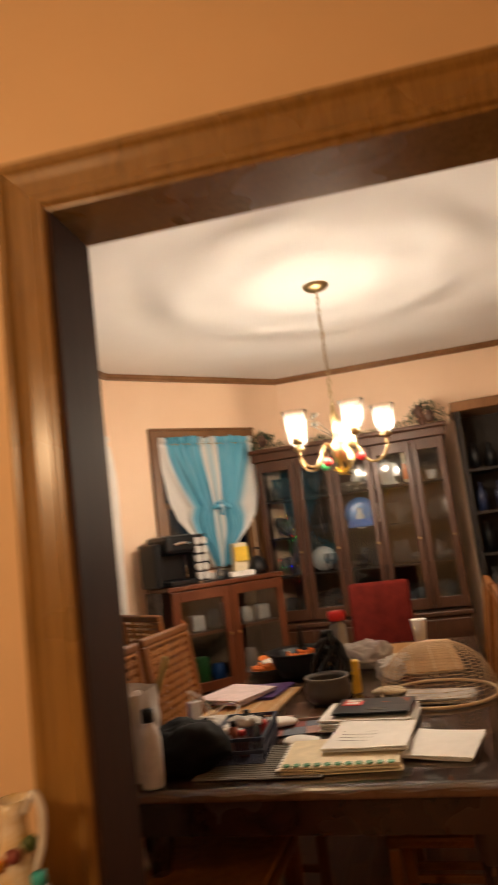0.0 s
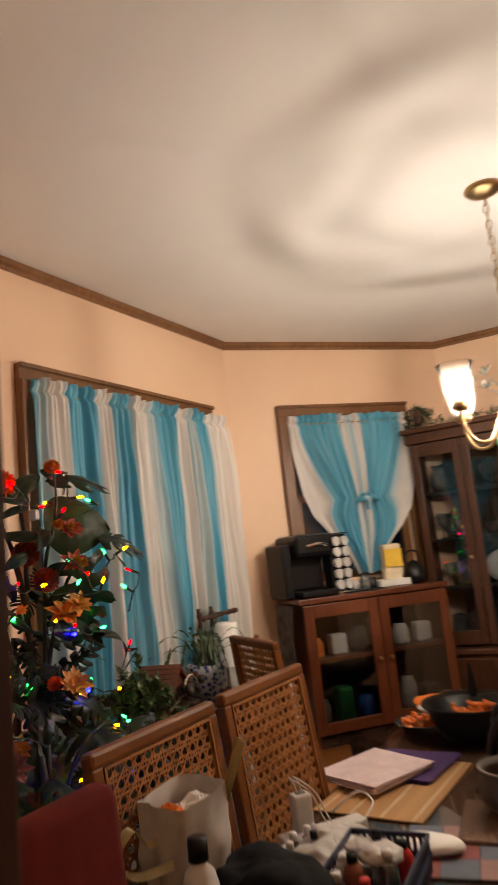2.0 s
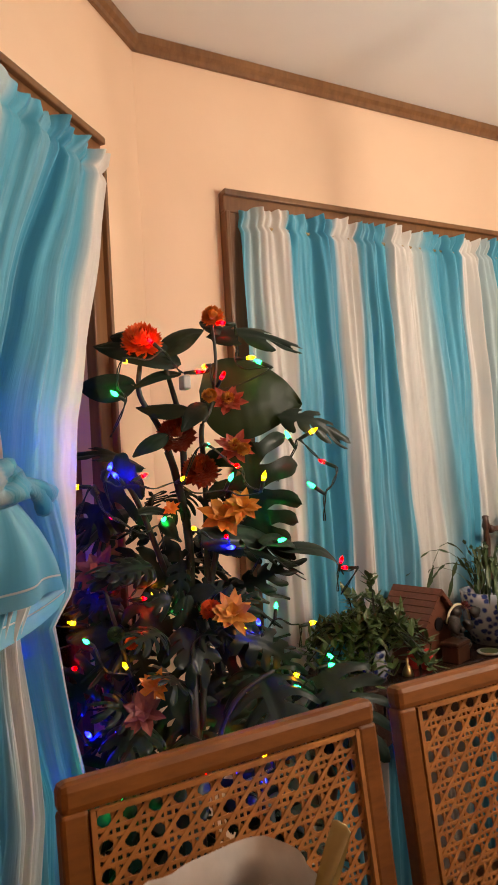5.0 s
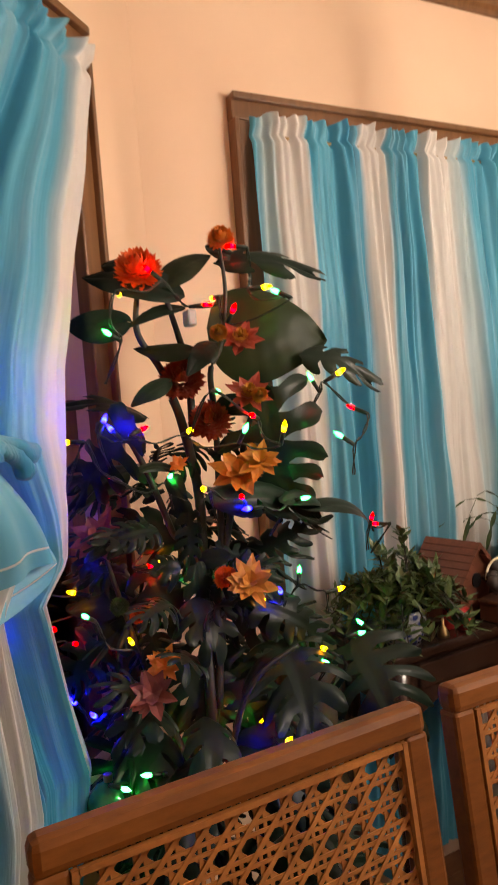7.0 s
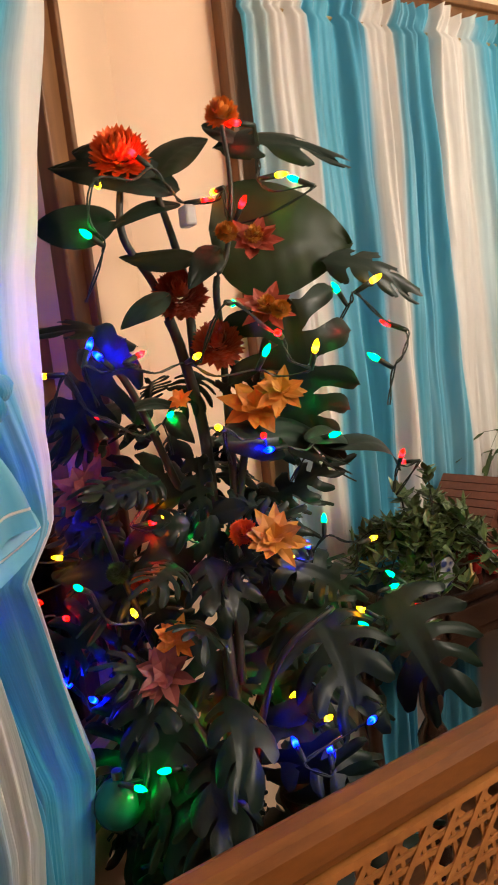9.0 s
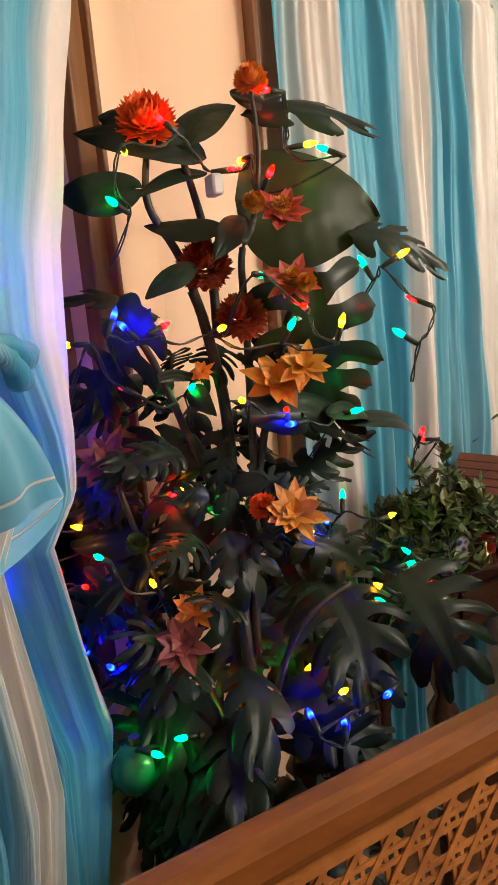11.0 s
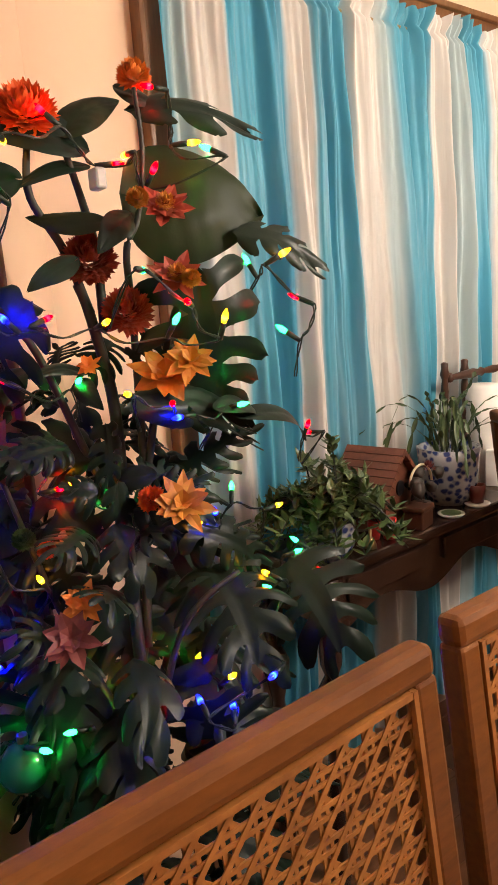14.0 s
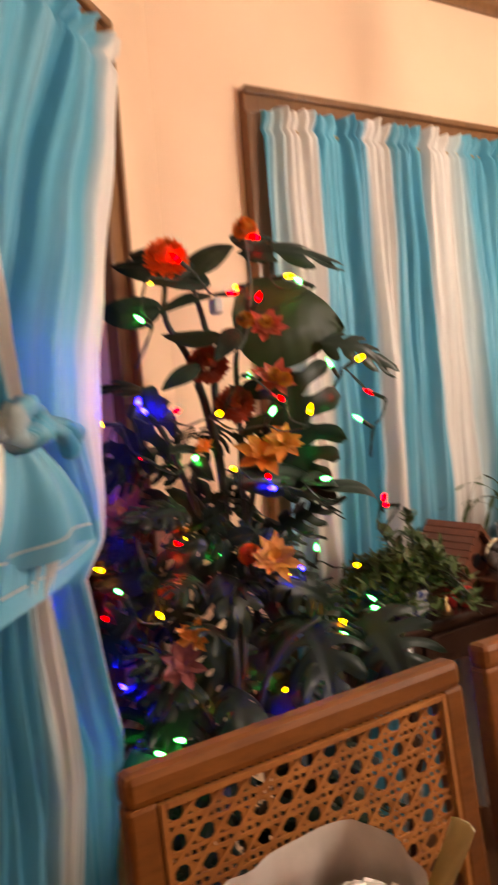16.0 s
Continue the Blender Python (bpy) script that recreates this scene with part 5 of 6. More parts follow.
# ---- dark shelf cabinet beside the hutch ----
def dark_cabinet():
    x0, x1, yf, yb, zt = 0.22, 1.30, 4.78, 5.13, 2.12
    c = thing("shelf_cabinet", pose(0, 0, 0), "tall nearly black cabinet with glass and bottles on shelves", "cabinet")
    part("side_panel", box(x0, x0 + 0.03, yf, yb, 0, zt), BLACKW, c)
    part("side_panel", box(x1 - 0.03, x1, yf, yb, 0, zt), BLACKW, c)
    part("back_panel", box(x0 + 0.03, x1 - 0.03, yb - 0.012, yb, 0, zt), BLACKW, c)
    part("cornice", box(x0 - 0.03, x1 + 0.03, yf - 0.03, yb, zt, zt + 0.07, bevel=0.01), TRIM, c, "brown wooden cornice")
    for z in (0.02, 0.85, 1.13, 1.41, 1.70):
        part("shelf", box(x0 + 0.031, x1 - 0.031, yf + 0.01, yb - 0.013, z, z + 0.02), BLACKW, c)
    part("cupboard_door", box(x0 + 0.032, x1 - 0.032, yf + 0.0, yf + 0.02, 0.045, 0.845, bevel=0.004), BLACKW, c)
    rng = random.Random(9)
    for z in (0.871, 1.151, 1.431, 1.721):
        x = x0 + 0.09
        while x < x1 - 0.08:
            h = rng.uniform(0.14, 0.22)
            b = thing("bottle", pose(x, yf + 0.10 + rng.uniform(0, 0.1), z), "dark glass bottle on a cabinet shelf", "bottle", "cabinet bottles")
            part("body", lathe([(0, 0), (0.03, 0), (0.032, 0.5 * h), (0.028, 0.65 * h), (0.011, 0.78 * h), (0.011, h), (0, h)], 14), rng.choice((BLACK, GLASSY, NAVY, BLACK)), b, smooth=True)
            x += rng.uniform(0.09, 0.15)


dark_cabinet()


# ---- small red cabinet under the north bay window ----
CF = FW2 @ pose(0.17, 0, 0)


def red_cabinet():
    w, dep, zt = 0.84, 0.30, 1.19
    c = thing("small_cabinet", CF, "reddish wooden cabinet with two glazed doors", "cabinet")
    y0 = -dep - 0.04
    part("top", box(-0.02, w + 0.02, y0 - 0.02, -0.04, zt - 0.03, zt, bevel=0.006), CABW, c)
    part("side_panel", box(0, 0.025, y0, -0.042, 0.10, zt - 0.031), CABW, c)
    part("side_panel", box(w - 0.025, w, y0, -0.042, 0.10, zt - 0.031), CABW, c)
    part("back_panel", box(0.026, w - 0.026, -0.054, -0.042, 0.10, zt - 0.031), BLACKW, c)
    part("bottom", box(0.026, w - 0.026, y0 + 0.01, -0.055, 0.52, 0.55), CABW, c)
    part("shelf", box(0.026, w - 0.026, y0 + 0.03, -0.055, 0.86, 0.88), CABW, c)
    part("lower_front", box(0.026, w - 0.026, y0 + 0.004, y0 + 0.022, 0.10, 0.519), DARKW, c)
    for x in (0.02, w - 0.02):
        for y in (y0 + 0.02, -0.062):
            part("foot", box(x - 0.018, x + 0.018, y - 0.018, y + 0.018, 0, 0.10), CABW, c)
    for a, b in ((0.0, w / 2 - 0.002), (w / 2 + 0.002, w)):
        d = part("door", None or box(a, a + 0.055, y0 - 0.022, y0 - 0.002, 0.53, zt - 0.035, bevel=0.003), CABW, c)
        bm = bmesh.new()
        add_box(bm, b - 0.055, b, y0 - 0.022, y0 - 0.002, 0.53, zt - 0.035, bevel=0.003)
        add_box(bm, a + 0.055, b - 0.055, y0 - 0.022, y0 - 0.002, 0.53, 0.585, bevel=0.003)
        add_box(bm, a + 0.055, b - 0.055, y0 - 0.022, y0 - 0.002, zt - 0.10, zt - 0.035, bevel=0.003)
        part("door_rail", bm, CABW, d)
        part("pane", box(a + 0.055, b - 0.055, y0 - 0.014, y0 - 0.010, 0.585, zt - 0.10), DOORGLASS, d)
        part("knob", lathe([(0, 0), (0.004, 0), (0.011, 0.014), (0.009, 0.022), (0, 0.024)], 10, pose(b - 0.03 if a == 0 else a + 0.03, y0 - 0.022, 0.85, 90)), BRASS, d)
    rng = random.Random(31)
    for z, cols in ((0.881, (ORANGE, WHITE, GLASSY, CERAMIC, BAG, WHITE)), (0.551, (BAG, GREENP, BLUEP, GLASSY, BAG, GREY))):
        for k, mt in enumerate(cols):
            x = 0.10 + k * 0.128
            hgt = rng.uniform(0.09, 0.19)
            o = thing("jar", CF @ pose(x, y0 + 0.13, z), "jar or packet behind the cabinet's glass", "jar", "cabinet jars")
            if k % 2:
                part("body", lumpy(box(-0.045, 0.045, -0.04, 0.04, 0, hgt, bevel=0.012), 0.006, 20, k), mt, o)
            else:
                part("body", lathe([(0, 0), (0.042, 0), (0.046, 0.02), (0.046, hgt * 0.75), (0.034, hgt * 0.9), (0.034, hgt), (0, hgt)], 18), mt, o, smooth=True)
    return zt, y0


CZ, CY = red_cabinet()


def on_cabinet(x, y, turn=0):
    return CF @ pose(x, y, CZ + 0.001, 0, 0, turn)


co = thing("coffee_maker", on_cabinet(0.10, -0.19, 8), "black single-cup coffee maker on the cabinet", "coffee maker")
part("base", box(-0.11, 0.11, -0.15, 0.12, 0, 0.035, bevel=0.01), BLACK, co)
part("column", box(-0.11, 0.11, -0.01, 0.12, 0.035, 0.22, bevel=0.012), BLACK, co)
part("head", box(-0.112, 0.112, -0.15, 0.12, 0.20, 0.325, bevel=0.03), BLACK, co, smooth=False)
part("handle", tube(smooth_line([(-0.06, -0.155, 0.26), (0, -0.175, 0.27), (0.06, -0.155, 0.26)], 5), 0.008), CHROME, co)
part("water_tank", box(-0.165, -0.113, -0.08, 0.12, 0, 0.28, bevel=0.012), BLACK, co)
pr = thing("pod_rack", on_cabinet(0.285, -0.24, 20), "chrome rack filled with white coffee pods", "pod rack")
part("back", box(-0.065, 0.065, -0.005, 0.06, 0.012, 0.31, bevel=0.004), BLACK, pr)
part("base", lathe([(0, 0), (0.075, 0), (0.075, 0.012), (0, 0.012)], 20, pose(0, 0.02, 0)), CHROME, pr)
for i in range(2):
    for j in range(5):
        part("pod", lathe([(0, 0), (0.022, 0), (0.026, 0.02), (0.026, 0.026), (0.018, 0.027), (0.017, 0.024), (0, 0.024)], 14, pose(-0.032 + 0.064 * i, -0.005, 0.045 + 0.057 * j, 90)), WHITE, pr)
part("top_rail", box(-0.07, 0.07, -0.02, 0.062, 0.311, 0.318, bevel=0.002), CHROME, pr)
for x, y, mt, h, lab in ((0.41, -0.27, GLASSY, 0.08, "small glass jar"), (0.46, -0.25, BLACK, 0.06, "small dark jar"), (0.39, -0.20, WHITE, 0.05, "small white dish")):
    o = thing("small_jar", on_cabinet(x, y), lab + " on the red cabinet", "jar", "jars on the cabinet")
    part("body", lathe([(0, 0), (0.026, 0), (0.028, h * 0.7), (0.022, h * 0.8), (0.024, h), (0, h)], 14), mt, o, smooth=True)
o = thing("tray", on_cabinet(0.38, -0.27), "black tray on the red cabinet", "tray")
part("dish", box(-0.11, 0.11, -0.06, 0.06, 0, 0.008, bevel=0.003), BLACK, o)
o = thing("paper_stack", on_cabinet(0.60, -0.17, 5), "stack of pale papers and envelopes", "papers")
part("sheets", lumpy(box(-0.10, 0.10, -0.08, 0.08, 0, 0.035, bevel=0.003), 0.004, 15), PAPER, o)
o = thing("snack_bag", on_cabinet(0.66, -0.13, -10), "yellow and white paper bag standing up", "bag")
part("bag", lumpy(box(-0.055, 0.055, -0.03, 0.03, 0, 0.23, bevel=0.012), 0.010, 14, 2), CREAM, o)
part("yellow_label", box(-0.052, 0.05, -0.048, -0.035, 0.10, 0.20), YELLOW, o)
o = thing("kettle", on_cabinet(0.755, -0.20), "small black kettle on the cabinet", "kettle")
part("body", lathe([(0, 0), (0.06, 0), (0.068, 0.04), (0.05, 0.10), (0.02, 0.12), (0, 0.13)], 18), BLACK, o, smooth=True)
part("handle", tube(smooth_line([(-0.045, 0, 0.10), (-0.03, 0, 0.17), (0.03, 0, 0.17), (0.045, 0, 0.10)], 5), 0.006), BLACK, o)
o = thing("dish_towel", CF @ pose(0, 0, 0), "patterned dark cloth hanging over the cabinet's side", "cloth")
bm = bmesh.new()
add_sheet(bm, 10, 18, lambda u, v: Vector((-0.028 - 0.012 * math.sin(7 * u + 3 * v) - 0.01, -0.31 + 0.24 * u, CZ - 0.03 - 0.42 * v)))
part("cloth", bm, plain("dark_print_cloth", (0.10, 0.085, 0.08), 0.85, vary=0.7), o, smooth=True)

# ---- console table under the wide window ----
CT, CX0, CX1, CY0, CY1 = 0.84, -2.00, -1.735, 2.70, 3.90
con = thing("console_table", pose(0, 0, 0), "dark carved wooden console table crowded with plants", "console table")
part("top", box(CX0, CX1, CY0, CY1, CT - 0.028, CT, bevel=0.008), DARKW, con)
bm = bmesh.new()
n = 48
dn = []
for k in range(n + 1):
    y = CY0 + 0.04 + (CY1 - CY0 - 0.08) * k / n
    dn.append((y, CT - 0.135 - 0.025 * math.cos(2 * math.pi * 3 * k / n) - 0.02 * abs(2 * k / n - 1)))
a = [[bm.verts.new((x, y, CT - 0.029)) for y, _ in dn] for x in (CX1 - 0.035, CX1 - 0.018)]
b = [[bm.verts.new((x, y, z)) for y, z in dn] for x in (CX1 - 0.035, CX1 - 0.018)]
for k in range(n):
    bm.faces.new((a[1][k], a[1][k + 1], b[1][k + 1], b[1][k]))
    bm.faces.new((a[0][k], b[0][k], b[0][k + 1], a[0][k + 1]))
    bm.faces.new((b[0][k], b[1][k], b[1][k + 1], b[0][k + 1]))
part("apron", bm, DARKW, con, "scalloped apron")
for k in range(3):
    y = CY0 + 0.10 + 0.36 * k
    part("drawer_front", box(CX1 - 0.018, CX1 - 0.008, y, y + 0.30, CT - 0.10, CT - 0.04, bevel=0.004), DARKW, con)
part("end_panel", box(CX0 + 0.03, CX1 - 0.036, CY0 + 0.03, CY0 + 0.048, CT - 0.14, CT - 0.029), DARKW, con)
part("end_panel", box(CX0 + 0.03, CX1 - 0.036, CY1 - 0.048, CY1 - 0.03, CT - 0.14, CT - 0.029), DARKW, con)
for x in (CX0 + 0.03, CX1 - 0.03):
    for y in (CY0 + 0.05, CY1 - 0.05):
        part("leg", lathe([(0, 0), (0.02, 0), (0.026, 0.04), (0.016, 0.09), (0.022, 0.25), (0.017, 0.42), (0.034, 0.50), (0.036, 0.53), (0.016, 0.57), (0.026, 0.60), (0.028, CT - 0.03), (0, CT - 0.03)], 14, pose(x, y, 0)), DARKW, con, smooth=True)


def leafy(name, loc, label, n, spread, height, seed, material, ln, wd, droop=0.0):
    rng = random.Random(seed)
    ob = thing(name, pose(*loc), label, "plant")
    st, lf = bmesh.new(), bmesh.new()
    for k in range(n):
        a = rng.uniform(0, 2 * math.pi)
        r = spread * math.sqrt(rng.random())
        tip = Vector((r * math.cos(a), r * math.sin(a), height * (0.35 + 0.65 * rng.random()) * (1 - 0.35 * (r / spread) ** 2) - droop * r))
        root = Vector((0.03 * math.cos(a), 0.03 * math.sin(a), 0.0))
        mid = root.lerp(tip, 0.5) + Vector((0, 0, 0.25 * height))
        pts = smooth_line([root, mid, tip], 5)
        add_tube(st, pts, 0.0028, 0.0012, 5)
        for i, p in enumerate(pts[2:]):
            for s in range(2):
                d = Vector((rng.gauss(0, 1), rng.gauss(0, 1), rng.gauss(0.25, 0.6))).normalized()
                add_petal(lf, p, d, Vector((0, 0, 1)), ln * rng.uniform(0.7, 1.2), wd, 0.15)
    tagged(part("stem", st, STEM, ob), kind="stuff")
    tagged(part("foliage", lf, material, ob), kind="stuff")
    return ob


def pot(parent, r, h, material, lab=""):
    part("pot", lathe([(0, 0), (r * 0.7, 0), (r * 0.95, h * 0.35), (r, h * 0.8), (r * 1.04, h), (r * 0.93, h), (r * 0.88, h * 0.8), (0, h * 0.78)], 24, pose(0, 0, -h)), material, parent, lab, smooth=True)


jp = leafy("jade_plant", (-1.80, 2.80, CT + 0.091), "bushy jade plant in a blue and white pot", 80, 0.19, 0.20, 4, JADE, 0.038, 0.016, 0.75)
pot(jp, 0.062, 0.09, DELFT, "blue and white glazed pot")
cc = thing("cactus_plant", pose(-1.85, 3.33, CT + 0.161), "christmas cactus arching from a blue and white pot", "plant")
pot(cc, 0.085, 0.16, DELFT, "blue and white glazed pot")
rng = random.Random(8)
for k in range(24):
    a = rng.uniform(0, 6.28)
    tall, far = rng.uniform(0.05, 0.15), rng.uniform(0.09, 0.25)
    end = rng.uniform(-0.12, 0.07) if far > 0.12 else tall + 0.05
    c, q = math.cos(a), math.sin(a)
    pts = smooth_line([(0.03 * c, 0.03 * q, -0.02), (0.35 * far * c, 0.35 * far * q, tall * 0.8), (0.7 * far * c, 0.7 * far * q, tall), (far * c, far * q, end)], 3)
    bm = bmesh.new()
    for i, (p0, p1) in enumerate(zip(pts, pts[1:])):
        turn = Vector((rng.uniform(-.5, .5), rng.uniform(-.5, .5), 1))
        add_petal(bm, p0, p1 - p0, turn, (p1 - p0).length * 1.15, 0.014, 0.05)
    part("shoot", bm, SHOOT, cc)

bh = thing("wooden_house", pose(-1.88, 3.06, CT + 0.001, 0, 0, 12), "small reddish wooden birdhouse with a slatted roof", "birdhouse")
bm = bmesh.new()
vv = [bm.verts.new(p) for p in [(x, y, z) for x in (-0.065, 0.065) for y, z in ((-0.075, 0), (0.075, 0), (0.075, 0.11), (0.0, 0.19), (-0.075, 0.11))]]
bm.faces.new(vv[:5])
bm.faces.new(vv[5:])
for k in range(5):
    bm.faces.new((vv[k], vv[(k + 1) % 5], vv[5 + (k + 1) % 5], vv[5 + k]))
part("body", bm, HOUSEW, bh)
for s in (-1, 1):
    rt = pose(0, 0, 0.205) @ Matrix.Rotation(s * radians(-46), 4, "X")
    for k in range(6):
        y = s * (0.002 + 0.022 * k)
        part("roof_slat", box(-0.085, 0.085, min(y, y + s * 0.020), max(y, y + s * 0.020), -0.012 + 0.002 * (k % 2), 0.0, m=rt), HOUSEW, bh)
part("hole", lathe([(0, 0), (0.02, 0), (0.02, 0.004), (0, 0.004)], 16, pose(0.0655, 0, 0.10, 0, 90)), BLACK, bh)


def turned(length, r, n=12):
    """A turned baluster that stands on z = 0."""
    prof = [(0.0, 0.0)]
    for t, q in ((0.0, 0.9), (0.05, 1.0), (0.09, 0.55), (0.20, 0.75), (0.42, 1.0), (0.52, 0.6), (0.56, 0.95), (0.60, 0.55), (0.76, 0.85), (0.86, 0.6), (0.90, 1.0), (0.95, 0.7), (0.99, 0.8), (1.0, 0.35)):
        prof.append((r * q, length * t))
    return lathe(prof + [(0.0, length)], n)


rk = thing("wooden_rack", pose(-1.93, 3.47, CT + 0.001, 0, 0, 0), "turned dark wooden stand with a crossbar", "stand")
part("foot", box(-0.05, 0.05, -0.06, 0.09, 0, 0.018, bevel=0.004), DARKRED, rk)
for y in (-0.04, 0.06):
    bm = turned(0.365, 0.014)
    bmesh.ops.transform(bm, matrix=pose(0, y, 0.018), verts=bm.verts)
    part("post", bm, RACKW, rk, smooth=True)
bm = turned(0.235, 0.015)
bmesh.ops.transform(bm, matrix=pose(0.002, -0.03, 0.335, -87, 0, -13), verts=bm.verts)
part("crossbar", bm, RACKW, rk, smooth=True)
o = thing("pillar_candle", pose(-1.90, 3.58, CT + 0.001), "white paper-wrapped pillar behind the cactus", "candle")
part("body", lathe([(0, 0), (0.06, 0), (0.062, 0.29), (0.055, 0.30), (0, 0.30)], 20), PAPER, o, smooth=True)
o = thing("paper_box", pose(-1.83, 3.60, CT + 0.001, 0, 0, 20), "plain grey-white carton on the console", "box")
part("carton", box(-0.05, 0.05, -0.07, 0.07, 0, 0.11, bevel=0.003), PAPER, o)
for x, y, r, h, mt, lab in ((-1.775, 2.98, 0.018, 0.05, REDP, "short red candle in a cup"), (-1.80, 2.955, 0.016, 0.045, REDP, "short red candle in a cup"), (-1.765, 3.34, 0.022, 0.05, DARKRED, "dark red cup on a saucer")):
    o = thing("candle_cup", pose(x, y, CT + (0.009 if y > 3.3 else 0.001)), lab, "candle", "small red cups on the console")
    part("cup", lathe([(0, 0), (r * 0.8, 0), (r, h * 0.5), (r * 1.05, h), (r * 0.9, h), (r * 0.8, h * 0.8), (0, h * 0.8)], 16), mt, o, smooth=True)
for x, y, mt in ((-1.765, 3.22, GREENP), (-1.765, 3.34, CERAMIC)):
    o = thing("saucer", pose(x, y, CT + 0.001), "small pale saucer on the console", "saucer", "saucers on the console")
    part("rim", lathe([(0, 0), (0.03, 0), (0.036, 0.006), (0.030, 0.007), (0, 0.004)], 20), CERAMIC, o, smooth=True)
    if mt is GREENP:
        part("well", lathe([(0, 0.0045), (0.026, 0.0052), (0.026, 0.0075), (0, 0.0078)], 20), JADE, o)
o = thing("figurine", pose(-1.80, 3.14, CT + 0.001), "dark glossy ornament with a pink tuft", "figurine")
bm = bmesh.new()
rng = random.Random(31)
for k in range(16):
    r = rng.uniform(0.010, 0.022)
    bm = lathe([(0, -r), (r * 0.7, -r * 0.7), (r, 0), (r * 0.7, r * 0.7), (0, r)], 10, pose(rng.uniform(-.03, .03), rng.uniform(-.05, .05), rng.uniform(0.02, 0.125)))
    part("clump", lumpy(bm, 0.010, 60, 4), MOSS, o, smooth=True)
part("loop", tube([(0, 0.045 * math.cos(a), 0.10 + 0.05 * math.sin(a)) for a in [math.pi * k / 12 for k in range(13)]], 0.0035, n=6), CREAM, o, "pale arched handle", smooth=True)
bm = bmesh.new()
mum(bm, Vector((0.01, 0.02, 0.14)), 0.022, 30, 3, (0, 0, 1))
part("tuft", bm, PETAL_PINK, o, "pink tuft")
o = thing("trinket_box", pose(-1.775, 3.095, CT + 0.001, 0, 0, 14), "small dark red wooden box with a lid", "box")
part("body", box(-0.026, 0.026, -0.034, 0.034, 0, 0.045, bevel=0.003), RACKW, o)
part("lid", box(-0.029, 0.029, -0.037, 0.037, 0.0455, 0.058, bevel=0.004), RACKW, o)
o = thing("bell", pose(-1.765, 2.90, CT + 0.001), "tiny brass bell on the console", "bell")
part("bell", lathe([(0.016, 0), (0.015, 0.008), (0.009, 0.022), (0.004, 0.028), (0.004, 0.045), (0, 0.047)], 14), BRASS, o, smooth=True)


# ---- things on the dining table ----
def sheet_stack(name, x, y, w, d, h, turn, material, label, category, z=TT):
    o = thing(name, pose(x, y, z, 0, 0, turn), label, category)
    zz = 0.0
    rng = random.Random(int(abs(x * 991 + y * 77)))
    while zz < h - 1e-6:
        q = max(0.0025, h / 4)
        m = pose(rng.uniform(-.006, .006), rng.uniform(-.006, .006), zz, 0, 0, rng.uniform(-2, 2))
        k1, k2 = rng.uniform(0, 6), rng.uniform(0.002, 0.005)

        def leafy_sheet(u, v):
            return m @ Vector(((u - 0.5) * w, (v - 0.5) * d, q * 0.5 + k2 * max(0.0, math.sin(3 * u + 2 * v + k1)) * (abs(u - 0.5) + abs(v - 0.5))))
        bm = add_sheet(bmesh.new(), 8, 8, leafy_sheet)
        ex = bmesh.ops.extrude_face_region(bm, geom=bm.faces[:])
        bmesh.ops.translate(bm, verts=[g for g in ex["geom"] if isinstance(g, bmesh.types.BMVert)], vec=(0, 0, -q * 0.5))
        part("sheet", bm, material, o)
        zz += q
    return o


def placemat(x, y, w, d, turn, label):
    o = thing("placemat", pose(x, y, TT, 0, 0, turn), label, "placemat", "bamboo placemats")
    mesh = mesh_of("slat", box(-w / 2, w / 2, -0.0042, 0.0042, 0, 0.004), BAMBOO)
    n = int(d / 0.0092)
    for k in range(n):
        s = new("slat", mesh)
        s.parent = o
        s.location = (0, -d / 2 + (k + 0.5) * d / n, 0)
    bm = bmesh.new()
    for q in (-0.42, -0.14, 0.14, 0.42):
        add_box(bm, q * w - 0.002, q * w + 0.002, -d / 2, d / 2, 0.0035, 0.0052)
    part("binding", bm, CREAM, o)


placemat(-0.855, 2.77, 0.30, 0.46, -3, "woven bamboo placemat under a notepad")
placemat(-0.19, 3.52, 0.34, 0.80, 4, "woven bamboo placemat at the table's far side")
placemat(-0.80, 3.66, 0.36, 0.44, 6, "woven bamboo placemat with snack packets on it")
o = thing("woven_mat", pose(-0.60, 2.03, TT), "dark grey woven mat on the table", "placemat")
bm = bmesh.new()
for k in range(34):
    add_box(bm, -0.19, 0.19, -0.14 + k * 0.0085, -0.14 + k * 0.0085 + 0.0062, 0, 0.003 + 0.001 * (k % 2))
tagged(part("weave", bm, GREY, o), kind="stuff")
folder = sheet_stack("folder", -0.87, 2.92, 0.24, 0.25, 0.010, -8, PURPLE, "dark purple folder under a notepad", "folder", TT + 0.006)
note = sheet_stack("notepad", -0.935, 2.81, 0.235, 0.265, 0.020, -22, PINKP, "pale pink notepad lying on a folder", "notepad", TT + 0.018)

cp = thing("clay_pot", pose(-0.505, 2.635, TT + 0.013), "dark clay cooking pot with a pale inside", "pot")
part("body", lathe([(0, 0), (0.055, 0), (0.085, 0.025), (0.092, 0.055), (0.080, 0.085), (0.086, 0.098), (0.076, 0.098), (0.070, 0.085), (0.078, 0.055), (0, 0.03)], 28), CLAY, cp, smooth=True)
part("rim_ring", lathe([(0.078, 0.0985), (0.086, 0.0985), (0.086, 0.102), (0.078, 0.102)], 28, closed=False), GREY, cp)
o = thing("wooden_board", pose(-0.50, 2.58, TT, 0, 0, 8), "thin wooden board under the clay pot", "board")
part("plank", box(-0.13, 0.12, -0.12, 0.12, 0, 0.012, bevel=0.003), TABLEW, o)

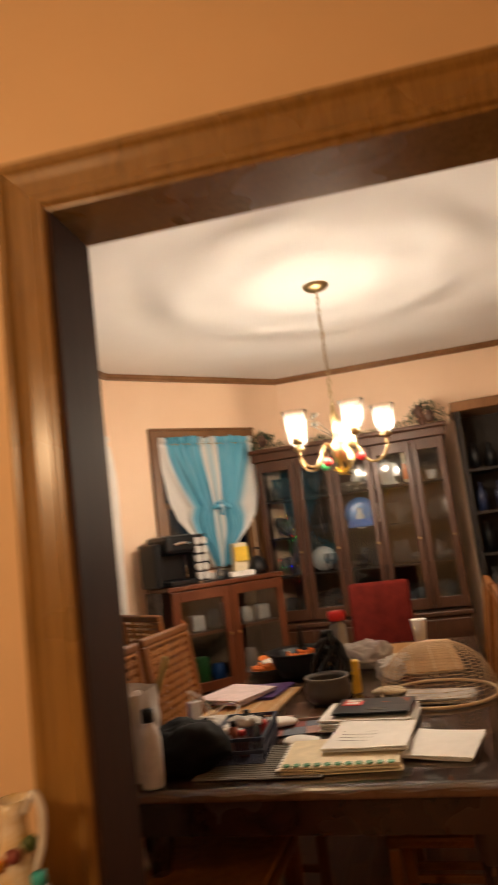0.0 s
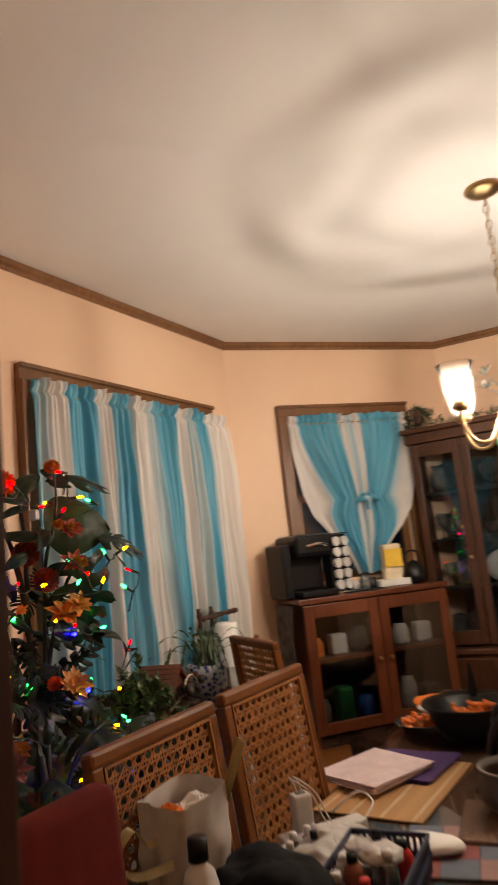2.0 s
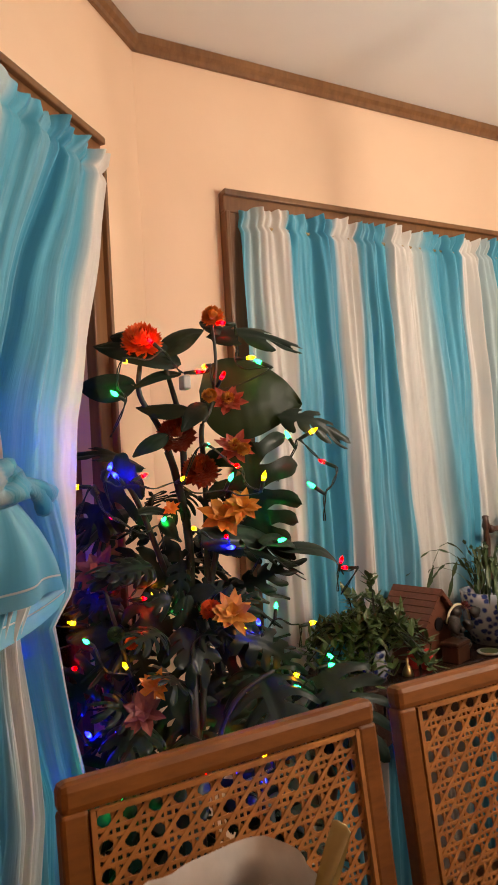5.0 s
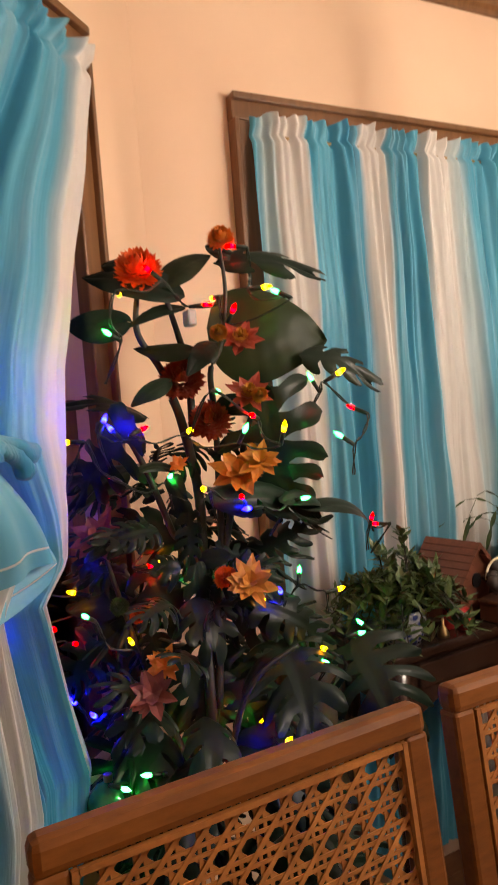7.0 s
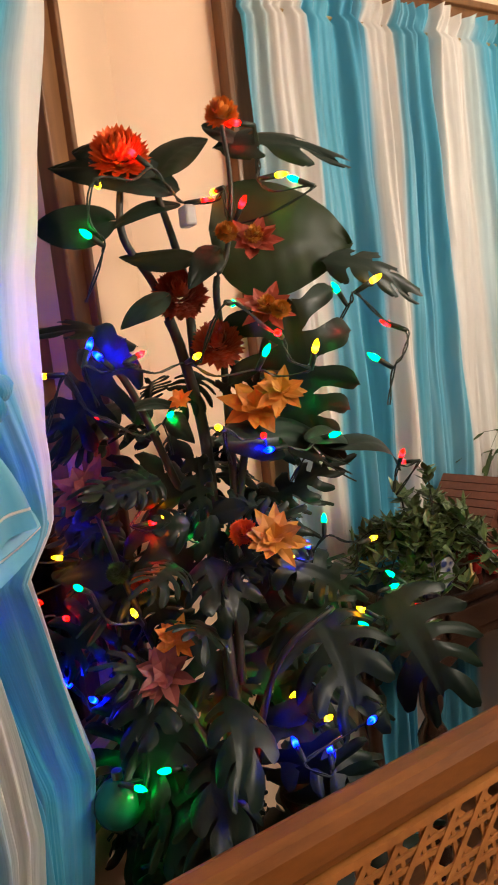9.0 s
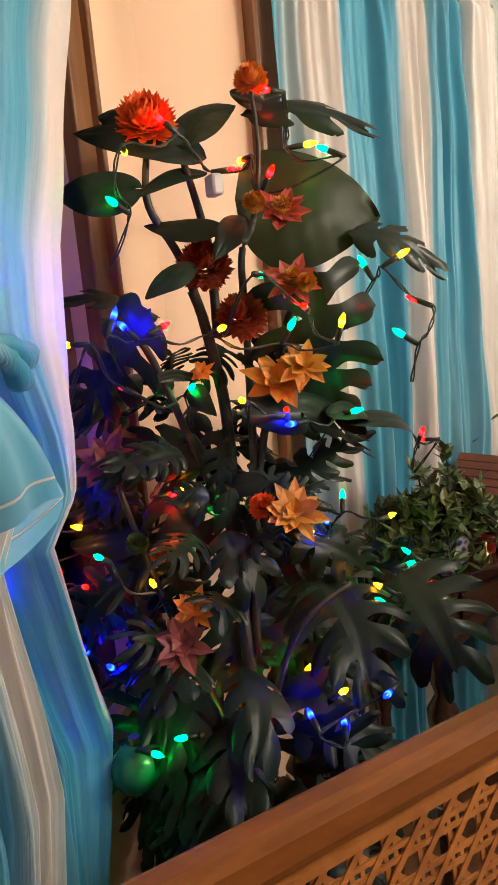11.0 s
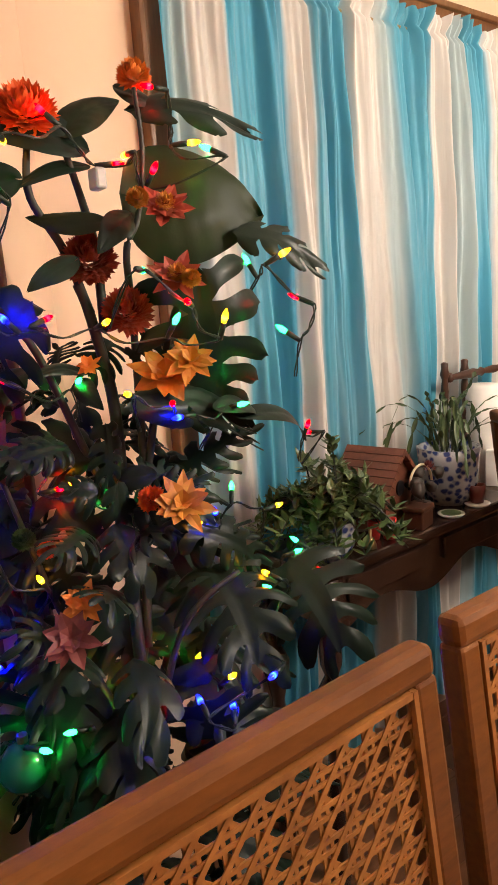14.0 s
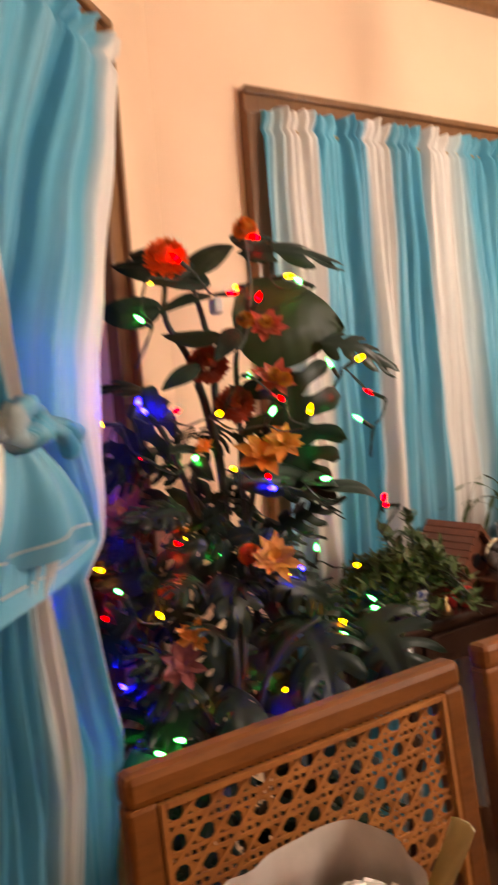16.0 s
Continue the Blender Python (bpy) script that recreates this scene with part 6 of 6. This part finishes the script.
fg = thing("sculpture", pose(-0.515, 2.82, TT), "black glossy openwork table sculpture", "sculpture")
for k in range(9):
    a = k * 0.9
    p = [(0.05 * math.cos(a), 0.04 * math.sin(a), 0.0), (0.075 * math.cos(a + 0.6), 0.06 * math.sin(a + 0.6), 0.10 + 0.02 * math.sin(k)), (0.05 * math.cos(a + 1.5), 0.04 * math.sin(a + 1.5), 0.19), (0.02 * math.cos(a + 2), 0.02 * math.sin(a + 2), 0.235 + 0.02 * math.sin(k * 2))]
    part("loop", lumpy(tube(smooth_line(p, 6), 0.017, 0.011, 8), 0.008, 30, 3), BLACK, fg, smooth=True)
o = thing("yellow_packet", pose(-0.425, 2.83, TT, 0, 0, 20), "small yellow packet propped by the sculpture", "packet")
part("packet", lumpy(box(-0.02, 0.02, -0.016, 0.016, 0, 0.13, bevel=0.006), 0.004, 30), YELLOW, o)

bo = thing("wide_bowl", pose(-0.745, 3.28, TT), "wide black bowl of orange snacks", "bowl")
part("bowl", lathe([(0, 0), (0.10, 0), (0.13, 0.05), (0.145, 0.095), (0.165, 0.11), (0.163, 0.116), (0.14, 0.103), (0.12, 0.055), (0, 0.02)], 30), BLACK, bo, smooth=True)
part("spike", lathe([(0, 0.10), (0.02, 0.10), (0.012, 0.16), (0.004, 0.21), (0, 0.215)], 12, pose(-0.02, 0.15, 0)), BLACK, bo)


def snacks(parent, cx, cy, z, r, n, seed):
    rng = random.Random(seed)
    bm = bmesh.new()
    for k in range(n):
        a, q = rng.uniform(0, 6.28), r * math.sqrt(rng.random())
        m = pose(cx + q * math.cos(a), cy + q * math.sin(a), z + rng.uniform(0, 0.02), rng.uniform(0, 90), rng.uniform(0, 90), rng.uniform(0, 180))
        add_box(bm, -0.016, 0.016, -0.008, 0.008, -0.006, 0.006, bevel=0.004, m=m)
    part("snacks", bm, ORANGE, parent, "orange snack pieces")


snacks(bo, 0.03, -0.06, 0.09, 0.07, 30, 1)
o = thing("snack_tray", pose(-0.93, 3.33, TT, 0, 0, 10), "clear plastic tray of orange snacks", "tray")
part("tray", lathe([(0, 0), (0.07, 0), (0.10, 0.03), (0.105, 0.034), (0.098, 0.034), (0.066, 0.006), (0, 0.006)], 24), GLASSY, o, smooth=True)
snacks(o, 0, 0, 0.018, 0.07, 45, 2)


def crumpled(name, x, y, w, d, h, material, label, category, seed, z=TT, turn=0):
    """A soft crumpled bag or cloth that lies on the table."""
    def pt(u, v):
        a, q = 2 * math.pi * u, v
        r = math.sin(math.pi * q) ** 0.7
        zz = h * (0.5 - 0.5 * math.cos(math.pi * q))
        return Vector((w / 2 * r * math.cos(a), d / 2 * r * math.sin(a), zz))
    bm = add_sheet(bmesh.new(), 64, 34, pt)
    bmesh.ops.remove_doubles(bm, verts=bm.verts, dist=0.0005)
    for v in bm.verts:
        nn = noise.noise_vector(v.co * 14 + Vector((seed, seed, 0)))
        ridge = abs(noise.noise(v.co * 24 + Vector((0, seed, 0)))) + 0.5 * abs(noise.noise(v.co * 60 + Vector((seed, 0, 0))))
        v.co += nn * 0.10 * min(w, d, 2 * h)
        v.co *= 1.05 - (0.24 if material == BAG else 0.06) * ridge
        v.co.z = max(v.co.z, 0.001)
    o = thing(name, pose(x, y, z, 0, 0, turn), label, category)
    part("body", bm, material, o, smooth=True)
    return o


crumpled("plastic_bag", -0.83, 2.25, 0.24, 0.20, 0.075, BAG, "crumpled clear-white plastic bag on the table", "bag", 1, turn=20)
crumpled("plastic_bag", -0.42, 3.32, 0.24, 0.18, 0.13, BAG, "crumpled white plastic bag on the table", "bag", 2)
crumpled("plastic_bag", -0.30, 3.02, 0.14, 0.20, 0.09, BAG, "crumpled thin plastic bag by the sculpture", "bag", 3)
crumpled("napkin", -0.95, 3.60, 0.16, 0.12, 0.03, PAPER, "crumpled white napkin beside snacks", "napkin", 4)
crumpled("snack_packet", -1.0, 3.72, 0.16, 0.20, 0.03, ORANGE, "flat orange snack packet", "packet", 5)
crumpled("napkin", -0.29, 2.78, 0.13, 0.09, 0.025, CREAM, "folded cream napkin by the pot", "napkin", 6)
crumpled("paper_napkin", -0.53, 2.20, 0.12, 0.08, 0.02, PAPER, "torn white paper on the table", "napkin", 7)
crumpled("black_bag", -0.84, 1.985, 0.28, 0.20, 0.13, BLACKCLOTH, "soft black zipped pouch on the table's edge", "pouch", 8, turn=-10)
crumpled("white_packet", -0.66, 2.40, 0.15, 0.09, 0.03, PAPER, "white packet lying on the table", "packet", 9)

crumpled("plastic_bag", -0.71, 2.19, 0.12, 0.09, 0.035, BAG, "small crumpled clear bag in the basket", "bag", 67, z=TT + 0.062, turn=-15)
jr = thing("jar", pose(-0.555, 3.36, TT), "clear jar with a red screw lid", "jar")
part("body", lathe([(0, 0), (0.04, 0), (0.043, 0.02), (0.043, 0.20), (0.032, 0.225), (0, 0.226)], 20), GLASSY, jr, smooth=True)
part("lid", lathe([(0, 0.226), (0.044, 0.226), (0.045, 0.265), (0.04, 0.272), (0, 0.272)], 20), REDP, jr, "red screw lid", smooth=True)
o = thing("foam_cup", pose(-0.20, 3.95, TT), "white foam drinking cup", "cup")
part("wall", lathe([(0, 0), (0.03, 0), (0.043, 0.115), (0.044, 0.12), (0.040, 0.12), (0.028, 0.006), (0, 0.006)], 20), WHITE, o, smooth=True)
sheet_stack("napkin_stack", -0.33, 3.42, 0.17, 0.08, 0.03, 8, PAPER, "folded white paper towels", "papers", TT + 0.006)

fc = thing("food_cover", pose(-0.10, 2.72, TT), "straw-coloured net food cover over the mat", "food cover")
bm = bmesh.new()
R, Hh = 0.215, 0.20
ringz = [(R * math.cos(q), Hh * math.sin(q) ** 0.9) for q in [math.pi / 2 * k / 9 for k in range(10)]]
for k in range(36):
    a = 2 * math.pi * k / 36
    add_tube(bm, [(max(r, 0.004) * math.cos(a), max(r, 0.004) * math.sin(a), z) for r, z in ringz], 0.0009, n=4)
for k in range(22):
    q = math.pi / 2 * (k + 0.5) / 23
    r, z = R * math.cos(q), Hh * math.sin(q) ** 0.9
    add_tube(bm, [(r * math.cos(2 * math.pi * i / 36), r * math.sin(2 * math.pi * i / 36), z) for i in range(37)], 0.0007, n=4)
part("net", bm, STRAW, fc)
part("rim", tube([(R * math.cos(2 * math.pi * i / 48), R * math.sin(2 * math.pi * i / 48), 0.006) for i in range(49)], 0.006, n=8), STRAW, fc, smooth=True)
sheet_stack("newspaper", -0.10, 2.66, 0.25, 0.16, 0.02, -8, plain("newsprint", (0.42, 0.38, 0.34), 0.8, vary=0.4), "folded newspaper under the food cover", "newspaper")

sheet_stack("newspaper_stack", -0.325, 2.40, 0.31, 0.22, 0.040, -4, PAPER, "stack of folded newspapers", "newspapers")
mg = sheet_stack("magazine", -0.31, 2.41, 0.255, 0.185, 0.008, -6, BLACK, "black-covered magazine with a red and white title", "magazine", TT + 0.0435)
for nm, x0, x1, y0, y1, mt in (("title_block", -0.115, -0.045, 0.0, 0.082, REDP), ("title_bar", -0.105, -0.055, 0.046, 0.070, PAPER), ("title_bar", -0.105, -0.06, 0.012, 0.034, PAPER), ("photo_block", 0.02, 0.11, 0.03, 0.085, TERRA), ("text_bar", -0.02, 0.09, -0.06, -0.052, GREY), ("text_bar", -0.02, 0.07, -0.04, -0.033, GREY)):
    part(nm, box(x0, x1, y0, y1, 0.0085, 0.0100 + (0.001 if mt is PAPER else 0)), mt, mg)
nb = sheet_stack("notebook", -0.37, 2.045, 0.33, 0.25, 0.020, 2, CREAM, "cream notebook with a scalloped green border", "notebook")
bm = bmesh.new()
for k in range(11):
    add_lathe(bm, [(0, 0), (0.011, 0), (0.011, 0.003), (0, 0.003)], 10, pose(-0.15 + 0.029 * k, -0.117, 0.0215))
tagged(part("scallop_edge", bm, GREENP, nb), kind="stuff")
bm = bmesh.new()
for k in range(9):
    add_lathe(bm, [(0, 0), (0.012, 0), (0.012, 0.002), (0, 0.002)], 10, pose(-0.172, -0.11 + 0.027 * k, 0.010))
part("torn_edge", bm, PAPER, nb)
lp = sheet_stack("letter", -0.30, 2.14, 0.24, 0.26, 0.008, -5, PAPER, "white printed letter lying on a notebook", "letter", TT + 0.026)
for k in range(6):
    part("text_bar", box(-0.09, 0.02 + 0.06 * ((k * 7) % 3) / 2, 0.09 - 0.03 * k, 0.092 - 0.03 * k, 0.0085, 0.0095), GREY, lp)
sheet_stack("letter", -0.085, 2.12, 0.20, 0.25, 0.008, -12, PAPER, "loose white papers at the table's edge", "letter")
o = thing("red_cloth", pose(-0.60, 2.42, TT, 0, 0, 12), "faded red and blue patchwork table runner", "cloth")
for i in range(3):
    for j in range(3):
        part("patch", box(-0.12 + 0.08 * i, -0.041 + 0.08 * i, -0.13 + 0.085 * j, -0.046 + 0.085 * j, 0, 0.002), (plain("faded_red_cloth", (0.26, 0.08, 0.07), 0.85), plain("slate_cloth", (0.13, 0.15, 0.19), 0.85), plain("dusty_pink_cloth", (0.33, 0.19, 0.17), 0.85))[(i + 2 * j) % 3], o)

bk = thing("plastic_basket", pose(-0.70, 2.15, TT, 0, 0, 5), "navy plastic basket with small bottles in it", "basket")
bm = bmesh.new()
add_box(bm, -0.10, 0.10, -0.17, 0.17, 0, 0.006)
for k in range(22):
    y = -0.168 + k * 0.016
    for x in (-0.10, 0.097):
        add_box(bm, x, x + 0.003, y - 0.004, y + 0.004, 0.006, 0.085)
for k in range(13):
    x = -0.098 + k * 0.0163
    for y in (-0.17, 0.167):
        add_box(bm, x - 0.004, x + 0.004, y, y + 0.003, 0.006, 0.085)
tagged(part("basket_wall", bm, NAVY, bk), kind="stuff")
bm = bmesh.new()
for z in (0.04, 0.085):
    add_box(bm, -0.104, 0.104, -0.174, -0.167, z, z + 0.012)
    add_box(bm, -0.104, 0.104, 0.167, 0.174, z, z + 0.012)
    add_box(bm, -0.104, -0.097, -0.167, 0.167, z, z + 0.012)
    add_box(bm, 0.097, 0.104, -0.167, 0.167, z, z + 0.012)
part("rim", bm, NAVY, bk)
bk.scale = (0.82, 0.85, 0.8)


def bottle(x, y, z, r, h, mt, cap, label, group="", pump=False):
    o = thing("bottle", pose(x, y, z), label, "bottle", group)
    part("body", lathe([(0, 0), (r * 0.95, 0), (r, 0.01), (r, h * 0.62), (r * 0.8, h * 0.74), (r * 0.42, h * 0.80), (r * 0.42, h * 0.83), (0, h * 0.83)], 18), mt, o, smooth=True)
    if pump:
        bm = lathe([(0, h * 0.83), (r * 0.4, h * 0.83), (r * 0.4, h * 0.9), (r * 0.12, h * 0.91), (r * 0.12, h * 1.1), (0, h * 1.1)], 12)
        add_tube(bm, [(0, 0, h * 1.1), (0.03, -0.02, h * 1.12)], 0.004)
        part("pump", bm, cap, o)
    else:
        part("cap", lathe([(0, h * 0.831), (r * 0.55, h * 0.831), (r * 0.52, h), (0, h)], 16), cap, o, smooth=True)
    return o


bottle(-0.895, 1.862, TT, 0.033, 0.212, WHITE, BLACK, "white lotion bottle with a black cap")
o = thing("charger", pose(-0.945, 2.352, TT + 0.0305, 0, 0, 52), "pale grey plug-in charger standing on the power strip", "charger")
part("housing", box(-0.022, 0.022, -0.020, 0.020, 0, 0.085, bevel=0.005), WHITE, o)
part("socket_face", box(-0.012, 0.012, -0.008, 0.008, 0.0852, 0.087, bevel=0.001), GREY, o, "grey charging sockets")
for q in (-0.006, 0.006):
    part("cable", tube(smooth_line([(q, 0, 0.086), (q - 0.006, 0.004, 0.110), (q - 0.02, -0.008, 0.125), (q + 0.02, -0.03, 0.09), (q + 0.05, -0.04, 0.02), (q + 0.10, -0.05, -0.024), (q + 0.20, -0.07, -0.027)], 6), 0.0018), WHITE, o, "thin white cable", smooth=True)
for k, (x, y, mt, cap, h) in enumerate(((-0.735, 2.06, CLAY, WHITE, 0.085), (-0.685, 2.075, DARKRED, REDP, 0.075), (-0.73, 2.13, TERRA, BLACK, 0.09), (-0.67, 2.16, GLASSY, WHITE, 0.09), (-0.71, 2.22, GLASSY, BLACK, 0.10), (-0.665, 2.235, REDP, BLACK, 0.08))):
    bottle(x, y, TT + 0.007, 0.020, h, mt, cap, "small bottle standing in the navy basket", "bottles in the basket")
for k, (x, y, mt, cap) in enumerate(((-0.885, 2.17, CLAY, WHITE), (-0.90, 2.215, CLAY, WHITE), (-0.86, 2.235, GLASSY, BLACK), (-0.885, 2.255, TERRA, WHITE))):
    bottle(x, y, TT, 0.016, 0.085, mt, cap, "small dark bottle with a white cap", "small bottles on the table")


def grocery_bag():
    o = thing("grocery_bag", pose(-0.985, 1.955, TT), "white plastic grocery bag with packets inside", "bag")

    def pt(u, v):
        a = 2 * math.pi * u
        sq = 1.0 / max(abs(math.cos(a)), abs(math.sin(a))) ** 0.3
        r = (0.078 + 0.012 * v) * sq
        z = 0.001 + 0.25 * v + 0.004 * v * math.sin(3 * a + 1)
        w = noise.noise(Vector((math.cos(a) * 2, math.sin(a) * 2, v * 4))) * 0.014
        crease = 0.004 * math.sin(9 * a + 3 * v) * (1 - 0.5 * v)
        return Vector(((r * 0.78 + w + crease) * math.cos(a), (r * 1.0 + w + crease) * math.sin(a), z))
    bm = add_sheet(bmesh.new(), 48, 16, pt)
    bmesh.ops.remove_doubles(bm, verts=bm.verts, dist=0.0005)
    part("bag_wall", bm, BAG, o, smooth=True)
    for pts in ([(0.03, 0.07, 0.20), (0.06, 0.078, 0.26), (0.088, 0.075, 0.325), (0.085, 0.068, 0.30), (0.055, 0.06, 0.22)],
                [(-0.02, -0.06, 0.19), (0.0, -0.12, 0.20), (-0.01, -0.15, 0.235), (-0.02, -0.185, 0.20), (0.0, -0.16, 0.165), (0.03, -0.09, 0.16)]):
        line = smooth_line(pts, 6)
        nl = len(line) - 1

        def strap(u, v):
            p = line[round(u * nl)]
            return p + Vector((0.009 * (v - 0.5) * 2, 0.006 * math.sin(5 * v + 6 * u), 0.006 * math.sin(4 * v)))
        part("handle", add_sheet(bmesh.new(), nl, 4, strap), STRAP, o, "knotted bag handle", smooth=True)
    crush = bmesh.new()
    bmesh.ops.create_icosphere(crush, subdivisions=4, radius=0.04, matrix=pose(0.0, -0.035, 0.185))
    part("packet", lumpy(lumpy(crush, 0.018, 34, 9), 0.008, 80, 6), ORANGE, o, "orange packet")
    crush = bmesh.new()
    bmesh.ops.create_icosphere(crush, subdivisions=4, radius=0.05, matrix=pose(0.005, 0.03, 0.19) @ Matrix.Diagonal((0.85, 1.0, 0.9, 1)))
    part("packet", lumpy(lumpy(crush, 0.022, 30, 5), 0.010, 85, 2), PAPER, o, "crumpled white wrapping")
    part("packet", lumpy(box(0.0, 0.04, -0.02, 0.04, 0.17, 0.222, bevel=0.006), 0.006, 25, 7), NAVY, o, "dark packet")


grocery_bag()
o = thing("power_strip", pose(-0.915, 2.395, TT, 0, 0, 52), "white power strip with a cable", "power strip")
part("body", box(-0.11, 0.11, -0.025, 0.025, 0, 0.03, bevel=0.006), WHITE, o)
part("cable", tube(smooth_line([(0.11, 0, 0.015), (0.16, 0.03, 0.04), (0.15, 0.09, 0.05), (0.08, 0.11, 0.01)], 6), 0.003), WHITE, o, smooth=True)

bauble(CHAND.x - 0.05, CHAND.y - 0.08, 1.745, REDP, "red bauble hanging from the chandelier")
bauble(CHAND.x + 0.11, CHAND.y - 0.05, 1.755, REDP, "red bauble hanging from the chandelier")
bauble(CHAND.x - 0.08, CHAND.y + 0.02, 1.735, GREENP, "green bauble hanging from the chandelier")
bauble(CHAND.x + 0.01, CHAND.y - 0.03, 1.685, YELLOW, "gold silk flower hanging under the chandelier", star=True)
for x, y in ((-0.13, 0.17), (-0.09, -0.08), (0.05, 0.10), (0.13, -0.07)):
    o = thing("silk_sprig", pose(CHAND.x + x, CHAND.y + y, 1.965), "dark brown silk sprig tucked on the chandelier", "ornament", "sprigs on the chandelier")
    bm = bmesh.new()
    rng = random.Random(int(x * 100))
    add_tube(bm, [(-x, -y, -0.10), (-0.4 * x, -0.4 * y, -0.04), (0, 0, 0.0)], 0.002, n=5)
    for k in range(7):
        a = k * 2.4
        add_petal(bm, Vector((0, 0, 0.0)), Vector((math.cos(a), math.sin(a), rng.uniform(-.1, 1.2))), Vector((0, 0, 1)), 0.042, 0.012)
    part("leaf_spray", bm, STEM, o)

# ---- hall stand by the doorway ----
hs = thing("hall_stand", pose(0, 0, 0), "narrow dark shelf stand beside the doorway", "stand")
part("top", box(-1.05, -0.66, 0.84, 1.04, 0.835, 0.86, bevel=0.004), DARKW, hs)
for x in (-1.03, -0.68):
    for y in (0.86, 1.02):
        part("leg", box(x - 0.015, x + 0.015, y - 0.015, y + 0.015, 0, 0.835), DARKW, hs)
part("lower_shelf", box(-1.03, -0.68, 0.86, 1.02, 0.30, 0.315), DARKW, hs)
bottle(-0.662, 0.955, 0.861, 0.022, 0.090, CERAMIC, TEAL, "white jar with a teal cap")
o = thing("ornament_pitcher", pose(-0.722, 0.985, 0.861), "white porcelain pitcher with yellow and pink flowers", "pitcher")
part("body", lathe([(0, 0), (0.026, 0), (0.036, 0.05), (0.034, 0.09), (0.022, 0.135), (0.020, 0.16), (0.028, 0.185), (0.024, 0.185), (0.014, 0.15), (0, 0.14)], 22), mottled("flowered_porcelain", (0.62, 0.44, 0.16), (0.80, 0.74, 0.66), 34, 0.2), o, smooth=True)
part("handle", tube(smooth_line([(0.020, 0, 0.165), (0.036, 0, 0.192), (0.052, 0, 0.170), (0.050, 0, 0.120), (0.034, 0, 0.075)], 6), 0.007, 0.006, 10), CERAMIC, o, "white curved handle", smooth=True)
for k in range(9):
    a = 0.75 * k
    pt_bm = bmesh.new()
    bmesh.ops.create_icosphere(pt_bm, subdivisions=2, radius=0.012, matrix=Matrix.Translation((0.034 * math.cos(a), 0.034 * math.sin(a), 0.035 + 0.011 * k)))
    lumpy(pt_bm, 0.005, 90, k)
    part("flower_relief", pt_bm, (PETAL_YELLOW, PETAL_PINK, JADE)[k % 3], o, smooth=True)

# ---- hall ceiling lamp ----
hl = thing("ceiling_light", pose(-1.0, -0.45, 0), "white glass hall lamp hanging from the ceiling on a brass rod", "ceiling light")
part("canopy", lathe([(0, TOP - 0.03), (0.09, TOP - 0.03), (0.10, TOP - 0.001), (0, TOP - 0.001)], 24), BRASS, hl, smooth=True)
part("rod", tube([(0, 0, TOP - 0.03), (0, 0, 2.0)], 0.006), BRASS, hl)

# ---- floor boards ----
rng = random.Random(44)
board_meshes = [mesh_of("board", box(-0.049, 0.049, 0, ln, -0.022, 0.0, bevel=0.0015), FLOORW) for ln in (1.0, 1.4, 1.8)]
x = -2.45
while x < 2.0:
    y = -1.7 + rng.uniform(-0.9, 0)
    while y < 5.5:
        k = rng.randrange(3)
        ln = (1.0, 1.4, 1.8)[k]
        b = new("board", board_meshes[k])
        b.parent = floor_ob
        b.location = (x, y, 0)
        y += ln + 0.001
    x += 0.0995
